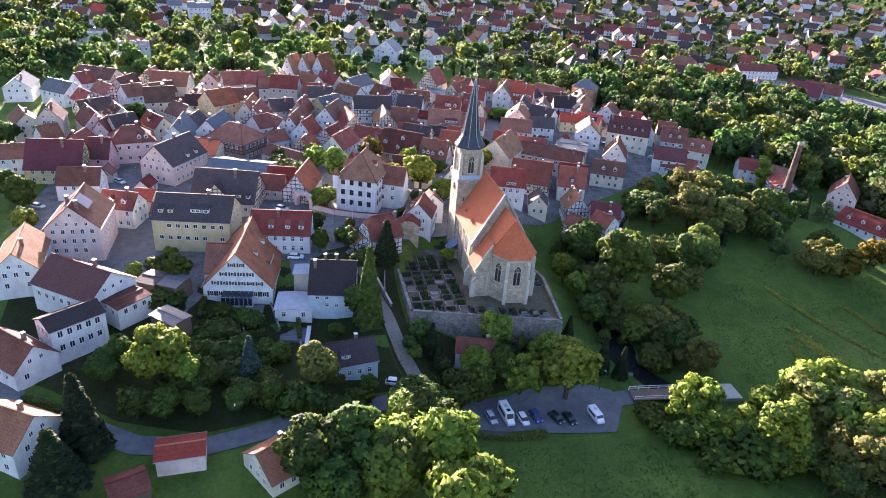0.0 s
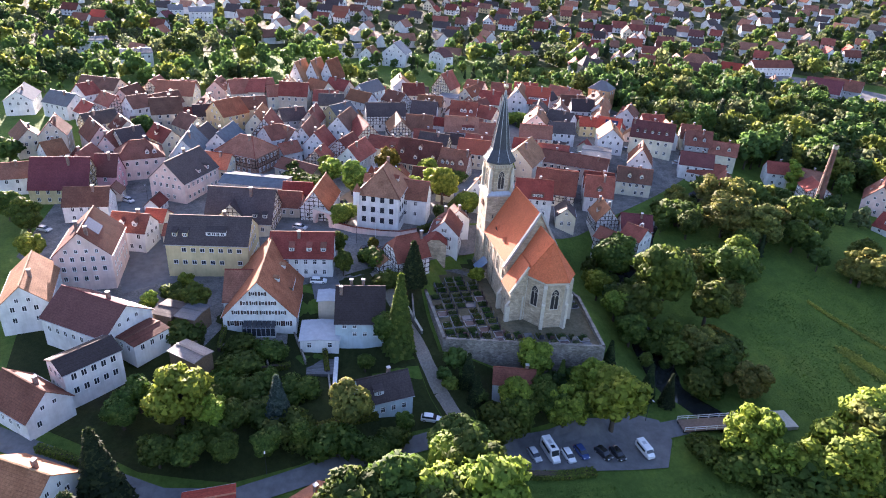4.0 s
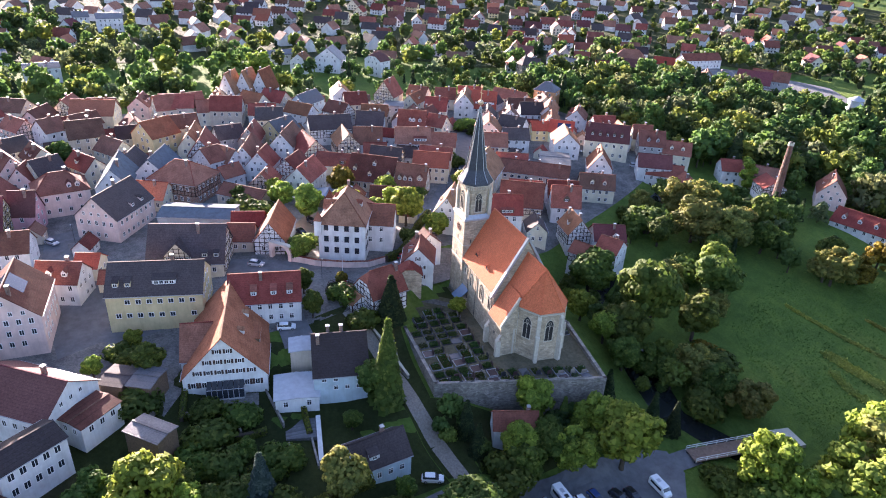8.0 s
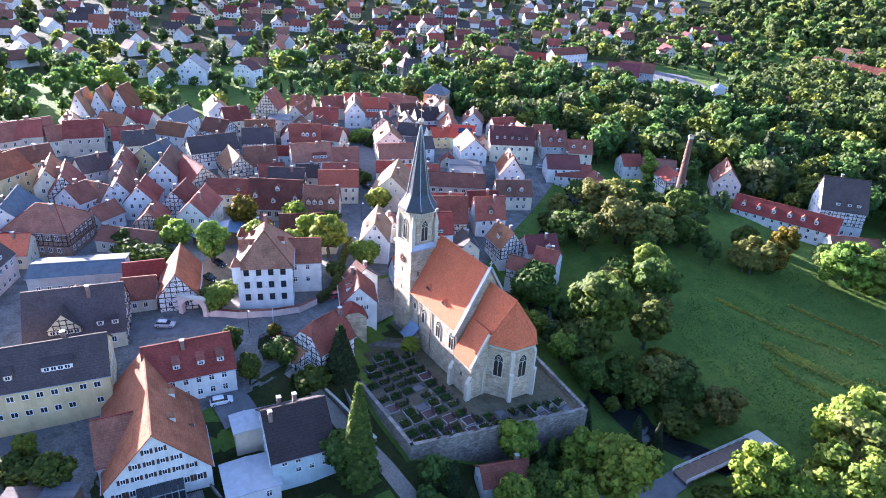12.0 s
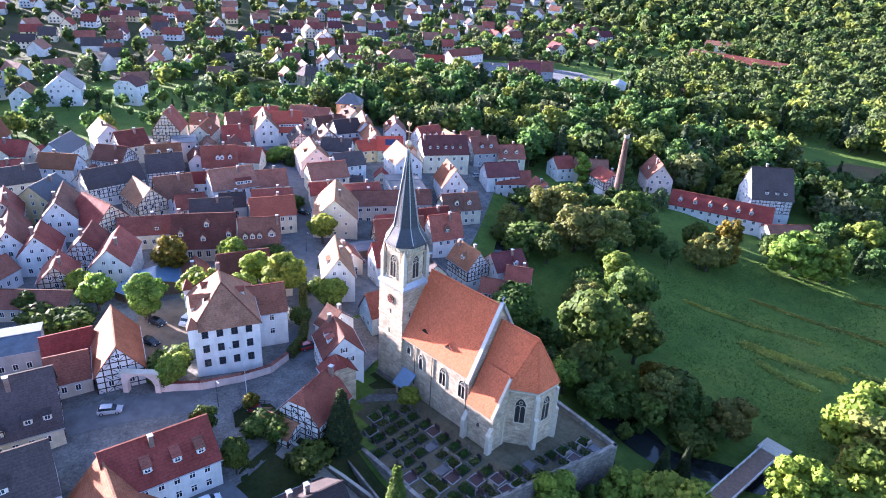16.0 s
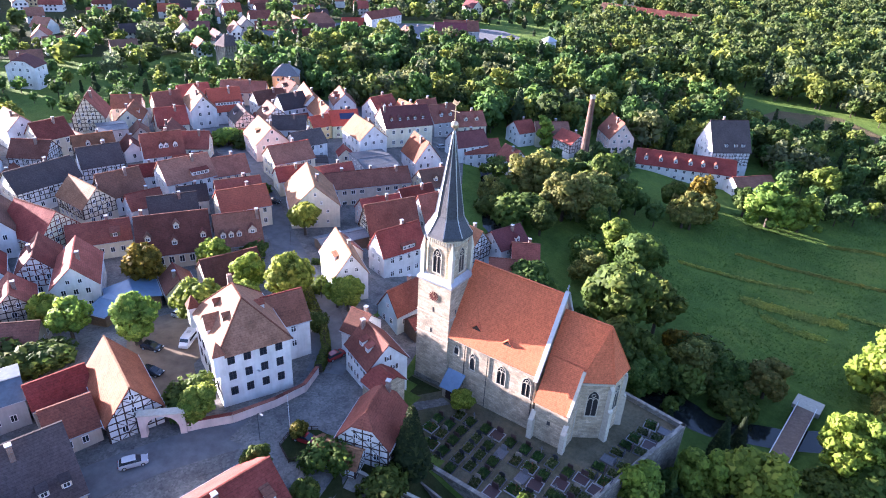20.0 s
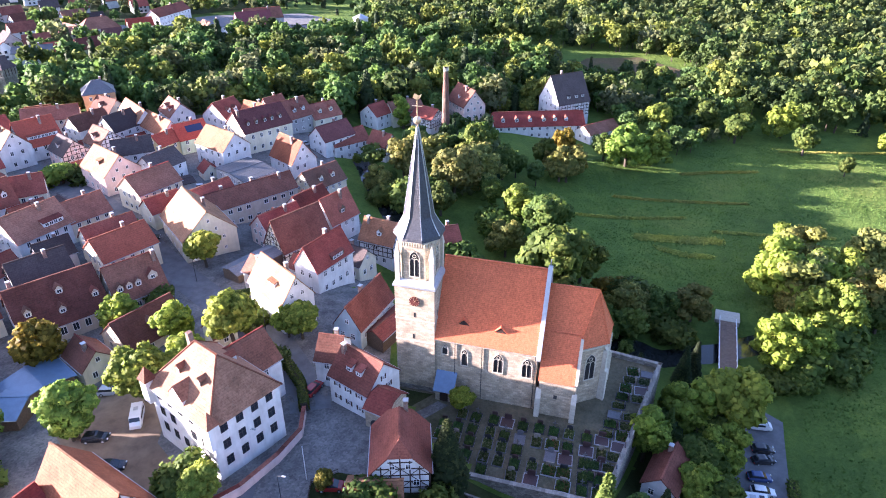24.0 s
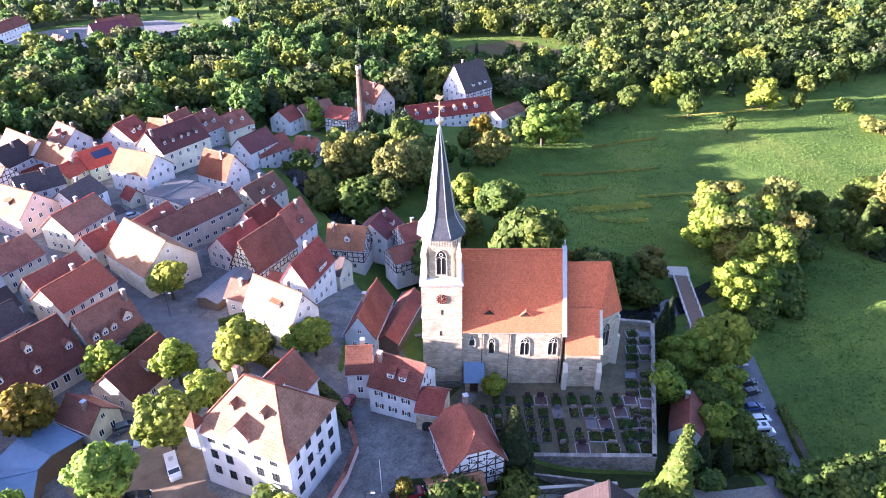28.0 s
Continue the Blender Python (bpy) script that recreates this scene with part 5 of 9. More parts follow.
def build_gate(x, y, az, w, h, label):
    g = Geo()
    pts_o, pts_i = [], []
    hw = w * 0.36
    n = 10
    outer = [(-w / 2, -1.0), (-w / 2, h), (w / 2, h), (w / 2, -1.0)]
    arch = [(-hw, -1.0)] + [(-hw * math.cos(math.pi * i / n), h * 0.35 + hw * math.sin(math.pi * i / n)) for i in range(n + 1)] + [(hw, -1.0)]
    for yy in (-0.6, 0.6):
        for i in range(len(arch) - 1):
            (a0, b0), (a1, b1) = arch[i], arch[i + 1]
            k0, k1 = i / (len(arch) - 1), (i + 1) / (len(arch) - 1)
            def rim(k):
                if k < 0.25:
                    return (-w / 2, -1 + (h + 1) * k / 0.25)
                if k < 0.75:
                    return (-w / 2 + w * (k - 0.25) / 0.5, h)
                return (w / 2, h - (h + 1) * (k - 0.75) / 0.25)
            r0, r1 = rim(k0), rim(k1)
            g.poly([(r0[0], yy, r0[1]), (r1[0], yy, r1[1]), (a1, yy, b1), (a0, yy, b0)])
    for i in range(len(arch) - 1):
        (a0, b0), (a1, b1) = arch[i], arch[i + 1]
        g.poly([(a0, -0.6, b0), (a1, -0.6, b1), (a1, 0.6, b1), (a0, 0.6, b0)])
    for (a0, b0), (a1, b1) in zip(outer, outer[1:]):
        g.poly([(a0, -0.6, b0), (a1, -0.6, b1), (a1, 0.6, b1), (a0, 0.6, b0)])
    t = thing("gate_arch", pose(x, y, ground_z(x, y), 0, 0, az), label, "gate")
    part("arch", g, WALLS["pink"], t)
    part("coping", Geo().box(-w / 2 - 0.15, -0.75, h, w / 2 + 0.15, 0.75, h + 0.2), PALE_STONE, t)


build_gate(-27.0, -41.2, 45, 7.0, 4.4, "plastered round-arched courtyard gate")
house(0.2, -21.6, 108, 9.4, 8.6, 4.6, 5.0, "white", "red", z=2.6, kind="half", label="half-timbered sexton's house with a red half-hipped roof", tf="0123", chim=(0.8,), dorm=((0, 0.1, 0.4, "sky"), (2, -0.2, 0.4, "sky")), base=5)
house(-1.6, -28.0, 18, 7.8, 5.0, 2.8, 1.6, "white", "ochre", z=2.0, label="small half-timbered lean-to with orange roof", tf="01", chim=(), base=5, rows=1)
house(5.6, -57.2, -9, 24.5, 16.6, 4.0, 9.2, "white", "ochre", z=-2.0, label="great white gabled house with four rows of shuttered windows", shutters=True, gap=2.1, chim=(), dorm=((2, 0.1, 0.2, "shed", "wood", 6.0), (2, 0.4, 0.55, "shed"), (2, -0.2, 0.5, "shed"), (0, 0.0, 0.3, "shed")), base=5)
house(6.6, -63.4, 81, 6.2, 11, 5.5, 5.5, "white", "red", z=-2.5, label="red-roofed cross wing of the gabled house", chim=(), base=4)
house(22.6, -45.6, -8, 8.0, 8.6, 3.0, 0.25, "white", "pale", z=-3.0, label="low flat-roofed white garage building below the court", chim=(), rows=1, base=4)
house(13.4, -42.8, -8, 5.0, 5.0, 2.6, 0.2, "beige", "pale", z=1.0, label="small flat-roofed garage at the upper court", chim=(), rows=0, base=4)
sheet("upper_court", [(-2, -40.5), (10.6, -39), (11, -46.2), (-1, -47)], ASPHALT, "dark asphalt court between the houses", 0.3, 2.0)
structure("house_terrace", Geo().prism([(17.6, -67.4), (22.2, -67.4), (25.4, -53.6), (19.4, -53.0)], -6.5, -2.35), SETTS, "paved terrace before the great gabled house")
structure("terrace_parapet", Geo().beam((22.2, -67.4, -2.1), (25.4, -53.6, -2.1), 0.35, 0.9), GRASS_WALL, "low rubble parapet of the house terrace")
structure("garden_patio", Geo().prism([(27.4, -49.0), (33.2, -49.6), (34.2, -43.8), (28.8, -43.0)], -8, ground_z(30, -46) + 0.35), COBBLE, "small paved patio in the garden")
structure("pale_garden_wall", Geo().beam((28.8, -42.6, ground_z(29, -43) + 0.3), (40.5, -44.2, ground_z(40, -44) + 0.3), 0.9, 1.4), WALLS["white"], "pale rendered garden wall")


def conservatory(m):
    """A glazed bay of slim posts and panes under a shallow glass roof."""
    t = thing("conservatory", m, "glazed conservatory with slim pale posts on a terrace", "conservatory")
    L, D, H = 7.4, 2.2, 2.5
    part("plinth", Geo().box(0, -L / 2, -0.6, D, L / 2, 0.35), WALLS["white"], t)
    n = 7
    for i in range(n + 1):
        u = -L / 2 + L * i / n
        part("post", Geo().box(D - 0.1, u - 0.06, 0.35, D, u + 0.06, H), LEAD, t)
    for i in range(n):
        u = -L / 2 + L * (i + 0.5) / n
        part("pane", Geo().box(D - 0.07, u - L / n / 2 + 0.06, 0.4, D - 0.04, u + L / n / 2 - 0.06, H), PANE, t)
        part("roof_pane", Geo().slab([(D + 0.15, u - L / n / 2 + 0.05, H + 0.05), (D + 0.15, u + L / n / 2 - 0.05, H + 0.05), (0, u + L / n / 2 - 0.05, H + 0.75), (0, u - L / n / 2 + 0.05, H + 0.75)], 0.05), PANE, t)
    part("rail", Geo().box(D - 0.12, -L / 2, H, D + 0.05, L / 2, H + 0.12), LEAD, t)


conservatory(pose(17.75, -59.1, -2.35, 0, 0, -9))
house(41.0, -4.5, 72, 9, 5.6, 3.0, 2.4, "white", "red", z=-7.5, label="low shed with a red roof below the churchyard wall", base=4, chim=(0.6,), rows=1)


# ---- footbridge ----
def build_bridge():
    t = thing("footbridge", pose(0, 0, 0), "timber footbridge with white rails over the stream", "bridge")
    a, b = Vector((55.2, 30.5, -11.4)), Vector((57.3, 53.0, -11.2))
    d = (b - a).normalized()
    s = Vector((d.y, -d.x, 0)).normalized()
    part("girder", Geo().beam(a - s * 1.4 - Vector((0, 0, 0.35)), b - s * 1.4 - Vector((0, 0, 0.35)), 0.3, 0.5), METAL_DARK, t)
    part("girder", Geo().beam(a + s * 1.4 - Vector((0, 0, 0.35)), b + s * 1.4 - Vector((0, 0, 0.35)), 0.3, 0.5), METAL_DARK, t)
    deck = plain("deck_boards", (0.22, 0.15, 0.11), 0.8, 0, 0.35, 2.0)
    n = int((b - a).length / 0.3)
    pl = Geo().box(-0.135, -1.9, -0.05, 0.135, 1.9, 0.05).mesh("plank", deck)
    ang = math.degrees(math.atan2(d.y, d.x))
    for i in range(n):
        p = a + (b - a) * ((i + 0.5) / n)
        part("plank", pl, None, t, local=pose(p.x, p.y, p.z, 0, 0, ang))
    post = Geo().box(-0.06, -0.06, 0, 0.06, 0.06, 1.1).mesh("post", WHITE_PAINT)
    for sd in (-1, 1):
        for i in range(10):
            p = a + (b - a) * (i / 9) + s * sd * 1.85
            part("post", post, None, t, local=pose(p.x, p.y, p.z, 0, 0, ang))
        for h in (0.55, 1.08):
            up = Vector((0, 0, h)) + s * sd * 1.85
            part("rail", Geo().beam(a + up, b + up, 0.09, 0.1), WHITE_PAINT, t)
    structure("bridge_landing", Geo().prism([(54.5, 53), (60, 52.6), (60.5, 57), (55, 57.4)], -13, -11.1), PALE_STONE, "pale concrete landing of the footbridge")


build_bridge()

# ---- brick chimney and water tower ----
ch = thing("factory_chimney", pose(-35.7, 140.5, ground_z(-35.7, 140.5)), "tall tapering red brick factory chimney", "chimney")
H = 20.8 - ground_z(-35.7, 140.5)
g = Geo().tube((0, 0, -1), (0, 0, H), 1.75, 0.85, 14)
part("shaft", g, masonry("sooty_brick", (0.25, 0.085, 0.055), (0.16, 0.12, 0.10), 0.26, 0.08, 0.3), ch)
part("crown_ring", Geo().tube((0, 0, H - 1.2), (0, 0, H), 1.0, 1.0, 14), PALE_STONE, ch)
wt = thing("water_tower", pose(-126, 287, ground_z(-126, 287)), "round white water tower with a shallow cone roof", "tower")
part("tank", Geo().tube((0, 0, -1), (0, 0, 11), 4.4, 4.4, 20), WALLS["white"], wt)
part("tank_roof", Geo().tube((0, 0, 11), (0, 0, 13.2), 4.8, 0.4, 20), LEAD, wt)


# ---- vehicles ----
CAR_PAINT = {"white": paint("white_car_paint", (0.75, 0.76, 0.78)), "black": paint("black_car_paint", (0.02, 0.02, 0.024)), "blue": paint("blue_car_paint", (0.04, 0.07, 0.2)),
             "red": paint("red_car_paint", (0.28, 0.03, 0.03)), "silver": paint("silver_car_paint", (0.42, 0.44, 0.47)), "grey": paint("grey_car_paint", (0.12, 0.13, 0.14))}
TYRE = plain("rubber", (0.02, 0.02, 0.02), 0.9)
LAMP_W, LAMP_R = glass("headlamp", (0.7, 0.72, 0.75)), glass("tail_lamp", (0.35, 0.02, 0.02))
CARS = {}


def loft(secs):
    """A closed body through sections of (x, half width, z low, z high)."""
    g = Geo()
    for x, w, z0, z1 in secs:
        g.v += [(x, -w, z0), (x, -w, z0 + (z1 - z0) * 0.6), (x, -w * 0.9, z1), (x, w * 0.9, z1), (x, w, z0 + (z1 - z0) * 0.6), (x, w, z0)]
    m = len(secs)
    for i in range(m - 1):
        for k in range(6):
            a, b = i * 6 + k, i * 6 + (k + 1) % 6
            g.f.append((a, b, b + 6, a + 6))
    g.f += [tuple(range(5, -1, -1)), tuple(range((m - 1) * 6, m * 6))]
    return g


def vehicle(x, y, az, colour="white", kind="car", z=None):
    z = ground_z(x, y) + 0.25 if z is None else z
    key = (colour, kind)
    words = {"car": "parked hatchback car", "van": "parked van", "camper": "parked motorhome with roof hatches"}[kind]
    if key in CARS:
        return copy_thing(CARS[key], pose(x, y, z, 0, 0, az))
    t = thing({"car": "car", "van": "van", "camper": "motorhome"}[kind], pose(x, y, z, 0, 0, az), f"{colour} {words} with dark windows", "car" if kind == "car" else kind, "parked vehicles")
    P = CAR_PAINT[colour]
    if kind == "car":
        part("body", loft([(-2.1, 0.72, 0.35, 0.72), (-1.95, 0.84, 0.25, 0.9), (-1.0, 0.88, 0.22, 0.95), (0.9, 0.88, 0.22, 0.92), (1.7, 0.84, 0.22, 0.8), (2.1, 0.7, 0.3, 0.62)]), P, t)
        part("cabin_glass", loft([(-1.9, 0.72, 0.88, 0.95), (-1.35, 0.74, 0.88, 1.38), (0.25, 0.74, 0.88, 1.38), (1.15, 0.74, 0.85, 0.93)]), PANE, t)
        part("roof", loft([(-1.5, 0.6, 1.36, 1.4), (-1.2, 0.66, 1.36, 1.46), (0.1, 0.66, 1.36, 1.45), (0.45, 0.6, 1.3, 1.37)]), P, t)
        ax, r, hl = 1.3, 0.31, 2.05
    else:
        k = 1.0 if kind == "van" else 1.25
        hh = 1.95 if kind == "van" else 2.7
        part("body", loft([(-2.5 * k, 0.92, 0.35, hh - 0.1), (-2.4 * k, 0.96 * k ** 0.4, 0.3, hh), (1.2 * k, 0.96 * k ** 0.4, 0.3, hh), (1.75 * k, 0.92, 0.3, 1.25), (2.4 * k, 0.85, 0.35, 0.95)]), P, t)
        part("windscreen", Geo().slab([(1.3 * k, -0.8, hh - 0.12), (1.72 * k, -0.8, 1.3), (1.72 * k, 0.8, 1.3), (1.3 * k, 0.8, hh - 0.12)][::-1], -0.05), PANE, t)
        for s in (-1, 1):
            part("side_window", Geo().box(-1.9 * k, s * 0.97 * k ** 0.4 - 0.03, hh * 0.58, 1.0 * k, s * 0.97 * k ** 0.4 + 0.03, hh * 0.82), PANE, t)
        part("roof_hatch", Geo().box(-1.2 * k, -0.35, hh - 0.02, -0.4 * k, 0.35, hh + 0.1), LEAD, t)
        if kind == "camper":
            part("roof_hatch", Geo().box(0.1, -0.4, hh - 0.02, 0.9, 0.4, hh + 0.12), PANE, t)
        ax, r, hl = 1.55 * k, 0.34, 2.35 * k
    for sx in (-1, 1):
        for sy in (-1, 1):
            w = part("wheel", Geo().tube((sx * ax, sy * 0.7, r), (sx * ax, sy * 0.92, r), r, r, 14), TYRE, t)
            part("rim", Geo().tube((sx * ax, sy * 0.9, r), (sx * ax, sy * 0.94, r), r * 0.6, r * 0.6, 10), LEAD, w)
            part("headlight" if sx > 0 else "tail_light", Geo().box(sx * hl - 0.09, sy * 0.6 - 0.14, 0.6, sx * hl + 0.02 * sx + 0.05, sy * 0.6 + 0.14, 0.74), LAMP_W if sx > 0 else LAMP_R, t)
    CARS[key] = t
    return t


for x, y, a, c, k in ((57.0, -4.6, 8, "silver", "car"), (57.0, -1.0, 5, "white", "camper"), (58.5, 2.4, 5, "white", "car"), (58.3, 5.4, 8, "blue", "car"), (59.5, 9.8, 20, "black", "car"), (59.9, 12.9, 10, "black", "car"),
                      (60.0, 19.3, 5, "white", "van"), (-45.2, -23.6, -60, "white", "van"), (-42.4, -33.3, 20, "black", "car"), (-48.8, -29.0, 20, "black", "car"), (-83.5, 32.6, 30, "black", "car"), (-20.1, -9.1, 80, "red", "car"),
                      (-8.3, -28.6, 15, "red", "car"), (-48.1, 22.1, 60, "red", "car"), (-47.0, 25.2, 60, "red", "car"), (-64.6, -9.2, -30, "grey", "car"), (-57.8, -12.9, 30, "grey", "car"), (-55.4, -17.9, 20, "silver", "car"),
                      (-58.6, -99.8, 45, "silver", "car"), (-39.6, -118.9, 60, "silver", "car"), (16.5, -73.5, 60, "silver", "car"), (4.6, -44.8, 80, "white", "car"), (-98, 57, 50, "white", "car"), (-88, 62, 40, "silver", "car"),
                      (-90, 90, 40, "grey", "car"), (48.5, -25.0, 70, "white", "car"), (-25.0, -48.0, 60, "silver", "car"), (-117, 2, 20, "black", "car"), (-76, 106, 60, "silver", "car")):
    vehicle(x, y, a, c, k)


# ---- houses far off ----
def far_house(x, y, az, L, W, wall, roof):
    h = thing("house", pose(x, y, ground_z(x, y), 0, 0, az), f"{wall} plastered suburban house with a {'dark' if roof in ('dark', 'plum') else 'red-brown'} pitched roof", "house", "houses of the suburb")
    e, r = 5.0, W * 0.48
    a, b = L / 2, W / 2
    g = Geo()
    g.poly([(-a, -b, -3), (a, -b, -3), (a, -b, e), (-a, -b, e)]).poly([(a, b, -3), (-a, b, -3), (-a, b, e), (a, b, e)])
    for s in (-1, 1):
        g.poly([(s * a, -b, -3), (s * a, b, -3), (s * a, b, e), (s * a, 0, e + r), (s * a, -b, e)])
    part("wall", g, WALLS[wall], h)
    rg = Geo()
    for s in (-1, 1):
        q = [(-a - 0.4, s * (b + 0.5), e - 0.4), (a + 0.4, s * (b + 0.5), e - 0.4), (a + 0.4, 0, e + r + 0.12), (-a - 0.4, 0, e + r + 0.12)]
        rg.slab(q if s < 0 else q[::-1], 0.2)
    part("roof", rg, ROOFS[roof], h)
    glz = Geo()
    for side in range(4):
        m = face_matrix(L, W, side)
        for zz in (1.0, 3.4):
            for u in (-2.6, 0.0, 2.6):
                if abs(u) < (L if side % 2 == 0 else W) / 2 - 0.9:
                    glz.poly([m @ Vector(q) for q in ((u - 0.6, -0.04, zz), (u + 0.6, -0.04, zz), (u + 0.6, -0.04, zz + 1.3), (u - 0.6, -0.04, zz + 1.3))])
    tagged(part("glazing", glz, PANE, h), kind="stuff")

# ---- houses of the town ----
house(-113.7, 57.5, -24, 13.8, 11.0, 6, 5.0, "pink", "ochre", z=1.9, label="pale pink plastered house with weathered ochre tiled roof", dorm=((0, 0.1, 0.35, "shed", "wood", 1.8),))
house(-95.1, 50.0, 70, 12.9, 10.0, 6, 4.0, "cream", "red", z=2.0, label="cream plastered house with a plain red tiled roof")
house(-72.0, 36.6, -38, 17.2, 13.0, 6, 6.0, "cream", "ochre", z=0.3, label="large cream gabled house with a sunlit ochre roof", gap=3.2, win=(0.7, 0.8))
house(-68.9, 56.5, 56, 24.9, 7.6, 6.5, 3.5, "beige", "brown", z=-1.6, label="long beige two-storey house with white windows", chim=(-0.6, 0.1, 0.7), win=(1.3, 1.2), gap=2.6)
house(-77.1, 50.8, 66, 11.6, 7.0, 5.5, 3.5, "beige", "red", z=0.6, label="low plastered outbuilding with a red tiled roof")
house(-77.3, 69.4, 63, 11.0, 14.7, 6, 0.6, "grey", "grey", z=-0.0, label="flat-roofed grey annexe beside the long house", chim=())
house(-92.5, 82.3, -22, 13.7, 10.1, 6.5, 4.5, "white", "ochre", z=1.5, label="white cube-like gabled house with a sunlit roof", chim=(0.2,))
house(-89.5, 100.2, 58, 17.3, 13.0, 7.5, 5.5, "cream", "plum", z=1.2, label="long cream inn with a plum tiled roof and five dormers", chim=(-0.9, 0.0), dorm=tuple((s, u, 0.3, "gable", "wood", 1.1) for s in (0, 2) for u in (-0.7, -0.35, 0.0, 0.3, 0.65)), win=(1.0, 1.4))
house(-88.4, 121.7, 63, 10.8, 11.9, 6, 5.0, "grey", "brown", z=-0.6, label="grey plastered house with brown tiled roof", dorm=((0, -0.3, 0.3), (0, 0.4, 0.3)))
house(-80.7, 129.7, 53, 11.1, 11.2, 6, 4.0, "cream", "red", z=-2.5, label="cream house with two round-headed dormers in a red roof", dorm=((0, -0.4, 0.35), (0, 0.4, 0.35)))
house(-97.4, 112.0, -15, 9.0, 8.0, 6, 5.0, "white", "ochre", z=0.6, label="white house with sunlit orange tiled roof")
house(-96.0, 122.5, 66, 8.1, 8.5, 6, 5.0, "cream", "red", z=-0.3, label="cream house with red tiled roof behind the inn")
house(-109.1, 111.1, 75, 9.7, 12.1, 6, 5.0, "white", "red", z=0.7, label="white gabled house with dormers in its red roof", dorm=((0, -0.3, 0.3), (0, 0.3, 0.3)))
house(-110.1, 90.9, 55, 10.1, 10.0, 5, 4.0, "green", "bright", z=1.3, label="pale green house with solar panels on a bright red roof", pv=((0, 0.2, 0.35, 5.5, 2.6),))
house(-113.8, 82.0, 75, 7.7, 7.0, 5, 3.0, "yellow", "bright", z=1.4, label="small yellow house with bright red roof")
house(-115.6, 69.9, 43, 11.1, 9.0, 6.5, 3.5, "white", "dark", z=1.8, label="white house with a long dark tiled roof")
house(-102.1, 64.3, 74, 10.6, 9.0, 5.5, 3.5, "white", "dark", z=1.9, label="white house with dark roof and roof window", dorm=((0, 0.5, 0.4, "sky"),))
house(-134.8, 88.4, 76, 10.6, 9.0, 6.5, 4.5, "white", "dark", z=1.1, label="white house with dark slate-grey roof and sunlit gable")
house(-161.0, 111.0, 43, 10.8, 9.6, 11.0, 3.6, "orange", "grey", z=0.1, label="tall square orange house with a grey hipped roof", kind="hip", rows=3, dorm=((0, 0.0, 0.3, "sky"), (1, 0.0, 0.3, "sky")))
house(-167.6, 93.8, 38, 18.0, 9.0, 5.5, 3.5, "cream", "red", z=0.6, label="long low house with a red roof")
house(-135.5, 98.5, -34, 18.3, 8.0, 6.5, 4.5, "white", "ochre", z=0.9, label="white narrow house with sunlit roof slope")
house(-121.2, 91.5, -29, 16.8, 8.0, 6, 4.0, "white", "ochre", z=1.2, label="white narrow house with dormers in a sunlit roof")
house(-158.0, 64.9, -26, 16.5, 9.0, 7, 5.0, "white", "ochre", z=1.2, label="white house with sunlit orange roof slope")
house(-154.5, 73.3, 63, 11.8, 12.0, 5, 7.0, "white", "bright", z=1.1, label="white house with a band of windows in a bright red roof", dorm=((0, 0.1, 0.25, "shed", "white", 9.0),))
house(-170.0, 59.3, 73, 9.9, 7.8, 5.5, 4.5, "cream", "red", z=1.5, label="cream house with plain red roof")
house(-149.9, 47.2, 64, 10.0, 9.1, 6, 5.0, "cream", "red", z=1.4, label="cream house with broad red roof")
house(-126.9, 28.0, 65, 11.6, 7.5, 6, 6.0, "white", "red", z=1.5, label="white house with two pairs of dormers in a red roof", dorm=((0, -0.1, 0.3), (0, 0.15, 0.3), (0, 0.6, 0.3)))
house(-124.5, 38.6, 44, 8.1, 9.0, 6, 4.0, "cream", "red", z=1.7, label="cream house with red roof and a roof window", dorm=((0, 0.3, 0.4, "sky"),))
house(-107.4, 21.7, 75, 13.8, 11.0, 6, 5.0, "white", "red", z=1.3, label="white house with red roof and a roof terrace", dorm=((0, 0.4, 0.15, "shed", "white", 5.0), (0, -0.4, 0.5, "sky")))
house(-102.3, 32.7, 66, 10.2, 9.0, 5, 4.0, "cream", "red", z=1.8, label="cream house with fresh red roof")
house(-87.7, 24.4, 62, 11.9, 7.0, 6, 3.5, "cream", "brown", z=1.0, label="cream house with brown tiled roof")
house(-81.9, 20.7, 65, 12.8, 10.0, 6, 4.0, "cream", "bright", z=0.6, label="cream house with bright red roof and skylights", dorm=((0, -0.6, 0.35, "sky"), (0, 0.4, 0.5, "sky")))
house(-81.1, -0.9, 57, 16.4, 14.5, 4, 7.0, "beige", "brown", z=0.1, label="long brown-roofed barn with red-framed dormers", dorm=((0, -0.7, 0.35), (0, 0.0, 0.2), (0, 0.1, 0.6), (0, 0.8, 0.3)), chim=(-0.8,), win=(1.2, 1.8), timber=RED_TIMBER)
house(-70.5, 9.7, 58, 10.7, 9.1, 4, 6.5, "beige", "brown", z=0.3, label="brown-roofed barn with a row of dormers", dorm=((0, -0.7, 0.25), (0, -0.35, 0.25), (0, 0.0, 0.25), (0, 0.6, 0.3, "gable", "beige", 2.0)), chim=(0.9,))
house(-59.8, -1.5, 69, 12.7, 10.0, 3, 4.5, "beige", "brown", z=0.4, label="low brown-roofed barn beside the courtyard", dorm=((0, 0.0, 0.35),), chim=(), gap=4)
house(-35.1, 9.7, -32, 12.4, 7.3, 7, 5.0, "white", "ochre", z=3.3, label="white house with a sunlit pale tiled roof", dorm=((0, 0.2, 0.3, "shed", "white", 2.4),))
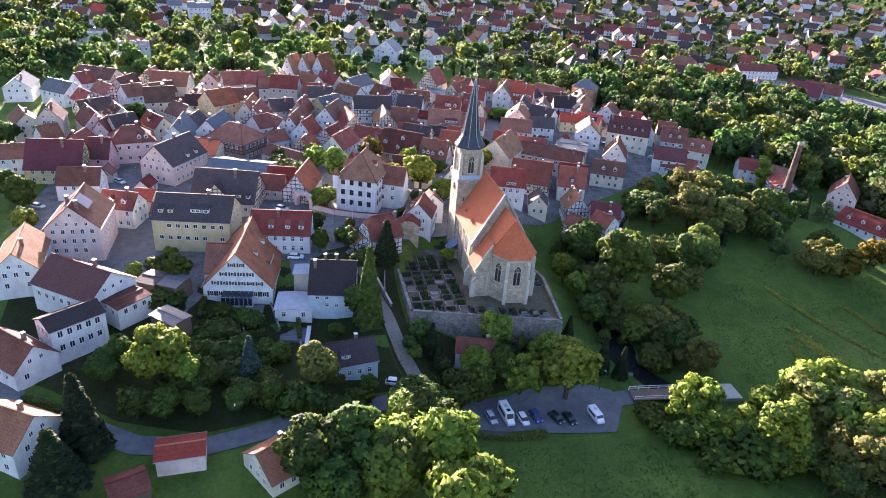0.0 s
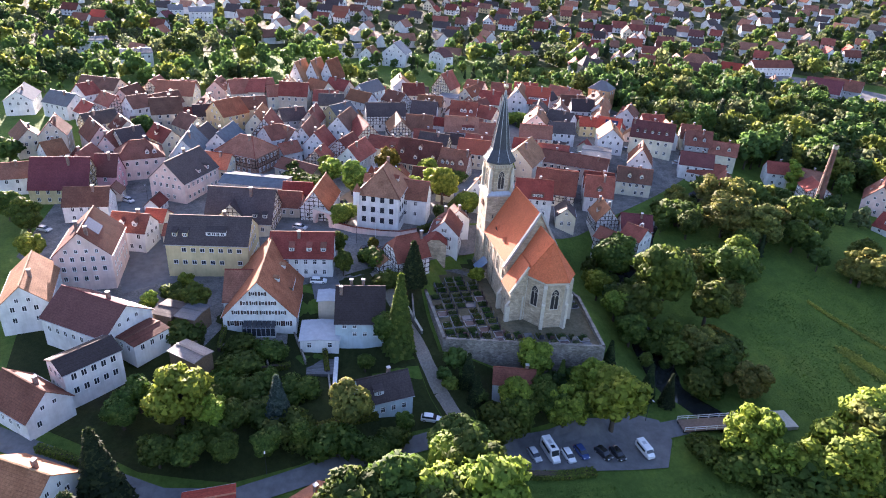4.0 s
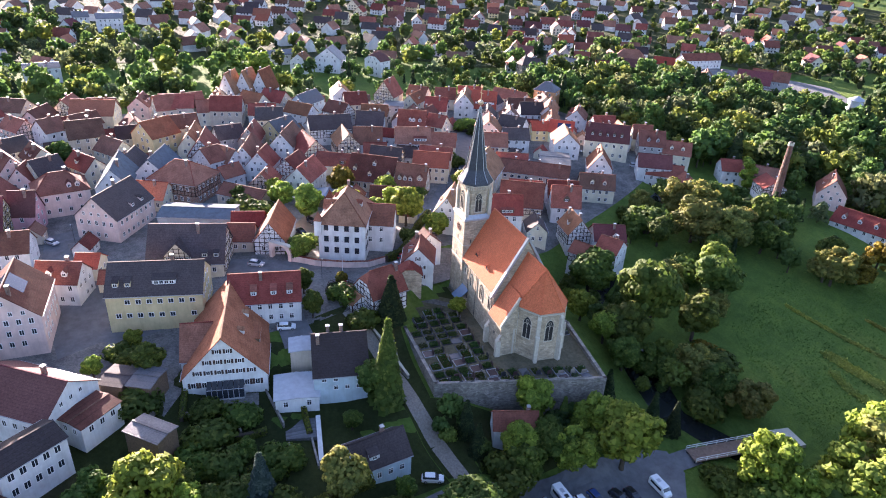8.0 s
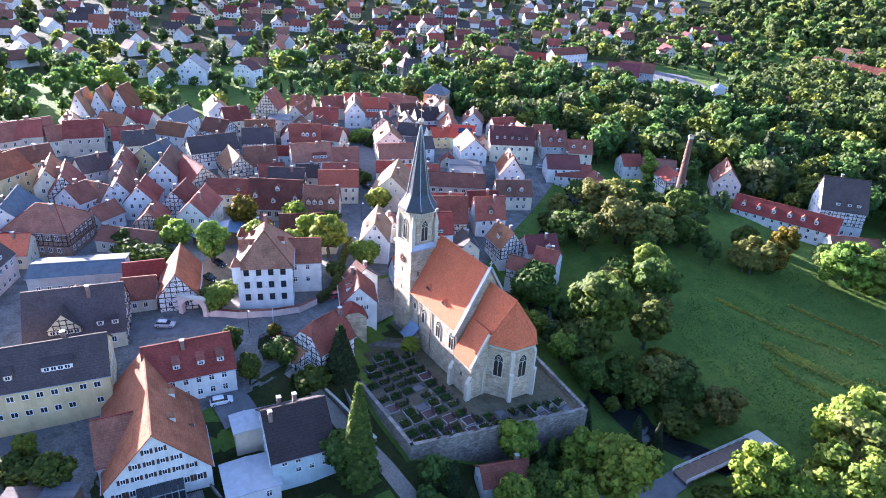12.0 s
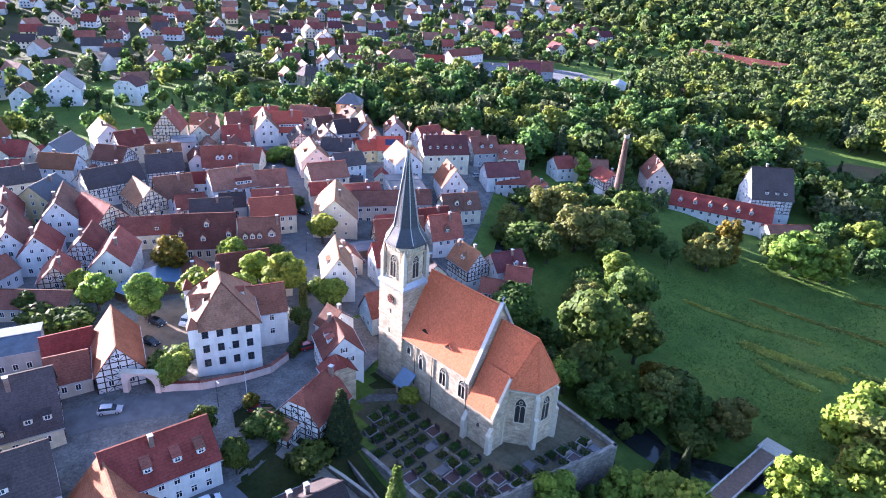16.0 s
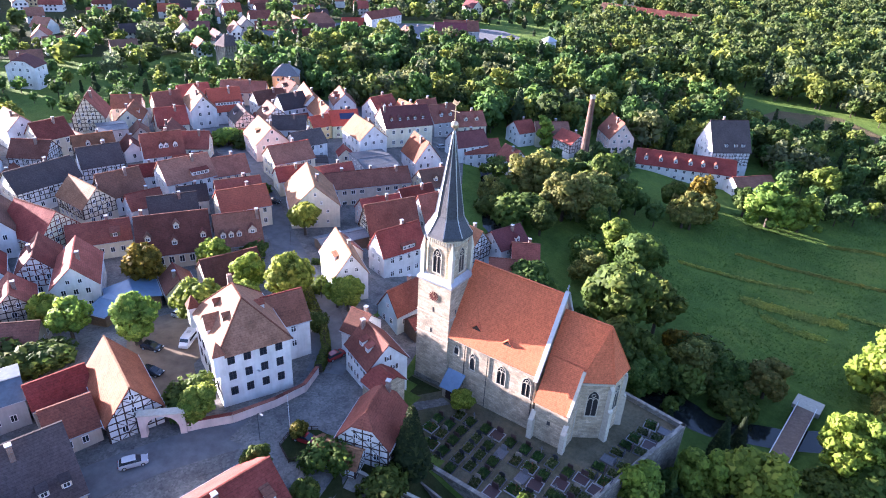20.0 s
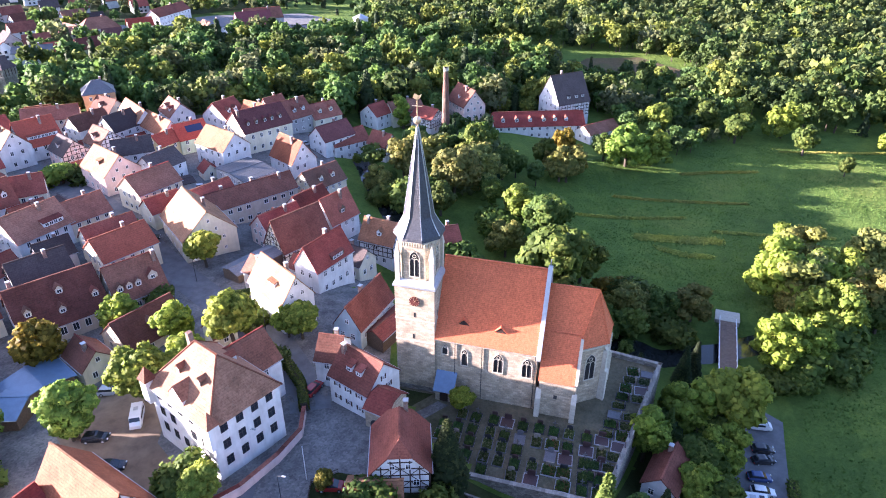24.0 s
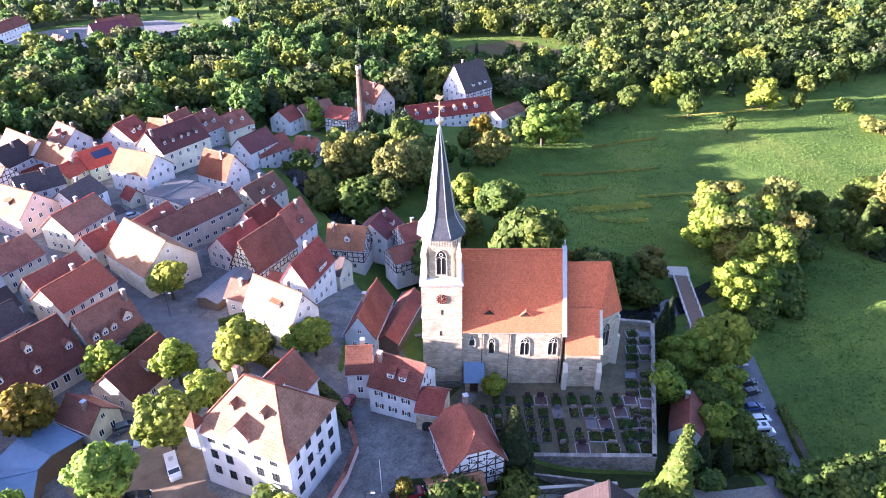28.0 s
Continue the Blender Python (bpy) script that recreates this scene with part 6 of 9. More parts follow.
house(-33.4, 26.3, 72, 11.6, 6.7, 7, 5.0, "white", "red", z=0.9, label="white house with red roof and glazed roof terrace", dorm=((0, 0.2, 0.05, "shed", "wood", 4.0),))
house(-46.7, 39.8, 63, 14.0, 7.9, 5, 7.0, "cream", "brown", z=-1.3, label="half-timbered barn with a great brown roof", tf="0123", chim=(), gap=4)
house(-43.1, 54.4, 68, 9.6, 8.0, 6, 6.0, "white", "red", z=-2.7, label="white house with a steep red roof and gabled dormer", dorm=((0, 0.0, 0.25, "gable", "wood", 2.0),))
house(-28.2, 49.6, -9, 9.5, 7.5, 6.5, 4.5, "white", "ochre", z=-5.0, label="half-timbered house with a sunlit golden roof", tf="01", dorm=((0, 0.1, 0.3),), chim=(-0.7, 0.3))
house(-18.7, 12.6, 80, 12.9, 6.0, 4.5, 4.5, "blue", "brown", z=1.3, label="pale blue house with a patched brown roof beside the tower", chim=(0.0,))
house(-69.9, 84.7, -29, 11.7, 9.0, 7, 6.0, "white", "ochre", z=-1.8, label="white guesthouse with balconies and a sunlit roof", gap=2.6)
house(-66.8, 107.7, 61, 12.5, 9.0, 6, 4.0, "white", "plum", z=-1.7, label="white house with plum tiled roof")
house(-63.2, 110.6, 52, 13.4, 9.1, 5.5, 3.5, "white", "red", z=-3.7, label="white house with red roof beside the stream")
house(-64.6, 144.3, 64, 8.0, 9.3, 5.5, 3.5, "white", "red", z=-4.8, label="white gabled house with red roof among trees")
house(-49.7, 110.3, -20, 8.0, 7.0, 5.5, 3.5, "white", "brown", z=-3.2, label="half-timbered house at the stream", tf="0123")
house(-4.2, 161.2, 20, 35.2, 11.0, 5, 4.0, "white", "red", z=-8.2, label="long white mill building with a red roof and dormers", dorm=tuple((s, u, 0.3) for s in (0, 2) for u in (-0.8, -0.5, -0.2, 0.1, 0.35, 0.6)), chim=())
house(19.2, 164.3, 49, 15.6, 8.0, 4, 2.5, "white", "red", z=-9.0, label="low red-roofed shed at the mill", chim=())
house(4.0, 180.6, 42, 15.1, 14.0, 10, 10.0, "white", "dark", z=-9.0, label="tall white barn-like house with half-timbered lower storey", tf="0", rows=3, dorm=((0, -0.3, 0.15, "shed"), (0, 0.2, 0.15, "shed"), (0, 0.6, 0.15, "shed")), chim=(-0.2,))
house(-33.8, 165.9, -47, 13.3, 10.0, 6, 6.0, "pink", "red", z=-5.1, label="pink gabled house with a red roof near the chimney", dorm=((0, 0, 0.3),))
house(-39.4, 202.3, 43, 13.8, 10.0, 6, 4.0, "cream", "dark", z=-6.6, label="cream house with dark hipped roof among trees", kind="hip")
house(-44.0, 145.5, -21, 9.6, 9.0, 6, 3.0, "white", "red", z=-5.0, label="half-timbered workshop beside the brick chimney", tf="0123")
house(-55.5, 151.5, 42, 13.2, 9.0, 6, 3.0, "cream", "brown", z=-5.0, label="long cream house with brown roof at the stream")
house(-84.9, -63.7, 54, 17.0, 14.0, 7, 5.0, "brick", "red", z=1.0, label="red brick house with a broad hipped roof", kind="hip", tf="01")
house(-79.5, -73.5, 65, 10.6, 9.0, 4, 4.0, "cream", "bright", z=0.6, label="small house with a bright orange-red roof")
house(-65.7, -83.1, 149, 17.9, 13.0, 7, 6.0, "pink", "dark", z=0.1, label="pale pink house with a big dark roof", dorm=((0, 0.0, 0.1, "shed"), (0, 0.5, 0.1, "shed")))
house(-54.6, -60.4, 71, 20.4, 10.0, 5.8, 1.0, "grey", "metal", z=2.0, label="low hall with a grey sheet metal roof", chim=(), rows=1)
house(-31.9, -63.4, 76, 18.7, 14.0, 4, 7.5, "cream", "dark", z=2.6, label="broad dark-roofed house with a half-timbered cross gable", tf="1", dorm=((0, -0.2, 0.06, "gable", "cream", 6.4), (0, -0.2, 0.12, "gable", "white", 4.5), (0, 0.5, 0.15, "shed"), (0, 0.8, 0.15, "shed")))
house(-46.4, -47.4, 77, 8.9, 5.9, 4, 3.0, "beige", "red", z=2.6, label="low red-roofed outbuilding", chim=())
house(-38.4, -50.0, 74, 7.1, 8.0, 3.5, 3.5, "beige", "red", z=2.9, label="red-roofed shed at the lane", chim=())
house(-37.8, -41.2, -18, 15.5, 8.5, 4.2, 5.6, "white", "ochre", z=3.1, label="half-timbered barn with a steep sunlit roof", tf="013", chim=(), gap=3.5)
house(-13.5, -70.6, 79, 20.5, 13.0, 7, 5.0, "yellow", "dark", z=1.9, label="cream and yellow house with a long dark roof and skylights", dorm=((0, -0.8, 0.25, "shed"), (0, -0.55, 0.25, "shed"), (0, 0.2, 0.3, "shed", "white", 5.0)), win=(1.2, 1.2))
house(-4.5, -47.9, 81, 15.8, 11.4, 5.5, 4.5, "white", "red", z=2.3, label="white house with red roof and three roof windows", dorm=((0, -0.3, 0.25, "shed"), (0, 0.25, 0.25, "shed"), (0, 0.7, 0.25, "shed")), chim=(-0.1,))
house(18.9, -35.9, 81, 11.0, 14.6, 4.2, 5.4, "blue", "dark", z=-0.8, base=6, rows=2, label="pale blue house with a dark roof and small windows", chim=(-0.8, -0.4, 0.1), dorm=((0, -0.3, 0.3, "sky"),))
house(-13.3, -100.1, -1, 16.0, 13.0, 8, 6.0, "pink", "brown", z=0.7, label="tall pale pink house with chimneys and roof glazing", chim=(0.4, 0.8), pv=((2, 0.1, 0.5, 5.0, 4.0), (0, 0.1, 0.5, 5.0, 4.0)))
house(-65.6, -118.8, 85, 17.1, 13.0, 5, 8.0, "yellow", "plum", z=0.0, label="yellow house with a half-timbered gable and a great plum roof", tf="1")
house(-70.8, -106.8, 80, 6.9, 8.0, 6, 6.0, "rose", "plum", z=0.0, label="rose-coloured gabled house")
house(-84.2, -99.5, 103, 15.0, 12.0, 7.5, 4.5, "pink", "brown", z=0.2, label="pale pink house with a hipped brown roof and dormers", kind="hip", dorm=((0, 0.3, 0.2), (0, 0.6, 0.2)))
house(-86.4, -83.4, -5, 18.0, 10.0, 7, 6.0, "white", "metal", z=1.2, label="tall white gabled house with skylights in a pale sunlit roof")
house(-37.3, -87.9, 74, 5.7, 7.0, 3.5, 2.5, "cream", "bright", z=0.4, label="cottage with an orange-red roof at the street corner", chim=())
house(2.6, -109.9, 7, 17.2, 10.0, 5.5, 4.5, "white", "ochre", z=0.2, label="white gabled house with sunlit roof")
house(16.6, -93.0, 54, 17.9, 13.0, 4.5, 4.5, "white", "plum", z=0.9, label="white hall with a wide brown roof")
house(39.7, -100.6, 48, 12.3, 9.0, 4, 4.0, "white", "red", z=-1.8, label="white gabled house with red roof beside the lane")
house(63.0, -94.4, 59, 11.1, 10.0, 5, 4.0, "white", "ochre", z=-2.2, label="white house with a sunlit ochre roof")
house(67.0, -67.1, 93, 8.2, 5.5, 3.8, 0.8, "pink", "bright", z=-6.0, label="small garage with a bright red roof", chim=(), rows=0)
house(71.5, -50.2, 121, 8.3, 10.0, 3, 3.5, "cream", "bright", z=-6.0, label="low house with a bright red roof below the trees")
house(42.7, -34.4, 100, 10.8, 8.0, 4.5, 3.5, "blue", "dark", z=-6.7, label="small house with a dark roof beside the lane", dorm=((0, -0.3, 0.25, "shed", "white", 2.0), (0, 0.3, 0.4, "sky")))
house(73.9, -74.9, 111, 6.0, 6.0, 3, 1.5, "wood", "red", z=-5.9, label="low red-roofed shed", chim=(), rows=0)
house(-168.4, -64.2, 83, 14.1, 12.0, 7.5, 4.5, "beige", "red", z=1.9, label="long red-roofed house along the market square")
house(-165.1, -48.5, 93, 16.6, 11.0, 6, 4.0, "cream", "red", z=1.9, label="red-roofed house along the market square", dorm=((0, 0.4, 0.2, "shed"), (0, 0.7, 0.2, "shed")))
house(-118.5, -59.7, -11, 16.0, 8.0, 7, 5.0, "cream", "ochre", z=1.8, label="narrow gabled house at the market")
house(-111.5, -56.3, -11, 15.0, 9.0, 6, 6.0, "white", "brown", z=1.6, label="half-timbered gabled house at the market", tf="13")
house(-126.5, -46.8, 105, 10.3, 9.0, 6, 4.0, "grey", "dark", z=1.5, label="grey house with dark roof and roof glazing")
house(-121.5, -38.4, -17, 13.0, 8.0, 7, 5.0, "beige", "brown", z=1.1, label="narrow brown-roofed gabled house")
house(-116.0, -25.9, -25, 16.3, 9.0, 7, 5.0, "white", "brown", z=0.6, label="white gabled house with brown roof")
house(-106.6, -41.4, -17, 17.6, 8.0, 6, 5.0, "white", "brown", z=0.8, label="narrow white gabled house")
house(-96.4, -37.4, -25, 10.3, 9.0, 6, 5.0, "white", "red", z=0.5, label="white gabled house with red roof slope")
house(-80.5, -38.5, -25, 8.9, 8.0, 5, 4.0, "beige", "red", z=0.6, label="red-roofed gabled house with timbered front", tf="13")
house(-80.5, -25.1, -33, 14.0, 9.0, 6.5, 4.5, "white", "red", z=0.1, label="white gabled house with red roof")
house(-91.2, -27.8, -33, 11.3, 8.0, 6, 4.0, "white", "brown", z=0.2, label="half-timbered gabled house with checkered front", tf="0123", timber=RED_TIMBER)
house(-131.5, -6.5, 89, 17.2, 10.0, 6.5, 4.5, "white", "dark", z=1.0, label="half-timbered house with a dark roof", tf="0")
house(-133.0, 11.4, 70, 11.4, 10.0, 6.5, 4.5, "white", "dark", z=1.2, label="dark-roofed house with half-timbered upper floor", tf="0")
house(-72.1, -45.9, 48, 16.0, 8.0, 3.5, 2.5, "beige", "brown", z=1.3, label="low brown-roofed barn", chim=())
house(-161.2, 11.6, 87, 10.2, 10.0, 6.5, 4.5, "cream", "red", z=2.5, label="cream house with red roof")
house(-151.4, 1.9, 37, 11.0, 9.0, 6, 4.0, "white", "brown", z=2.0, label="half-timbered house", tf="0123")
house(-168.0, 29.6, -39, 12.0, 10.0, 8, 7.0, "cream", "red", z=2.4, label="tall half-timbered gable house", tf="13")
house(-175.5, 8.3, -5, 12.5, 9.0, 7, 4.0, "white", "ochre", z=2.9, label="white gabled house")
house(-167.5, -9.2, 136, 15.1, 9.0, 6, 4.0, "blue", "grey", z=2.8, label="house with a grey roof")
house(-145.3, -28.7, 82, 10.8, 9.0, 7, 4.0, "cream", "dark", z=1.5, label="cream house with dark roof")
house(-127.3, -26.7, 129, 11.7, 10.0, 8, 4.0, "yellow", "grey", z=0.9, label="ochre town house with stepped gable")
house(-99.8, -54.9, 124, 7.1, 10.0, 7, 4.0, "white", "brown", z=1.1, label="white house with brown roof")
house(-101.5, -49.0, 35, 9.0, 8.0, 6, 4.0, "white", "brown", z=0.9, label="white house with mansard roof")
house(-94.6, -71.4, -19, 15.6, 10.0, 7, 5.0, "white", "metal", z=1.2, label="white gabled house with skylights")
house(-123.8, -72.1, 128, 12.0, 12.0, 9, 5.0, "yellow", "ochre", z=2.0, label="town hall with a curved gable")
house(-10.6, -8.3, -22, 8.7, 8.0, 5.5, 4.0, "white", "brown", z=3.0, label="white gatehouse of the churchyard with dark shutters", shutters=True, win=(0.7, 1.0), gap=2.5, tf="3", dorm=((0, -0.2, 0.35, "shed"), (0, 0.3, 0.35, "shed")), chim=(-0.8,))
house(-5.3, -12.6, -13, 4.2, 6.0, 4.6, 2.4, "stone", "red", z=2.6, label="stone gate arch building with a red hipped roof", kind="half", chim=(), rows=0)
house(-18.4, -3.5, 4, 4.2, 7.0, 5.5, 3.0, "white", "brown", z=2.6, label="small house joined to the gatehouse")
house(-108.3, -141.3, 26, 13.0, 9.0, 6, 4.0, "cream", "brown", z=1.1, label="cream gabled house with a brown roof")
house(-106.4, -131.1, 4, 10.2, 9.0, 8, 5.0, "beige", "brown", z=1.2, label="tall beige gabled house with a brown roof")
house(-106.2, -117.3, 26, 14.0, 9.0, 6, 5.0, "pink", "brown", z=1.6, label="pale pink gabled house with a brown roof")
house(-97.3, -111.2, -12, 7.2, 8.0, 5, 5.0, "pink", "brown", z=1.0, label="small pink gabled house with a brown roof")
house(-73.1, -135.4, 98, 9.5, 10.0, 5.5, 3.5, "white", "red", z=0.1, label="white house with a plain red roof")
house(-99.1, -105.1, 126, 9.1, 11.0, 6, 5.0, "cream", "dark", z=1.2, label="cream house with a broad dark roof")
house(-130.7, -96.3, 102, 11.7, 12.0, 8, 5.0, "beige", "brown", z=2.0, label="tall town house with a brown roof")
house(-142.6, -109.3, 126, 8.1, 10.0, 7, 4.0, "white", "brown", z=2.0, label="white town house with a brown roof")
house(-164.0, -95.6, 77, 16.7, 11.0, 7, 5.0, "cream", "bright", z=1.9, label="town house with a bright red roof")
house(-166.1, -133.7, 136, 7.6, 10.0, 7, 4.0, "white", "red", z=1.6, label="white town house with a red roof")
house(-164.6, -158.7, 4, 16.0, 11.0, 6, 4.0, "white", "metal", z=1.2, label="white modern house with a pale roof")
house(-154.1, -139.6, 53, 14.5, 10.0, 6, 4.0, "white", "grey", z=1.6, label="white modern house with a grey roof")
house(-93.8, -129.3, 127, 7.0, 9.0, 5, 4.0, "white", "ochre", z=0.6, label="white house with a sunlit ochre roof")
house(-177.3, -129.4, 66, 18.7, 11.0, 7, 4.0, "cream", "brown", z=1.6, label="long town house with a brown roof")
house(-168.5, -63.7, 103, 20.2, 11.0, 7, 5.0, "beige", "red", z=1.9, label="long town house with a red-brown roof")
house(-161.3, -44.3, 77, 13.0, 10.0, 7, 5.0, "beige", "red", z=1.9, label="town house with a red tiled roof")
house(-139.0, -64.1, 101, 13.5, 10.0, 7, 4.0, "beige", "brown", z=1.9, label="town house with a brown tiled roof")
house(-259.5, -128.2, 104, 16.2, 14.0, 7.5, 1.5, "white", "grey", z=0.9, label="large white building with rows of windows")
house(-304.9, -160.8, 107, 17.8, 14.0, 7, 1.0, "white", "metal", z=0.2, label="large white flat-roofed building on the slope")
house(-421.0, -124.9, 98, 10.6, 14.0, 9, 3.0, "white", "grey", z=1.2, label="white apartment building with a grey roof")
house(-414.8, -106.1, 98, 17.1, 14.0, 9, 3.0, "white", "grey", z=1.0, label="white apartment building with balconies and a grey roof")
house(-254.8, 20.0, -29, 11.5, 15.0, 8, 6.0, "white", "grey", z=2.6, label="white gabled guesthouse with rows of balconies")
house(-253.4, 3.3, -34, 9.4, 10.0, 7, 4.0, "white", "ochre", z=2.7, label="white gabled house with a sunlit roof")
house(-241.1, 44.3, -57, 8.4, 12.0, 9, 4.0, "white", "plum", z=2.5, label="white villa with a plum hipped roof", kind="half")
house(-192.3, -40.1, -28, 12.0, 8.5, 6, 9.0, "white", "ochre", z=2.7, label="steep-gabled white town house")
house(-194.6, -32.2, -29, 12.0, 8.5, 6, 9.0, "white", "ochre", z=2.9, label="steep-gabled white town house")
house(-194.6, -24.2, -33, 12.0, 8.5, 6, 9.0, "white", "ochre", z=3.0, label="steep-gabled white town house")
house(-191.4, 290.0, 41, 22.2, 15.0, 7, 5.0, "grey", "red", z=-3.4, label="large hall with a dark red roof by the railway")
house(-205.7, 260.7, 72, 16.4, 14.0, 6, 3.0, "white", "grey", z=-2.9, label="white modern hall with a grey roof")
house(-156.3, 283.5, 47, 33.0, 10.0, 4.5, 1.5, "grey", "dark", z=-3.8, label="long low railway building with a dark roof", chim=())
house(-261.5, 231.9, 52, 20.1, 12.0, 7, 5.0, "pink", "red", z=-2.0, label="pink house with a hipped red roof on the far bank", kind="hip")
house(-255.7, 287.3, 89, 31.7, 10.0, 6, 4.0, "white", "red", z=-2.7, label="white house with a red roof on the far bank")
house(-255.0, 177.7, 38, 17.6, 12.0, 6, 2.0, "white", "grey", z=-1.2, label="white low building with a grey roof")
house(-280.6, -8.5, 104, 23.2, 10.0, 6, 2.0, "white", "grey", z=2.2, label="pale house among the trees")
house(-165.0, 517.2, 8, 26.0, 10.0, 6, 3.0, "cream", "brown", z=0.6, label="long brown-roofed house at the edge of the wood")
house(-126.1, 524.7, 5, 26.0, 10.0, 6, 3.0, "cream", "brown", z=0.2, label="long brown-roofed house at the edge of the wood")
house(-248.4, 149.3, 54, 8.6, 9.0, 5, 4.0, "white", "dark", z=-0.6, label="half-timbered house with a dark roof under the trees", tf="01")
house(-21.4, 57.5, 70, 9.6, 9.0, 5.5, 3.5, "white", "plum", z=-4.5, label="white house with a plum tiled roof and a small dormer", dorm=((0, 0.3, 0.2),))
house(-12.9, 53.2, 32, 6.7, 8.0, 6, 3.0, "white", "red", z=-4.5, label="white half-timbered house with a red tiled roof by the church", tf="03")
house(-13.7, 45.4, 30, 8.5, 6.5, 5, 2.5, "white", "red", z=-4.5, label="white half-timbered annexe with a low red roof", tf="03", chim=())
house(-52.0, 27.5, 67, 13.2, 5.5, 2.9, 0.7, "wood", "grey", z=0.5, label="long low open shed with a grey sheet roof", chim=(), rows=0)
house(-12.7, 15.2, -106, 16.6, 4.5, 3.2, 1.4, "wood", "brown", z=0.4, label="low wooden lean-to shed with an old tiled roof", chim=(), rows=0)
house(-86.2, 42.4, 63, 8.9, 7.0, 4.5, 3.0, "cream", "red", z=1.7, label="narrow cream house with a red tiled roof")
house(-92.0, 60.1, 50, 4.6, 6.0, 2.9, 0.5, "grey", "dark", z=1.9, label="low garage with a flat dark roof", chim=(), rows=0)
house(-68.2, -20.6, -25, 7.5, 10.0, 3.6, 1.0, "wood", "blue", z=0.0, label="open carport with a blue corrugated sheet roof", chim=(), rows=0)
house(-68.0, -25.6, 18, 4.8, 9.0, 3.2, 0.8, "wood", "blue", z=0.2, label="long shed with a blue corrugated sheet roof", chim=(), rows=0)
house(-112.9, 5.0, 76, 11.0, 9.0, 5.5, 5.5, "white", "red", z=0.7, label="white half-timbered gabled house with a red roof", tf="13")
house(-115.2, -3.5, -1, 13.0, 9.0, 5.5, 4.5, "cream", "ochre", z=0.6, label="old half-timbered barn with a sunlit worn roof", tf="0123", chim=())
house(-108.1, -19.0, -170, 14.0, 12.0, 5, 6.0, "cream", "red", z=0.4, label="large half-timbered barn with a steep red roof", tf="0123", chim=(), timber=RED_TIMBER)
house(-154.0, 28.1, 67, 8.3, 9.0, 7.4, 0.4, "grey", "grey", z=1.8, label="flat-roofed grey building in the old town", chim=())
house(-95.5, -11.5, 61, 13.7, 9.0, 4.5, 3.5, "cream", "brown", z=0.1, label="long low coach house with a brown tiled roof", dorm=((0, 0.5, 0.2, "shed", "wood", 2.2),))
house(32.9, -92.0, 128, 11.2, 7.0, 6.4, 1.6, "white", "dark", z=-0.4, label="white two-storey wing with a dark shallow roof", chim=(), win=(1.1, 1.5), gap=1.9)
house(23.7, -83.0, 135, 8.4, 6.0, 3.0, 0.4, "white", "brown", z=1.2, label="low white terrace wing with a flat brown roof", chim=())
house(14.4, -78.7, 62, 5.0, 6.0, 2.6, 0.3, "wood", "dark", z=1.4, label="low wooden garden shed with a dark flat roof", chim=(), rows=0)
house(16.4, -73.5, 61, 4.8, 6.0, 2.6, 0.3, "wood", "grey", z=1.4, label="low garage with a flat grey roof", chim=(), rows=0)
house(31.2, -72.7, 47, 7.5, 4.6, 2.5, 0.3, "wood", "grey", z=0.9, label="small wooden garden hut with a pale roof", chim=(), rows=0)

# ---- smaller houses between them ----
house(-137.9, 38.0, 135, 12.9, 8.0, 5.9, 3.8, "beige", "brown", label="beige house with a brown tiled roof in the old town", dorm=((0, 0.2, 0.4, "sky"), (2, 0.1, 0.3)))
house(-174.8, -22.2, 223, 12.1, 8.6, 5.5, 4.1, "beige", "red", label="beige house with a red tiled roof in the old town", dorm=((0, -0.3, 0.3), (0, 0.4, 0.3)))
house(-137.1, 67.5, 155, 10.2, 8.4, 5.4, 3.9, "pink", "dark", label="half-timbered pink house with a dark tiled roof in the old town", tf="13", dorm=((0, 0.2, 0.4, "sky"), (2, 0.1, 0.3)))
house(-166.3, -116.1, 155, 12.4, 7.9, 5.7, 3.7, "pink", "brown", label="pink house with a brown tiled roof in the old town", dorm=((0, 0.2, 0.4, "sky"), (2, 0.1, 0.3)))
house(-136.7, -126.2, 216, 10.0, 8.2, 6.2, 3.9, "white", "red", label="half-timbered white house with a red tiled roof in the old town", tf="13")
house(-102.7, -93.9, 216, 12.0, 8.0, 5.8, 3.8, "cream", "red", label="cream house with a red tiled roof in the old town", dorm=((0, 0.2, 0.4, "sky"), (2, 0.1, 0.3)))
house(-164.2, 41.5, -43, 12.1, 7.8, 5.8, 3.7, "cream", "ochre", label="cream house with a weathered ochre roof in the old town", dorm=((0, 0.2, 0.4, "sky"), (2, 0.1, 0.3)))
house(-144.9, -81.1, 191, 10.2, 8.4, 5.8, 4.0, "cream", "brown", label="half-timbered cream house with a brown tiled roof in the old town", tf="13", dorm=((0, 0.2, 0.4, "sky"), (2, 0.1, 0.3)))
house(-148.9, 89.9, 73, 12.3, 8.6, 5.5, 4.0, "white", "brown", label="white house with a brown tiled roof in the old town")
house(-125.0, -120.5, 307, 12.9, 8.0, 5.5, 3.8, "cream", "dark", label="half-timbered cream house with a dark tiled roof in the old town", tf="13")
house(-91.8, 6.7, 60, 11.6, 7.8, 6.4, 3.7, "cream", "dark", label="half-timbered cream house with a dark tiled roof in the old town", tf="13", dorm=((0, 0.2, 0.4, "sky"), (2, 0.1, 0.3)))
house(-154.0, -14.3, 223, 12.5, 8.1, 5.7, 3.8, "white", "ochre", label="white house with a weathered ochre roof in the old town")
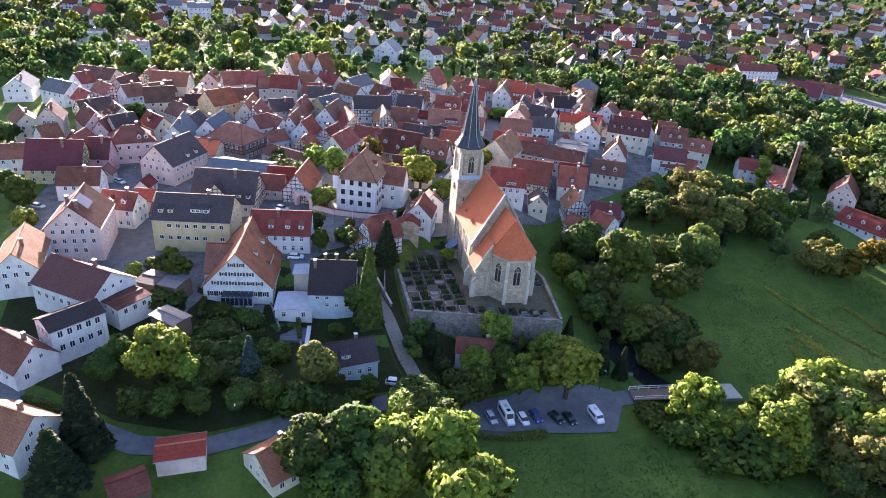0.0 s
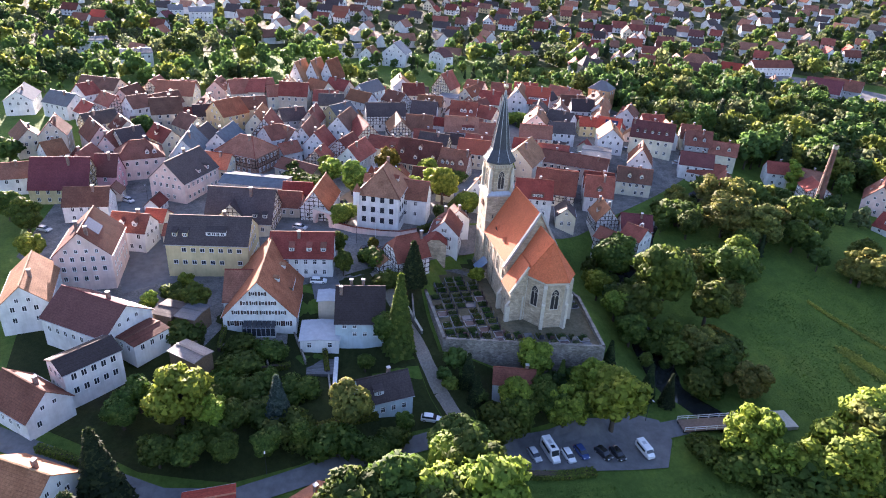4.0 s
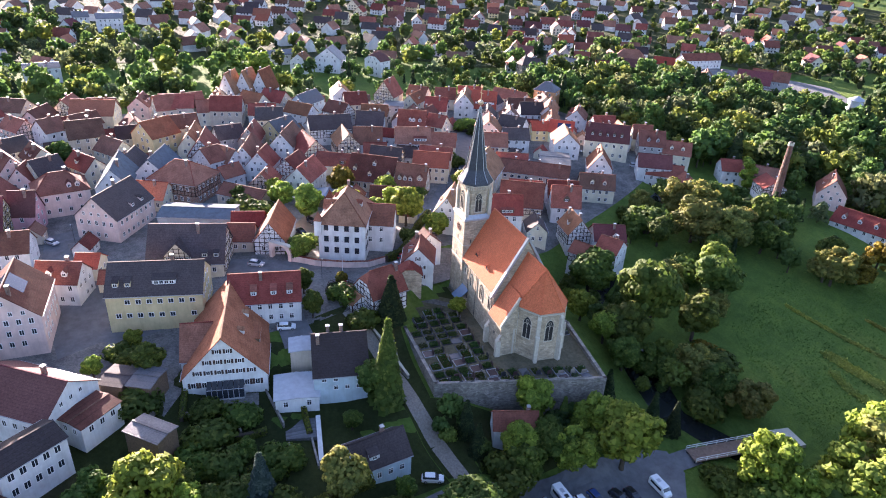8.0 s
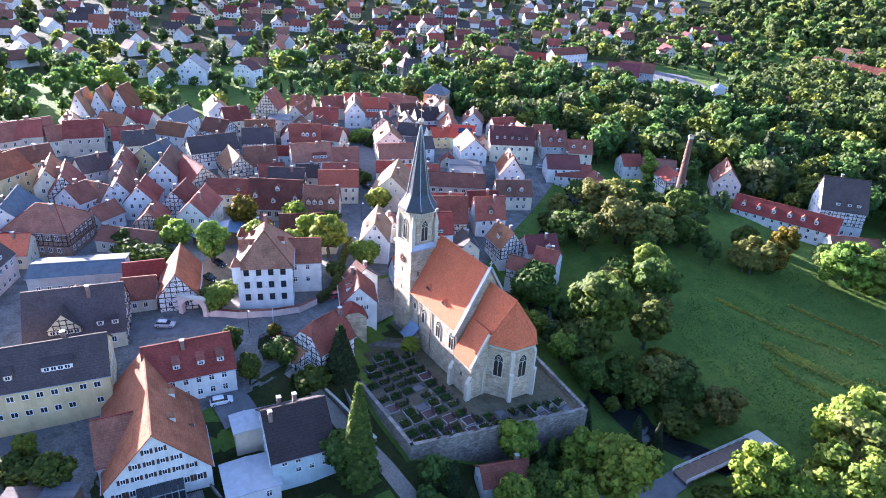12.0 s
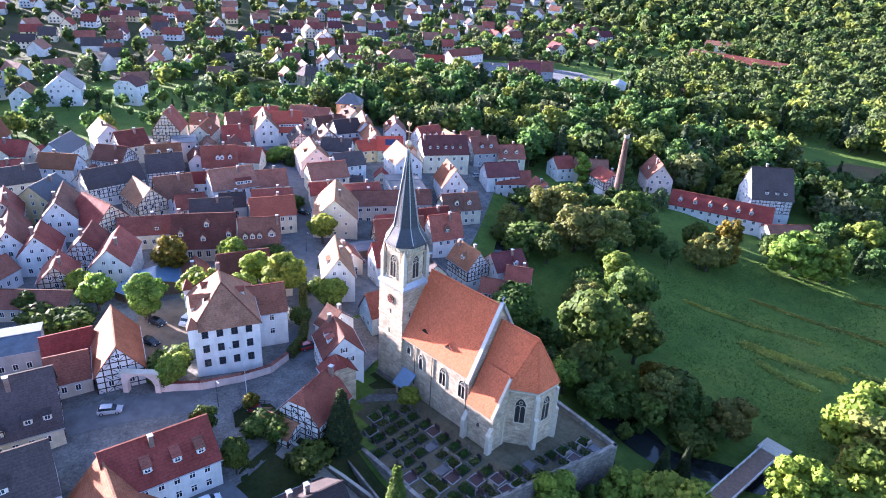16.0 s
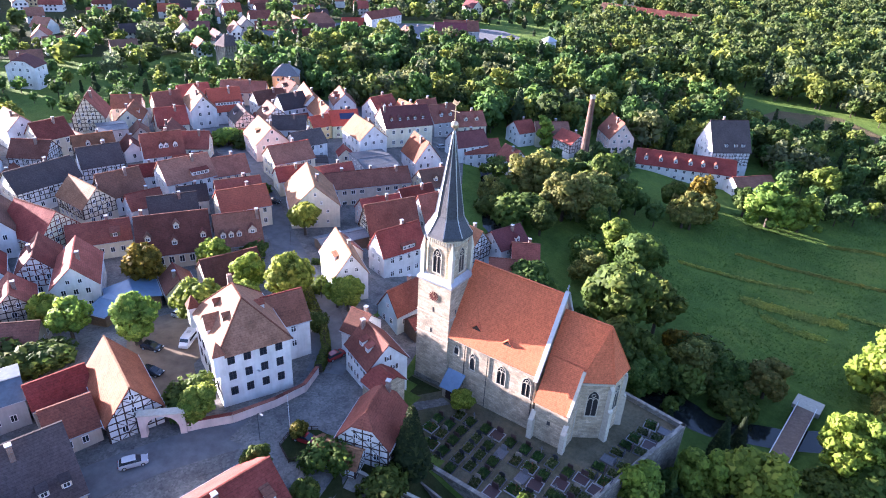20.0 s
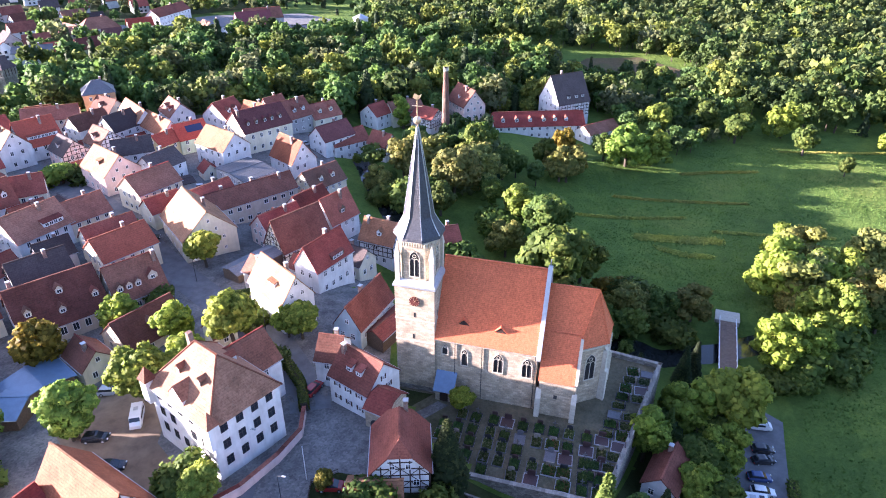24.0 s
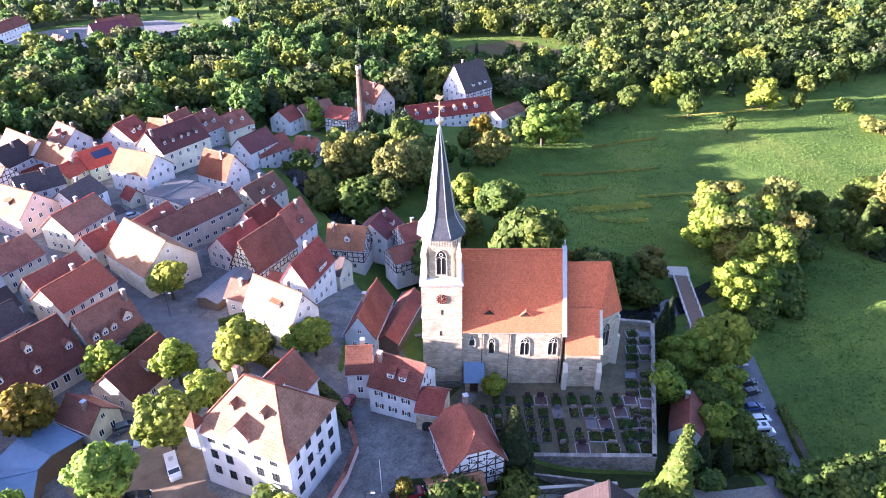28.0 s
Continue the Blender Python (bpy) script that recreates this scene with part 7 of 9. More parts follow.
house(-174.8, 74.6, 71, 11.9, 7.9, 5.8, 3.7, "pink", "red", label="pink house with a red tiled roof in the old town", dorm=((0, 0.2, 0.4, "sky"), (2, 0.1, 0.3)))
house(-85.3, -117.0, -12, 11.0, 8.7, 5.2, 4.1, "cream", "red", label="half-timbered cream house with a red tiled roof in the old town", tf="13")
house(-150.3, -98.6, 126, 11.1, 8.5, 6.3, 4.0, "beige", "brown", label="beige house with a brown tiled roof in the old town", dorm=((0, 0.2, 0.4, "sky"), (2, 0.1, 0.3)))
house(-52.7, 58.9, 68, 10.5, 8.1, 6.0, 3.8, "white", "brown", label="white house with a brown tiled roof in the old town", dorm=((0, 0.2, 0.4, "sky"), (2, 0.1, 0.3)))
house(-176.0, -93.8, 80, 11.1, 8.5, 5.7, 4.0, "beige", "brown", label="beige house with a brown tiled roof in the old town")
house(-116.4, -86.1, 218, 10.9, 8.8, 5.9, 4.1, "cream", "brown", label="cream house with a brown tiled roof in the old town")
house(-133.8, -81.6, 278, 9.6, 7.8, 5.5, 3.7, "cream", "dark", label="half-timbered cream house with a dark tiled roof in the old town", tf="13", dorm=((0, -0.3, 0.3), (0, 0.4, 0.3)))
house(-150.4, -121.1, 219, 11.5, 8.0, 6.1, 3.8, "pink", "red", label="half-timbered pink house with a red tiled roof in the old town", tf="13", dorm=((0, -0.3, 0.3), (0, 0.4, 0.3)))
house(-127.2, 108.8, -37, 11.9, 8.9, 6.1, 4.2, "white", "red", label="white house with a red tiled roof in the old town", dorm=((0, -0.3, 0.3), (0, 0.4, 0.3)))
house(-145.4, 16.7, 69, 11.4, 7.9, 6.3, 3.7, "beige", "ochre", label="half-timbered beige house with a weathered ochre roof in the old town", tf="13", dorm=((0, -0.3, 0.3), (0, 0.4, 0.3)))
house(-152.0, 104.5, 164, 10.8, 8.6, 6.4, 4.1, "cream", "brown", label="cream house with a brown tiled roof in the old town", dorm=((0, 0.2, 0.4, "sky"), (2, 0.1, 0.3)))
house(-178.8, -107.0, 167, 12.8, 9.0, 6.0, 4.2, "cream", "red", label="half-timbered cream house with a red tiled roof in the old town", tf="13", dorm=((0, 0.2, 0.4, "sky"), (2, 0.1, 0.3)))
house(-179.2, -46.2, 182, 10.4, 7.9, 6.2, 3.7, "beige", "ochre", label="beige house with a weathered ochre roof in the old town", dorm=((0, 0.2, 0.4, "sky"), (2, 0.1, 0.3)))
house(-56.9, 75.6, 63, 12.4, 8.9, 5.4, 4.2, "cream", "brown", label="cream house with a brown tiled roof in the old town", dorm=((0, -0.3, 0.3), (0, 0.4, 0.3)))
house(-179.7, -79.1, 168, 11.2, 8.7, 5.6, 4.1, "pink", "brown", label="pink house with a brown tiled roof in the old town", dorm=((0, -0.3, 0.3), (0, 0.4, 0.3)))
house(-48.6, -108.3, 87, 12.3, 8.9, 5.3, 4.2, "white", "brown", label="white house with a brown tiled roof in the old town")
house(-156.9, -30.2, 78, 11.1, 8.3, 5.4, 3.9, "white", "red", label="white house with a red tiled roof in the old town", dorm=((0, -0.3, 0.3), (0, 0.4, 0.3)))
house(-103.0, -80.1, -16, 10.2, 9.0, 5.6, 4.2, "cream", "dark", label="cream house with a dark tiled roof in the old town", dorm=((0, -0.3, 0.3), (0, 0.4, 0.3)))
house(-175.9, 47.4, 47, 10.0, 7.6, 5.7, 3.6, "pink", "red", label="pink house with a red tiled roof in the old town", dorm=((0, 0.2, 0.4, "sky"), (2, 0.1, 0.3)))
house(-27.9, -92.8, 71, 10.3, 8.0, 6.0, 3.7, "white", "brown", label="white house with a brown tiled roof in the old town", dorm=((0, -0.3, 0.3), (0, 0.4, 0.3)))
house(-113.0, -109.1, 25, 10.7, 8.9, 6.1, 4.2, "cream", "brown", label="cream house with a brown tiled roof in the old town", dorm=((0, -0.3, 0.3), (0, 0.4, 0.3)))
house(-171.3, -32.3, 219, 11.9, 8.6, 6.1, 4.1, "cream", "ochre", label="cream house with a weathered ochre roof in the old town", dorm=((0, -0.3, 0.3), (0, 0.4, 0.3)))
house(-130.3, 75.3, 157, 9.5, 9.0, 6.1, 4.2, "white", "brown", label="half-timbered white house with a brown tiled roof in the old town", tf="13", dorm=((0, 0.2, 0.4, "sky"), (2, 0.1, 0.3)))
house(-54.6, 45.2, 62, 11.2, 8.6, 5.5, 4.0, "pink", "red", label="pink house with a red tiled roof in the old town", dorm=((0, 0.2, 0.4, "sky"), (2, 0.1, 0.3)))
house(-115.3, -98.1, 29, 8.8, 6.0, 4.1, 2.8, "white", "brown", label="white small house with a brown tiled roof in the old town")
house(-119.9, 17.3, 61, 8.4, 5.8, 4.4, 2.7, "white", "red", label="white small house with a red tiled roof in the old town")
house(-90.5, -49.5, 122, 8.1, 6.6, 4.5, 3.1, "white", "red", label="white small house with a red tiled roof in the old town")
house(-142.9, 27.1, 158, 8.7, 5.5, 4.0, 2.6, "white", "brown", label="white small house with a brown tiled roof in the old town")
house(-63.7, -12.5, -24, 7.6, 6.2, 3.9, 2.9, "cream", "red", label="cream small house with a red tiled roof in the old town")
house(-177.8, 98.7, 41, 8.1, 5.7, 4.3, 2.7, "white", "ochre", label="white small house with a weathered ochre roof in the old town")
house(-96.9, 16.1, 60, 7.5, 6.7, 4.4, 3.2, "white", "dark", label="white small house with a dark tiled roof in the old town")
house(-164.5, 83.7, 131, 7.6, 6.6, 4.1, 3.1, "pink", "dark", label="pink small house with a dark tiled roof in the old town")
house(-143.4, -9.6, 313, 8.8, 6.2, 4.0, 2.9, "white", "red", label="white small house with a red tiled roof in the old town")
house(-102.4, 5.1, 76, 8.6, 6.8, 5.1, 3.2, "white", "red", label="white small house with a red tiled roof in the old town")
house(-116.1, 29.2, 68, 8.5, 6.9, 4.0, 3.3, "beige", "brown", label="beige small house with a brown tiled roof in the old town")
house(-152.2, 36.4, 153, 7.5, 5.8, 4.3, 2.7, "beige", "brown", label="beige small house with a brown tiled roof in the old town")
house(-44.4, 19.8, 159, 8.1, 5.9, 4.6, 2.7, "beige", "red", label="beige small house with a red tiled roof in the old town")
house(-30.8, 37.1, 161, 8.0, 6.2, 4.7, 2.9, "cream", "dark", label="cream small house with a dark tiled roof in the old town")
house(-155.7, -108.6, 125, 7.6, 6.5, 4.2, 3.1, "white", "brown", label="white small house with a brown tiled roof in the old town")
house(-134.8, 48.6, 137, 4.9, 4.6, 2.7, 2.2, "beige", "red", label="beige low outbuilding with a red tiled roof in the old town", chim=(), rows=1)
house(-127.9, 60.6, 248, 4.6, 4.6, 2.7, 2.2, "cream", "red", label="cream low outbuilding with a red tiled roof in the old town", chim=(), rows=1)
house(-116.8, 100.1, -29, 6.3, 4.6, 2.5, 2.2, "beige", "red", label="beige low outbuilding with a red tiled roof in the old town", chim=(), rows=1)
house(-104.4, -33.0, -16, 5.0, 4.9, 2.9, 2.3, "beige", "red", label="beige low outbuilding with a red tiled roof in the old town", chim=(), rows=1)
house(-91.0, 70.8, 142, 4.8, 4.7, 2.7, 2.2, "cream", "red", label="cream low outbuilding with a red tiled roof in the old town", chim=(), rows=1)
house(-123.5, 6.0, 168, 5.7, 4.8, 2.7, 2.3, "white", "brown", label="white low outbuilding with a brown tiled roof in the old town", chim=(), rows=1)
house(-95.6, -121.2, 218, 4.8, 4.6, 2.9, 2.1, "white", "brown", label="white low outbuilding with a brown tiled roof in the old town", chim=(), rows=1)
house(-175.9, 19.8, 81, 5.2, 5.0, 3.0, 2.3, "white", "dark", label="white low outbuilding with a dark tiled roof in the old town", chim=(), rows=1)
house(-43.4, -63.1, 164, 6.1, 4.9, 2.9, 2.3, "beige", "ochre", label="beige low outbuilding with a weathered ochre roof in the old town", chim=(), rows=1)
house(-61.9, -104.1, 172, 4.8, 4.8, 2.9, 2.2, "beige", "brown", label="beige low outbuilding with a brown tiled roof in the old town", chim=(), rows=1)
house(-160.0, 20.3, 179, 6.5, 5.0, 2.7, 2.3, "cream", "brown", label="cream low outbuilding with a brown tiled roof in the old town", chim=(), rows=1)
house(-40.0, 28.3, 160, 4.8, 4.6, 2.9, 2.2, "white", "brown", label="white low outbuilding with a brown tiled roof in the old town", chim=(), rows=1)
house(-28.7, -81.9, 75, 6.2, 5.0, 2.6, 2.3, "cream", "red", label="cream low outbuilding with a red tiled roof in the old town", chim=(), rows=1)
house(-43.5, -0.5, 57, 4.7, 4.9, 2.9, 2.3, "cream", "red", label="cream low outbuilding with a red tiled roof in the old town", chim=(), rows=1)
house(-148.8, -71.5, 282, 6.1, 4.6, 2.9, 2.1, "pink", "red", label="pink low outbuilding with a red tiled roof in the old town", chim=(), rows=1)
house(-121.4, -104.5, 117, 4.6, 4.5, 2.7, 2.1, "white", "brown", label="white low outbuilding with a brown tiled roof in the old town", chim=(), rows=1)
house(-104.5, 98.1, 148, 4.9, 4.8, 3.0, 2.2, "pink", "ochre", label="pink low outbuilding with a weathered ochre roof in the old town", chim=(), rows=1)
house(-154.6, -82.6, 188, 5.5, 4.6, 2.9, 2.2, "cream", "brown", label="cream low outbuilding with a brown tiled roof in the old town", chim=(), rows=1)
house(-143.8, -90.3, 278, 5.9, 4.9, 3.0, 2.3, "white", "red", label="white low outbuilding with a red tiled roof in the old town", chim=(), rows=1)
house(-140.0, -18.7, 316, 4.7, 4.7, 2.8, 2.2, "beige", "ochre", label="beige low outbuilding with a weathered ochre roof in the old town", chim=(), rows=1)
house(-51.0, -90.4, 163, 6.1, 4.6, 2.7, 2.2, "white", "brown", label="white low outbuilding with a brown tiled roof in the old town", chim=(), rows=1)
house(-132.0, -107.1, 104, 6.3, 4.5, 2.9, 2.1, "beige", "dark", label="beige low outbuilding with a dark tiled roof in the old town", chim=(), rows=1)
house(-111.3, -75.2, 71, 5.7, 4.9, 3.0, 2.3, "white", "brown", label="white low outbuilding with a brown tiled roof in the old town", chim=(), rows=1)
house(-158.8, 49.5, 68, 6.3, 4.6, 2.8, 2.2, "beige", "brown", label="beige low outbuilding with a brown tiled roof in the old town", chim=(), rows=1)
house(-108.9, -68.6, 69, 5.2, 4.9, 2.7, 2.3, "white", "brown", label="white low outbuilding with a brown tiled roof in the old town", chim=(), rows=1)
house(-113.4, 38.2, 155, 6.5, 4.9, 2.5, 2.3, "white", "dark", label="white low outbuilding with a dark tiled roof in the old town", chim=(), rows=1)
house(-135.5, -51.8, 108, 4.9, 5.0, 2.8, 2.3, "cream", "red", label="cream low outbuilding with a red tiled roof in the old town", chim=(), rows=1)
house(-126.6, 85.0, 64, 6.1, 4.9, 2.9, 2.3, "beige", "red", label="beige low outbuilding with a red tiled roof in the old town", chim=(), rows=1)
house(-139.6, 78.1, 244, 5.3, 4.8, 2.6, 2.2, "white", "red", label="white low outbuilding with a red tiled roof in the old town", chim=(), rows=1)
house(-131.2, -59.9, 193, 4.6, 4.9, 2.6, 2.3, "beige", "brown", label="beige low outbuilding with a brown tiled roof in the old town", chim=(), rows=1)
house(-178.5, -1.4, 88, 4.9, 4.5, 2.8, 2.1, "white", "red", label="white low outbuilding with a red tiled roof in the old town", chim=(), rows=1)
house(-178.7, -13.7, 315, 4.7, 4.6, 2.5, 2.1, "cream", "red", label="cream low outbuilding with a red tiled roof in the old town", chim=(), rows=1)
house(-178.9, -67.2, 79, 6.0, 4.5, 2.7, 2.1, "cream", "red", label="cream low outbuilding with a red tiled roof in the old town", chim=(), rows=1)

# ---- houses on the far slopes ----
far_house(-458, 64, 65, 13.6, 8.7, "yellow", "red")
far_house(-401, 194, -30, 10.3, 8.1, "pink", "bright")
far_house(-427, 328, -20, 10.2, 7.9, "grey", "dark")
far_house(-416, 268, 70, 9.8, 9.9, "white", "brown")
far_house(-396, 276, 65, 11.4, 9.3, "cream", "plum")
far_house(-438, 307, 50, 11.2, 9.8, "white", "red")
far_house(-469, -6, 65, 13.8, 8.6, "white", "dark")
far_house(-464, 178, 65, 11.7, 8.5, "white", "brown")
far_house(-394, 225, 65, 14.0, 9.2, "white", "plum")
far_house(-374, 303, 50, 11.8, 9.3, "white", "plum")
far_house(-511, 96, -30, 9.4, 9.5, "cream", "red")
far_house(-500, 150, 50, 12.1, 7.6, "yellow", "brown")
far_house(-403, 171, 65, 11.5, 10.0, "white", "red")
far_house(-457, 6, 70, 13.7, 9.9, "white", "bright")
far_house(-441, 69, 65, 10.6, 9.9, "cream", "dark")
far_house(-451, 152, 50, 12.4, 7.8, "grey", "brown")
far_house(-431, 132, -20, 13.7, 8.6, "white", "bright")
far_house(-478, 94, -30, 13.9, 8.3, "cream", "bright")
far_house(-489, 230, 65, 11.3, 9.2, "white", "bright")
far_house(-411, 248, 70, 11.9, 9.9, "white", "brown")
far_house(-466, 220, 65, 9.9, 9.4, "yellow", "brown")
far_house(-486, 330, 50, 12.4, 7.8, "grey", "red")
far_house(-468, 252, 65, 9.9, 8.6, "white", "red")
far_house(-380, 280, 70, 10.7, 9.1, "yellow", "dark")
far_house(-423, -13, 65, 13.0, 9.6, "white", "brown")
far_house(-409, 215, 65, 11.9, 8.6, "grey", "brown")
far_house(-416, 145, 50, 13.9, 8.6, "white", "red")
far_house(-398, 259, 50, 13.8, 8.9, "white", "brown")
far_house(-377, 324, 50, 9.2, 8.7, "white", "red")
far_house(-481, 184, 70, 11.6, 8.5, "yellow", "red")
far_house(-487, 113, 50, 11.4, 9.5, "white", "red")
far_house(-464, 342, 65, 13.6, 9.5, "white", "dark")
far_house(-493, 2, 65, 12.1, 8.8, "white", "dark")
far_house(-425, 87, 70, 12.9, 7.6, "white", "red")
far_house(-507, 185, 70, 11.6, 8.7, "white", "brown")
far_house(-479, 131, 65, 10.0, 8.3, "white", "red")
far_house(-424, 183, -30, 13.0, 8.9, "white", "brown")
far_house(-437, 146, 50, 10.9, 9.5, "yellow", "dark")
far_house(-453, 302, -30, 11.3, 8.1, "grey", "brown")
far_house(-488, 286, -30, 10.1, 7.8, "white", "brown")
far_house(-414, 103, 65, 9.6, 9.2, "grey", "brown")
far_house(-503, 133, 65, 11.8, 7.8, "yellow", "plum")
far_house(-508, -12, -30, 9.2, 7.7, "white", "plum")
far_house(-456, 374, 70, 10.7, 9.6, "white", "brown")
far_house(-469, 21, 65, 11.9, 9.5, "white", "brown")
far_house(-444, 196, -20, 9.5, 9.4, "grey", "red")
far_house(-265, 157, -20, 13.1, 8.1, "white", "plum")
far_house(-306, 104, -30, 10.3, 9.0, "white", "bright")
far_house(-379, 182, 50, 10.2, 9.8, "white", "dark")
far_house(-273, 199, 50, 12.4, 7.9, "cream", "red")
far_house(-325, 92, -30, 13.6, 8.8, "pink", "bright")
far_house(-348, 258, 65, 12.8, 7.9, "grey", "brown")
far_house(-251, 253, 50, 13.8, 8.2, "cream", "bright")
far_house(-287, 257, 65, 13.4, 8.3, "white", "dark")
far_house(-341, 282, 50, 10.8, 8.3, "white", "dark")
far_house(-292, 307, 50, 10.0, 9.0, "grey", "red")
far_house(-285, 151, -30, 12.9, 9.7, "white", "dark")
far_house(-370, 85, 65, 10.2, 8.0, "white", "red")
far_house(-296, 86, 70, 13.5, 8.1, "white", "brown")
far_house(-386, 119, 70, 9.6, 8.2, "white", "red")
far_house(-308, 131, 65, 9.0, 8.3, "cream", "dark")
far_house(-356, 190, 50, 12.7, 8.7, "white", "bright")
far_house(-271, 105, 70, 12.3, 7.8, "grey", "brown")
far_house(-270, 58, 65, 12.4, 8.4, "pink", "brown")
far_house(-291, 165, 50, 10.8, 9.3, "yellow", "plum")
far_house(-354, 233, -30, 9.6, 9.8, "white", "brown")
far_house(-288, 196, -30, 11.8, 9.1, "pink", "dark")
far_house(-368, 147, 70, 9.5, 8.0, "grey", "bright")
far_house(-326, 199, 70, 10.3, 8.5, "white", "red")
far_house(-304, 221, 65, 13.7, 8.6, "white", "brown")
far_house(-253, 137, -20, 10.4, 7.7, "white", "bright")
far_house(-273, 224, -20, 12.5, 8.9, "cream", "brown")
far_house(-333, 437, 50, 9.7, 8.5, "white", "bright")
far_house(-305, 379, -20, 13.3, 8.4, "white", "red")
far_house(-310, 404, -30, 13.7, 8.5, "grey", "bright")
far_house(-292, 389, 70, 12.0, 9.3, "white", "red")
far_house(-336, 405, 50, 10.1, 9.5, "pink", "red")
far_house(-231, 419, -20, 9.7, 9.5, "yellow", "red")
far_house(-264, 402, 50, 9.4, 8.8, "white", "brown")
far_house(-273, 445, -20, 9.4, 9.6, "white", "plum")
far_house(-241, 381, -20, 13.7, 9.7, "cream", "plum")
far_house(-252, 468, 70, 12.9, 8.5, "white", "plum")
far_house(-268, 421, 70, 11.7, 8.6, "pink", "brown")
far_house(-288, 479, 65, 10.8, 8.4, "grey", "brown")
far_house(-272, 476, 70, 13.0, 8.1, "white", "red")
far_house(-349, -127, -20, 10.0, 7.9, "cream", "bright")
far_house(-432, -201, 70, 12.0, 8.6, "white", "red")
far_house(-372, -131, 65, 11.0, 9.3, "white", "red")
far_house(-370, -168, 70, 13.5, 9.7, "white", "red")
far_house(-406, -176, 65, 12.1, 8.4, "white", "bright")
far_house(-316, -183, 65, 13.9, 9.9, "white", "dark")
far_house(-391, -185, 65, 12.1, 8.4, "white", "red")
far_house(-280, -130, 50, 12.1, 7.8, "white", "red")
far_house(-410, -131, -30, 10.7, 8.7, "white", "plum")
far_house(-523, -2, 50, 12.2, 8.5, "white", "red")
far_house(-578, 174, -30, 11.7, 8.8, "cream", "red")
far_house(-422, 49, 65, 13.6, 8.4, "cream", "dark")
far_house(-445, 25, -30, 10.7, 9.6, "grey", "plum")
far_house(-432, 115, -30, 13.7, 7.6, "white", "plum")
far_house(-447, 118, 70, 12.8, 9.2, "white", "brown")
far_house(-514, 160, 65, 14.0, 7.5, "white", "dark")
far_house(-530, 57, -30, 9.4, 9.1, "white", "plum")
far_house(-552, 3, -20, 11.9, 7.5, "white", "brown")
far_house(-558, 194, 50, 11.6, 8.8, "yellow", "brown")
far_house(-551, 30, 70, 9.2, 9.5, "yellow", "red")
far_house(-508, 10, 50, 9.5, 8.7, "white", "dark")
far_house(-433, 4, 50, 11.2, 8.4, "white", "bright")
far_house(-530, 118, -20, 11.4, 7.7, "grey", "plum")
far_house(-519, 31, 70, 10.7, 8.6, "white", "brown")
far_house(-466, 158, 50, 11.3, 9.3, "cream", "brown")
far_house(-520, 142, 50, 13.6, 8.2, "white", "red")
far_house(-596, 189, -20, 10.5, 8.8, "pink", "red")
far_house(-587, 98, -30, 12.7, 9.4, "white", "red")
far_house(-577, 79, -20, 11.4, 9.5, "white", "dark")
far_house(-559, 68, 65, 13.7, 8.7, "grey", "red")
far_house(-501, 42, 65, 13.0, 8.2, "white", "brown")
far_house(-306, 263, 65, 13.9, 7.6, "white", "red")
far_house(-365, 205, 65, 13.2, 9.0, "white", "dark")
far_house(-366, 246, -30, 11.1, 8.2, "white", "red")
far_house(-249, 186, 50, 10.2, 7.8, "cream", "bright")
far_house(-310, 167, -30, 11.3, 9.2, "yellow", "bright")
far_house(-389, 245, -20, 14.0, 8.9, "cream", "brown")
far_house(-333, 222, 65, 11.3, 9.9, "white", "bright")
far_house(-277, 180, -30, 13.7, 9.0, "white", "brown")
far_house(-325, 184, 65, 9.2, 8.7, "pink", "red")
far_house(-244, 221, 50, 9.6, 9.1, "white", "plum")
far_house(-239, 198, 65, 13.9, 9.2, "cream", "brown")
far_house(-344, 208, -20, 9.7, 9.8, "white", "plum")
far_house(-326, 243, 70, 11.2, 8.0, "white", "brown")
far_house(-261, 237, -20, 9.0, 8.4, "white", "dark")
far_house(-377, 216, -30, 11.8, 8.7, "grey", "brown")
far_house(-323, 288, 50, 10.5, 9.4, "white", "brown")

# ---- works yard, row houses and gate tower beyond the trees ----
sheet("works_yard", [(-282, 262), (-240, 240), (-198, 243), (-150, 260), (-132, 290), (-136, 314), (-188, 340), (-240, 314)], ASPHALT, "grey asphalt yard of the works beyond the trees", 0.3, 8.0)
house(-188, 273, 42, 20.0, 17.0, 6.5, 6.5, "grey", "plum", label="large works hall with a plum tiled roof", chim=(), rows=1)
house(-166, 264, 24, 30.0, 9.0, 5.5, 2.2, "white", "grey", label="long low white works wing with a grey roof", chim=(), rows=1)
house(-204, 250, -38, 12.0, 9.5, 6.0, 4.5, "white", "brown", label="white gabled house at the works yard")
house(-145, 290, 40, 24.0, 6.0, 3.6, 1.2, "wood", "dark", label="long dark open shed in the works yard", chim=(), rows=0)
house(-108, 322, 28, 16.0, 8.0, 4.5, 3.5, "brick", "bright", label="brick outbuilding with an orange-red roof among trees", chim=())
for k in range(6):
    far_house(-160 + k * 13.4, 463 + k * 1.5, 8, 13.0, 9.0, "white" if k % 2 else "cream", "brown")
gt = thing("gate_tower", pose(-225, 131, ground_z(-225, 131)), "square rubble stone gate tower with a dark pyramid roof", "tower")
part("shaft", Geo().box(-3.6, -3.6, -2, 3.6, 3.6, 10.5), GRASS_WALL, gt)
part("tower_roof", Geo().prism([(-4.1, -4.1), (4.1, -4.1), (4.1, 4.1), (-4.1, 4.1)], 10.3, 15.6, 0.06), ROOFS["dark"], gt)
tf = Geo()
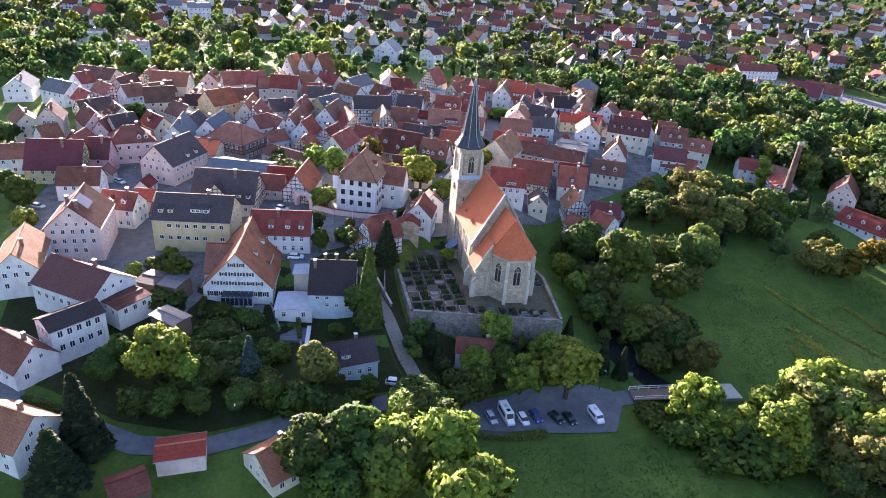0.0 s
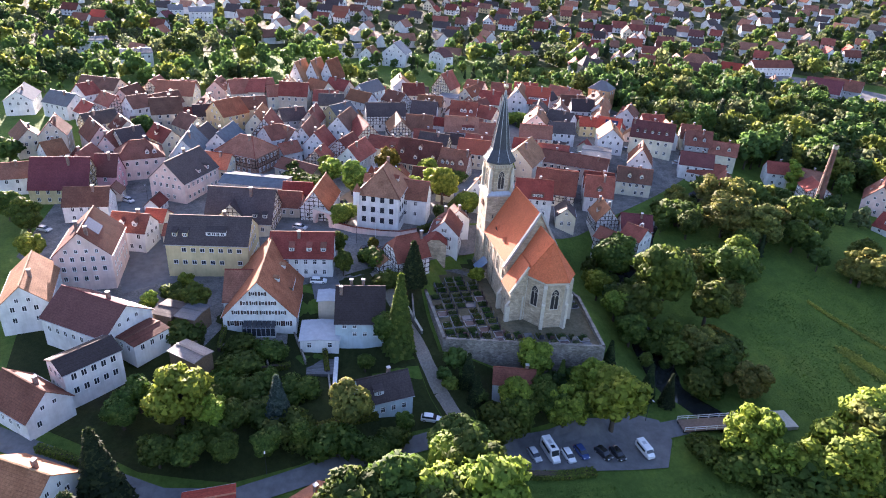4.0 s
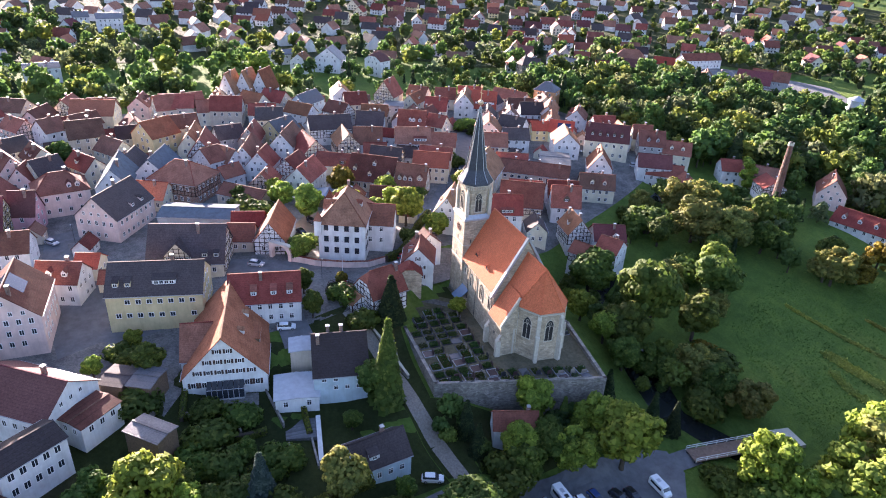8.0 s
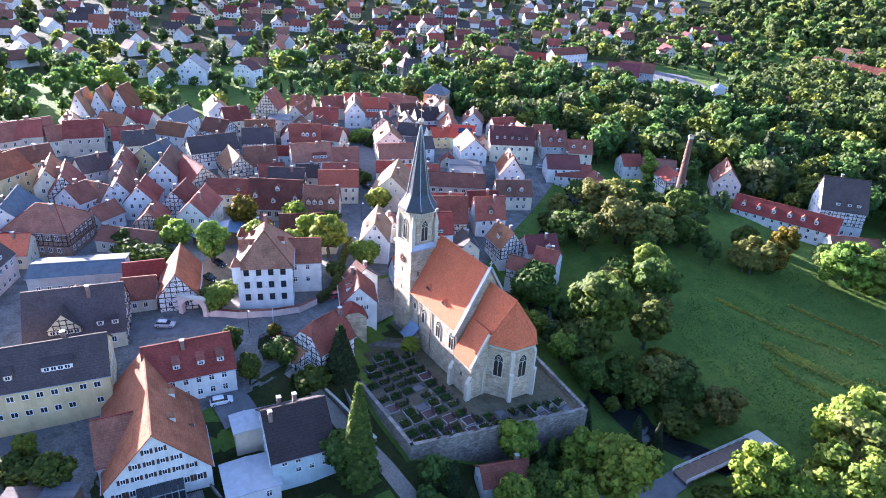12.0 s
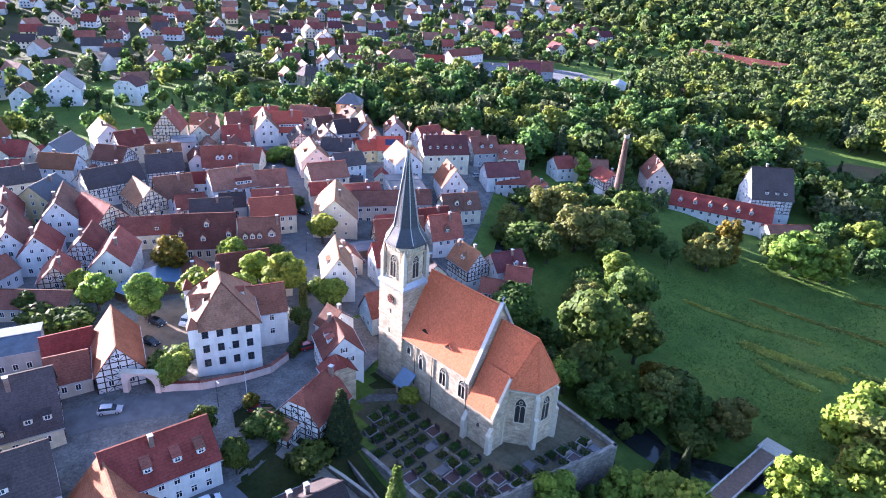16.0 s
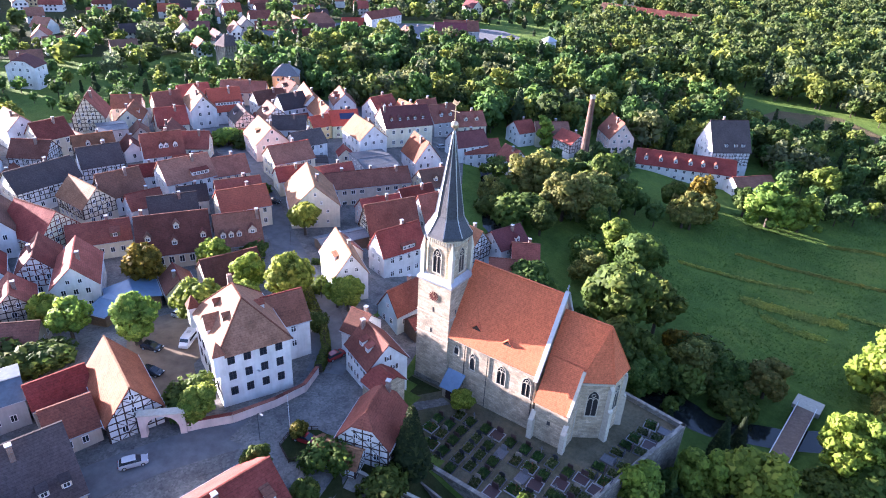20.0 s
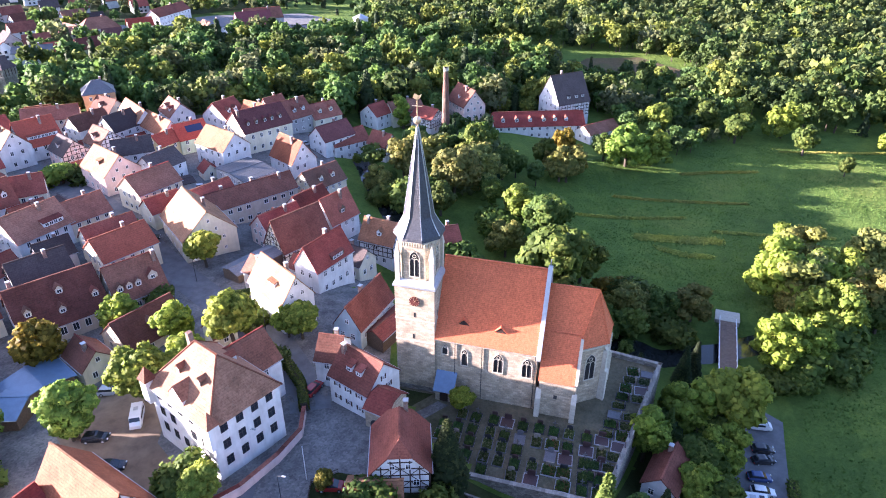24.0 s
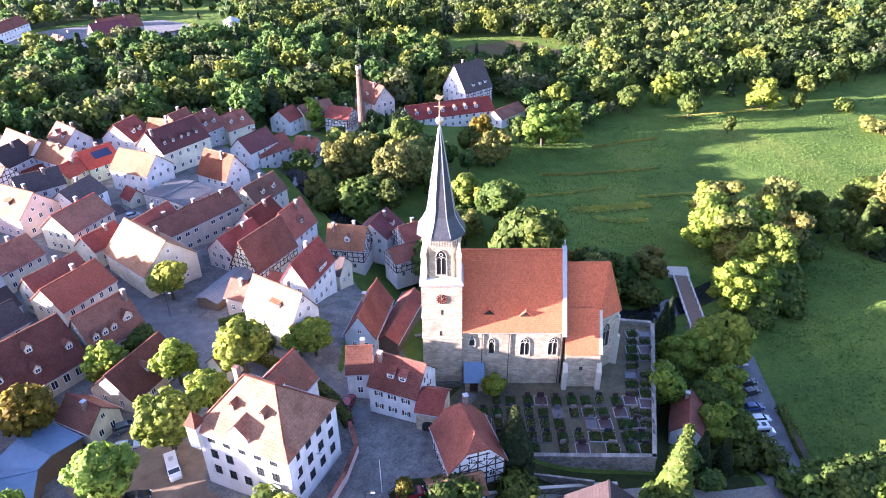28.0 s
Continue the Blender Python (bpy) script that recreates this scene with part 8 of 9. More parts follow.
for m in (pose(0, -3.6, 7.4), pose(3.6, 0, 7.4, 0, 0, 90)):
    for u in (-2.4, -0.8, 0.8, 2.4):
        q = m @ Vector((u, -0.06, 0))
        tf.beam(q, m @ Vector((u, -0.06, 2.8)), 0.25)
part("timber_frame", tf, TIMBER, gt)

# ---- single trees and shrubs ----
tree(11.1, 71.9, 17, "d", 0.95)
tree(21.6, 57.5, 13, "d", 1)
tree(-31.2, 101.7, 14, "w", 1)
tree(-19.4, 89.0, 15, "w", 1)
tree(-42.2, 85.2, 9, "w", 1)
tree(-37.7, 96.3, 12, "w", 1)
tree(-12.2, 98.6, 14, "w", 1)
tree(-27.6, 77.3, 9, "s", 1.1)
tree(-17.8, 117.4, 14, "d", 0.9)
tree(-38.1, 79.9, 7, "s", 1.2)
tree(-20.2, 76.4, 10, "d", 1)
tree(-7.5, 87.8, 9, "d", 1)
tree(-2.4, 73.1, 8, "s", 1.2)
tree(-53.7, 144.0, 12, "p", 1.3, tone="y")
tree(12.0, 117.1, 12, "w", 1)
tree(30.8, 138.3, 14, "w", 1.05, tone="y")
tree(39.7, 142.1, 12, "w", 1, tone="y")
tree(22.7, 140.3, 10, "d", 1)
tree(3.4, 124.6, 10, "d", 1)
tree(75.5, 76.0, 15, "w", 1)
tree(82.3, 70.0, 15, "w", 1, tone="y")
tree(92.0, 80.6, 14, "w", 1, tone="w")
tree(79.0, 51.8, 12, "w", 1, tone="y")
tree(103.2, 82.0, 11, "d", 0.9)
tree(74.7, 58.3, 10, "w", 1)
tree(128.0, 79.0, 19, "w", 0.85)
tree(136.5, 86.0, 18, "w", 0.9)
tree(141.0, 72.0, 15, "w", 0.9)
tree(122.0, 88.0, 14, "d", 1.0)
tree(109.5, 66.0, 12, "c", 0.9, tone="d")
tree(114.0, 61.0, 12, "c", 1.1)
tree(119.0, 66.0, 10, "c", 1.1)
tree(126.5, 63.0, 12, "c", 1.1)
tree(104.4, 71.0, 9, "d", 0.9)
tree(53.3, 14.6, 15, "y", 1.0)
tree(44.2, -14.0, 7, "c", 1.2)
tree(46.5, 0.9, 9, "d", 0.9)
tree(41.1, 49.2, 8, "w", 1.1, tone="d")
tree(48.8, 51.5, 9, "w", 1.1)
tree(34.6, 52.6, 7, "s", 1.2)
tree(43.9, 41.8, 6, "s", 1.2)
tree(29.2, 55.7, 6, "s", 1.1, tone="o")
tree(76.5, -21.4, 17, "d", 1, tone="y")
tree(88.8, -19.7, 18, "d", 1, tone="y")
tree(65.1, -25.0, 12, "d", 1, tone="y")
tree(76.1, -30.8, 14, "d", 1, tone="y")
tree(57.9, -20.8, 6, "s", 1.2)
tree(-39.0, -2.6, 12, "y", 0.95)
tree(-46.8, -18.9, 11.5, "y", 0.95)
tree(-43.1, -11.4, 9, "y", 1)
tree(-52.0, -29.4, 11, "d", 1, tone="y")
tree(-71.9, -14.8, 11, "d", 0.95, tone="o")
tree(-63.9, 26.0, 10, "d", 1, tone="y")
tree(-27.7, 2.9, 8, "y", 1)
tree(5.4, -3.4, 4.2, "y", 1.25)
tree(7.2, -20.6, 10, "c", 1.3)
tree(-64.0, 9.7, 5, "s", 1)
tree(-89.5, 32.3, 5, "s", 1.2)
tree(-24.5, -35.9, 7, "y", 1)
tree(-27.3, -34.7, 6, "s", 1)
tree(-28.4, -5.4, 4.5, "s", 0.7)
tree(-38.1, 5.2, 4, "s", 0.8)
tree(-125.1, 57.6, 5, "s", 1.2)
tree(-129.5, 54.2, 6, "s", 1.2, tone="y")
tree(108.3, 69.8, 10, "d", 0.8)
tree(110.1, 61.2, 9, "d", 0.8)
tree(117.1, 75.5, 10, "p", 1.2)
tree(120.3, 68.0, 9, "p", 1.2)
tree(135.3, 71.5, 12, "d", 0.9)
tree(138.4, 95.9, 14, "w", 0.9)
tree(164.2, 83.9, 9, "d", 1)
tree(169.9, 78.1, 9, "d", 1)
tree(88.5, 183.3, 13, "w", 1, tone="y")
tree(128.4, 178.4, 12, "w", 1, tone="y")
tree(104.5, 151.7, 7, "d", 0.9)
tree(93.7, 167.2, 11, "d", 1)
tree(70.6, 172.9, 12, "d", 1)
tree(60.4, 182.7, 12, "d", 1)
tree(140.8, 175.8, 8, "d", 1)
tree(160.1, 176.5, 6, "s", 1)
tree(162.8, 156.5, 5, "s", 1.3, tone="w")
tree(168.7, 151.0, 5, "s", 1.3, tone="w")
tree(172.7, 146.8, 4, "s", 1.3, tone="w")
tree(190.6, 149.5, 7, "d", 0.8, tone="w")
tree(203.5, 161.6, 8, "d", 0.8, tone="w")
tree(213, 170, 7, "d", 0.8, tone="w")
tree(222, 178, 9, "d", 0.7, tone="w")
tree(180, 141, 5, "s", 1.2, tone="w")
tree(165, 163, 4, "s", 1.2, tone="w")
tree(186.4, 142.7, 5, "s", 1.2, tone="w")
tree(240.4, 177.6, 5, "s", 1, tone="w")
tree(41.8, 174.9, 12, "d", 1, tone="y")
tree(29.9, 198.5, 12, "d", 1)
tree(20.4, 207.6, 13, "d", 1)
tree(31.4, 150.2, 9, "w", 1, tone="y")
tree(6.1, 123.1, 8, "w", 1)
tree(-5.4, 42.7, 15, "d", 1.05)
tree(6.5, 32.2, 9, "d", 1, tone="y")
tree(37.5, 1.3, 11, "y", 0.9)
tree(41.6, 6.7, 8, "c", 1.0, tone="d")
tree(45.4, 12.4, 10.5, "w", 0.95, tone="y")
tree(39.8, -14.9, 8, "c", 1.1)
tree(46.5, -4.0, 8, "d", 1.1)
tree(48.5, 2.2, 8, "d", 1.1)
tree(49.8, 8.7, 7, "d", 1.1)
tree(36.1, 21.5, 8, "c", 1.1)
tree(50.8, -10.3, 6, "s", 1.1)
tree(30.0, -28.6, 18, "c", 0.85, tone="d")
tree(28.0, -30.7, 10, "d", 1)
tree(1.2, 63.9, 10, "w", 1)
tree(2.2, 79.7, 13, "d", 1, tone="y")
tree(14.7, 67.7, 9, "w", 1)
tree(29.6, 39.5, 9, "w", 1.1, tone="d")
tree(33.3, 47.3, 9, "w", 1.1)
tree(37.0, 50.3, 8, "w", 1.1)
tree(26.3, 32.4, 9, "d", 1.1)
tree(8.1, 45.5, 8, "d", 1.1)
tree(70.8, 37.2, 7, "s", 1.2)
tree(71.3, 66.6, 16, "w", 1, tone="y")
tree(80.6, 67.6, 15, "w", 1, tone="y")
tree(72.3, 58.5, 10, "w", 1)
tree(73.4, 80.6, 13, "w", 1, tone="y")
tree(77.1, 47.7, 8, "s", 1.3)
tree(82.5, 54.1, 9, "d", 1.2)
tree(89.9, 56.8, 9, "d", 1.2)
tree(77.8, 39.4, 6, "s", 1.3)
tree(9.8, 116.2, 10, "w", 1.1)
tree(13.8, 125.9, 9, "w", 1, tone="o")
tree(8.2, 141.1, 9, "w", 1, tone="o")
tree(-17.4, 121.4, 13, "d", 1)
tree(-8.1, 107.9, 11, "d", 1)
tree(-15.5, 104.0, 12, "w", 1)
tree(61.1, -23.2, 12, "d", 1)
tree(67.9, -22.4, 13, "d", 1)
tree(74.3, -36.3, 15, "d", 1)
tree(76.3, -44.4, 14, "d", 1)
tree(76.7, -28.5, 15, "d", 1)
tree(80.6, -32.2, 14, "y", 1)
tree(80.4, -20.8, 12, "d", 1)
tree(82.3, -41.1, 12, "d", 1)
tree(46.8, -73.3, 14, "y", 0.95)
tree(47.6, -67.8, 8, "y", 1)
tree(48.0, -64.0, 7, "d", 0.9)
tree(46.7, -55.5, 10, "b", 1.2)
tree(50.2, -41.8, 11, "d", 0.9, tone="w")
tree(37.9, -61.6, 5, "s", 1.3)
tree(35.6, -66.5, 4, "s", 1.2)
tree(41.2, -81.4, 8, "d", 1)
tree(45.5, -83.9, 8, "d", 1)
tree(55.3, -76.5, 7, "d", 1.1)
tree(55.5, -71.4, 7, "d", 1.1)
tree(55.5, -65.3, 6, "d", 1.1)
tree(55.0, -57.8, 6, "d", 1.2)
tree(54.3, -51.2, 6, "d", 1.1)
tree(55.9, -45.7, 5, "s", 1.2)
tree(57.2, -39.0, 4, "s", 1.2)
tree(54.0, -33.9, 4, "s", 1.1)
tree(44.9, -69.1, 8, "d", 1)
tree(63.5, -83.6, 15, "c", 1.2)
tree(71.7, -86.0, 11, "c", 1.9)
tree(-37.6, -121.9, 8, "d", 1.1)
tree(10.7, -73.5, 8, "d", 1)
tree(7.1, -84.2, 5, "y", 1)
tree(1.8, -38.3, 7, "d", 0.8)
tree(33.7, -36.7, 5, "d", 1)
tree(51.2, -31.1, 5, "d", 1)
tree(51.6, -53.5, 5, "s", 1.2)
tree(-117.4, -103.1, 9, "d", 1.1)
tree(-96.3, -144.2, 10, "d", 1.2)
tree(-72.2, -36.5, 8, "y", 1)
tree(-71.5, -47.8, 6, "d", 1.1)
tree(-65.3, -1.4, 9, "y", 1)
tree(-64.8, -35.6, 9, "y", 1)
tree(-52.2, -30.0, 7, "d", 1, tone="y")
tree(-62.9, -47.4, 5, "s", 1.4)
tree(-57.8, -43.9, 5, "s", 1.4)
tree(-30.6, 2.7, 7, "y", 1)
tree(-24.7, -36.8, 6, "y", 1)
tree(-51.8, -2.7, 9, "y", 1)
tree(-271.4, -69.2, 14, "y", 1)
tree(-233.1, -22.4, 16, "y", 1)
tree(-166.4, -65.4, 6, "y", 0.6)
tree(-8.0, -38.6, 7, "d", 0.8)
tree(-9.0, -29.1, 4, "y", 0.9, tone="o")
tree(7.3, -21.2, 11, "c", 1.3)
tree(7.7, -27.5, 5, "s", 1.1)
tree(-2.2, -30.3, 4, "s", 1.2)
tree(66.5, 39.5, 12, "w", 0.95, tone="y")
tree(72.5, 41.5, 9, "w", 1.05, tone="y")
tree(77, 50, 15, "w", 1.0, tone="y")
tree(73, 66, 15, "w", 1.1)
tree(88, 62, 13, "w", 1.1)
tree(15.8, 45.5, 23, "d", 0.85)
tree(20, 37, 14, "d", 1.0)
tree(18, 32, 9, "y", 1.0)
tree(48, 31, 8, "c", 1.0)
tree(31, -63, 5, "s", 1.3)
tree(36, -57, 5, "d", 1.0)
tree(39, -51, 3.5, "s", 1.4)
tree(24, -63, 3.5, "s", 1.3)
tree(27, -57, 4, "s", 1.3)
tree(45, -60, 4.5, "s", 1.3)
tree(48, -68, 5, "s", 1.3)
tree(40, -72, 6, "d", 1.0)
tree(20, -76, 5, "s", 1.3)
tree(50.2, -6, 9, "d", 1.0)
tree(51, 4, 10, "w", 0.9, tone="y")
tree(64, 30, 4.5, "s", 1.3)
tree(69, 33, 4.5, "s", 1.3)
tree(45.5, 27, 9, "c", 1.0)
tree(-40, -123, 10, "d", 1.0)
tree(-48, -130, 9, "d", 1.1)
tree(-22, -117, 8, "y", 1.0)
tree(-1, -77, 5, "d", 1.0, tone="y")
tree(3, -79, 4, "s", 1.2)
tree(45.8, -5.5, 9.5, "d", 0.9, tone="y")


# ---- tall grass, hedges and small outdoor things ----
# Dry stalks made paler: grazing sun on the strips is put into their colour.
SUNLIT_STRAW = leaves("sunlit_dry_stalks", (0.24, 0.27, 0.06), (0.40, 0.40, 0.10), (0.56, 0.52, 0.15))
HEDGE = leaves("clipped_hedge", (0.075, 0.10, 0.02), (0.16, 0.19, 0.036), (0.28, 0.27, 0.055))


def tall_grass(pts, width, n, seed):
    """Unmown dry stalks along a line in the meadow, coloured pale like streaks of sun."""
    rng = np.random.default_rng(seed)
    k = rng.uniform(0, len(pts) - 1.001, n)
    i = k.astype(int)
    a, b = np.array(pts)[i], np.array(pts)[i + 1]
    q = a + (b - a) * (k - i)[:, None] + rng.normal(size=(n, 2)) * width * 0.28
    p = np.array([(x, y, ground_z(x, y) + 0.2) for x, y in q])
    d = rng.normal(size=(n, 3)) * np.array([0.7, 0.7, 0.3]) + np.array([-0.6, 0, 0.3])
    me = leaf_mesh("tall_grass", p, d / np.linalg.norm(d, axis=1)[:, None], 0.46, SUNLIT_STRAW, rng)
    return tagged(new("tall_grass", me), "strip of tall dry unmown grass, coloured like a sun streak", "grass", kind="stuff")


for k, (line, wd, n) in enumerate([([(36, 91), (48, 93), (59, 95)], 3.0, 1100), ([(42, 86), (49, 84), (56, 85)], 2.0, 420), ([(28, 115), (48, 119), (70, 123)], 1.2, 420), ([(50, 139), (62, 144), (76, 148)], 1.2, 420),
                                   ([(16, 96), (30, 101), (50, 108)], 1.2, 420), ([(58, 101), (76, 103), (92, 105)], 1.2, 320), ([(86, 168), (120, 176), (150, 186)], 1.2, 360)]):
    tall_grass(line, wd, n * 5, 50 + k)


TUFT = leaves("rough_grass", (0.09, 0.15, 0.034), (0.115, 0.18, 0.040), (0.14, 0.195, 0.046))


def meadow_tufts():
    """Upright tufts of grass over the whole meadow, thicker in patches."""
    rng = np.random.default_rng(91)
    zone = [(62, -40), (70, 30), (64, 60), (40, 64), (20, 72), (0, 110), (20, 140), (60, 170), (150, 186), (300, 215), (300, 60), (150, -40)]
    q = rng.uniform((-5, -40), (300, 215), (190000, 2))
    x, y = q[:, 0], q[:, 1]
    keep = np.sin(x * 0.21 + y * 0.13) + np.sin(y * 0.33 - x * 0.09) + rng.normal(size=len(q)) * 1.6 > -0.5
    hit = np.zeros(len(q), bool)
    for (x0, y0), (x1, y1) in zip(zone, zone[1:] + zone[:1]):
        if y0 != y1:
            hit ^= ((y0 > y) != (y1 > y)) & (x < (x1 - x0) * (y - y0) / (y1 - y0) + x0)
    gap = np.full(len(q), 1e9)
    for (x0, y0), (x1, y1) in zip(RIVER, RIVER[1:]):
        dx, dy = x1 - x0, y1 - y0
        t = np.clip(((x - x0) * dx + (y - y0) * dy) / (dx * dx + dy * dy), 0, 1)
        gap = np.minimum(gap, np.hypot(x - x0 - t * dx, y - y0 - t * dy))
    q = q[keep & hit & (gap > 7)]
    x, y = q[:, 0], q[:, 1]
    tot, wt = np.zeros(len(q)), np.zeros(len(q))
    for px, py, pz in HILLS:
        k = 1.0 / ((x - px) ** 2 + (y - py) ** 2 + 30.0) ** 2
        tot, wt = tot + k * pz, wt + k
    p = np.stack([x, y, tot / wt + 0.1], 1)
    d = rng.normal(size=p.shape) * np.array([1.0, 1.0, 0.35]) + np.array([-0.5, 0, 0.25])
    me = leaf_mesh("meadow_tufts", p, d / np.linalg.norm(d, axis=1)[:, None], 0.3, TUFT, rng)
    tagged(new("meadow_tufts", me), "upright tufts of green grass over the whole meadow", "grass", kind="stuff")


meadow_tufts()


def hedge(pts, h, w, label, seed):
    """A clipped hedge of small leaves with a woody core."""
    rng = np.random.default_rng(seed)
    pts = [Vector(p) for p in pts]
    x0, y0 = pts[0]
    z0 = ground_z(x0, y0)
    top = thing("hedge", pose(x0, y0, z0), label, "hedge")
    P, D, core = [], [], Geo()
    for a, b in zip(pts, pts[1:]):
        ln = (b - a).length
        u = (b - a) / ln
        s = Vector((-u.y, u.x))
        n = int(ln * (2 * h + w) * 22)
        t, c, v = rng.uniform(0, ln, n), rng.uniform(-1, 1, n), rng.uniform(0, 1, n)
        roof = rng.uniform(size=n) < w / (2 * h + w)
        side = np.where(roof, c, np.sign(c)) * w / 2 * rng.uniform(0.85, 1.12, n)
        up = np.where(roof, h * rng.uniform(0.93, 1.08, n), v * h)
        for i in range(n):
            q = a + u * t[i] + s * side[i]
            P.append((q.x - x0, q.y - y0, ground_z(q.x, q.y) + up[i] - z0))
            D.append((0, 0, 1) if roof[i] else (s.x * np.sign(c[i]), s.y * np.sign(c[i]), 0.2))
        za, zb = ground_z(*a) - z0, ground_z(*b) - z0
        core.beam((a.x - x0, a.y - y0, za + h * 0.45), (b.x - x0, b.y - y0, zb + h * 0.45), w * 0.7, h * 0.8)
    part("foliage", leaf_mesh("foliage", np.array(P), np.array(D), 0.3, HEDGE, rng), None, top)
    part("core", core, BARK, top)
    return top


for k, (line, h, w) in enumerate([([(-19.3, -14.4), (-22.3, -9.2), (-26, -6), (-34, -1), (-46, 7)], 2.1, 1.5), ([(30.9, -67.4), (30.6, -52.8)], 1.3, 0.9), ([(40.5, -62.4), (37.1, -48.1)], 1.4, 1.0), ([(52, -60), (50, -46), (47, -36)], 1.8, 1.3),
                                  ([(24, -45), (33, -45)], 1.3, 0.9), ([(62.4, -10), (63.6, 0), (63.8, 6)], 1.1, 1.8), ([(8, -66), (24, -68)], 1.2, 0.9), ([(-50, 14.5), (-40, 19.5)], 1.4, 1.0), ([(56, -86), (50, -97)], 1.6, 1.2)]):
    hedge(line, h, w, "clipped dark green garden hedge along a wall" if k == 0 else "dense dark green hedge in a garden", 80 + k)


def bench_wall(x0, y0, x1, y1, h):
    zz = (ground_z(x0, y0) + ground_z(x1, y1)) / 2
    g = Geo().beam((x0, y0, zz + h / 2 - 0.4), (x1, y1, zz + h / 2 - 0.4), 0.35, h + 0.8)
    structure("garden_wall", g, GRASS_WALL, "low rubble stone terrace wall in the garden")


for q in ((14, -60, 30, -57.5, 0.9), (16, -52, 30, -49.5, 0.8), (34.3, -49.2, 41.1, -48.3, 0.8), (33.6, -44.8, 41.7, -44.9, 0.8), (8.5, -21.5, 20, -23.2, 1.2)):
    bench_wall(*q)


def pole(x, y, h, kind):
    z = ground_z(x, y)
    t = thing("street_lamp" if kind == "lamp" else "flag_pole", pose(x, y, z), "slim grey street lamp with a curved head" if kind == "lamp" else "slender white pole beside the footpath", "lamp" if kind == "lamp" else "pole")
    part("post", Geo().tube((0, 0, -0.3), (0, 0, h), 0.07, 0.045, 8), METAL_DARK if kind == "lamp" else WHITE_PAINT, t)
    if kind == "lamp":
        part("arm", Geo().tube((0, 0, h), (0.9, 0, h + 0.25), 0.04, 0.035, 6), METAL_DARK, t)
        part("lamp_head", Geo().box(0.75, -0.12, h + 0.18, 1.35, 0.12, h + 0.3), LEAD, t)
    else:
        part("cap", Geo().box(-0.08, -0.08, h, 0.08, 0.08, h + 0.1), LEAD, t)


for x, y, h, kind in ((-22.5, -26, 6, "lamp"), (-36, 3.5, 6, "lamp"), (-62, 19, 6, "lamp"), (-12.5, -28, 7, "pole"), (51.5, 24, 6.5, "lamp"), (-14, -33, 6, "lamp"), (-58, -94, 6, "lamp"), (59, -58, 6, "lamp"), (-95, 74, 6, "lamp")):
    pole(x, y, h, kind)


def gate_openings():
    """A flat dark face for the shade in the round-arched passage of the stone gate building."""
    for o in list(scene.objects):
        if o.parent is None and str(o.get("label", "")).startswith("stone gate arch"):
            n = 12
            ring = [(-1.15, -0.9)] + [(-1.15 * math.cos(math.pi * i / n), 1.5 + 1.15 * math.sin(math.pi * i / n)) for i in range(n + 1)] + [(1.15, -0.9)]
            # No hole is cut: the passage's shade is a dark face before the wall.
            part("archway", Geo().poly([(x, -3.03, z) for x, z in ring]), METAL_DARK, o, "flat dark face for the shaded round-arched gateway")


gate_openings()


def garden_fence(pts, h):
    """A low dark fence of posts and rails round the front garden."""
    x0, y0 = pts[0]
    t = thing("garden_fence", pose(x0, y0, ground_z(x0, y0)), "low dark wooden fence round a front garden", "fence")
    z0 = ground_z(x0, y0)
    picket = Geo().box(-0.05, -0.05, -0.3, 0.05, 0.05, h).mesh("post", TIMBER)
    for (ax, ay), (bx, by) in zip(pts, pts[1:]):
        n = max(1, round(math.hypot(bx - ax, by - ay) / 1.2))
        for i in range(n):
            px, py = ax + (bx - ax) * i / n, ay + (by - ay) * i / n
            part("post", picket, None, t, local=pose(px - x0, py - y0, ground_z(px, py) - z0))
        for zz in (h * 0.45, h * 0.9):
            part("rail", Geo().beam((ax - x0, ay - y0, ground_z(ax, ay) - z0 + zz), (bx - x0, by - y0, ground_z(bx, by) - z0 + zz), 0.06, 0.09), TIMBER, t)


garden_fence([(-4.2, -30), (-7, -33.5), (-10.5, -32), (-11.5, -28.5), (-8.5, -25.5)], 1.1)

# ---- woods ----
WOOD = {
    "dark": leaves("shady_wood_leaves", (0.052, 0.082, 0.026), (0.080, 0.118, 0.034), (0.12, 0.155, 0.042)),
    "mid": leaves("wood_leaves", (0.078, 0.122, 0.034), (0.11, 0.165, 0.044), (0.145, 0.20, 0.052)),
    "lime": leaves("light_wood_leaves", (0.135, 0.172, 0.036), (0.195, 0.235, 0.048), (0.26, 0.285, 0.062)),
    "grey": leaves("silvery_wood_leaves", (0.11, 0.135, 0.066), (0.165, 0.19, 0.09), (0.22, 0.24, 0.115)),
    "pine": leaves("pine_needles", (0.085, 0.122, 0.045), (0.118, 0.16, 0.056), (0.15, 0.185, 0.062)),
    "spruce": leaves("spruce_needles", (0.026, 0.042, 0.020), (0.042, 0.064, 0.027), (0.068, 0.086, 0.034)),
}
MIX = {"d": (("mid", 0.42), ("dark", 0.24), ("lime", 0.18), ("grey", 0.08), ("spruce", 0.08)), "c": (("pine", 0.62), ("dark", 0.12), ("mid", 0.14), ("lime", 0.12))}
CLEARINGS = [
    [(-285, 262), (-240, 238), (-196, 240), (-172, 246), (-146, 258), (-128, 290), (-132, 316), (-150, 326), (-190, 345), (-240, 318)],
    [(0, 262), (58, 252), (66, 262), (34, 292), (6, 282)],
    [(-172, 448), (-88, 448), (-80, 486), (-168, 490)],
    [(-232, 124), (-218, 124), (-218, 138), (-232, 138)],
]
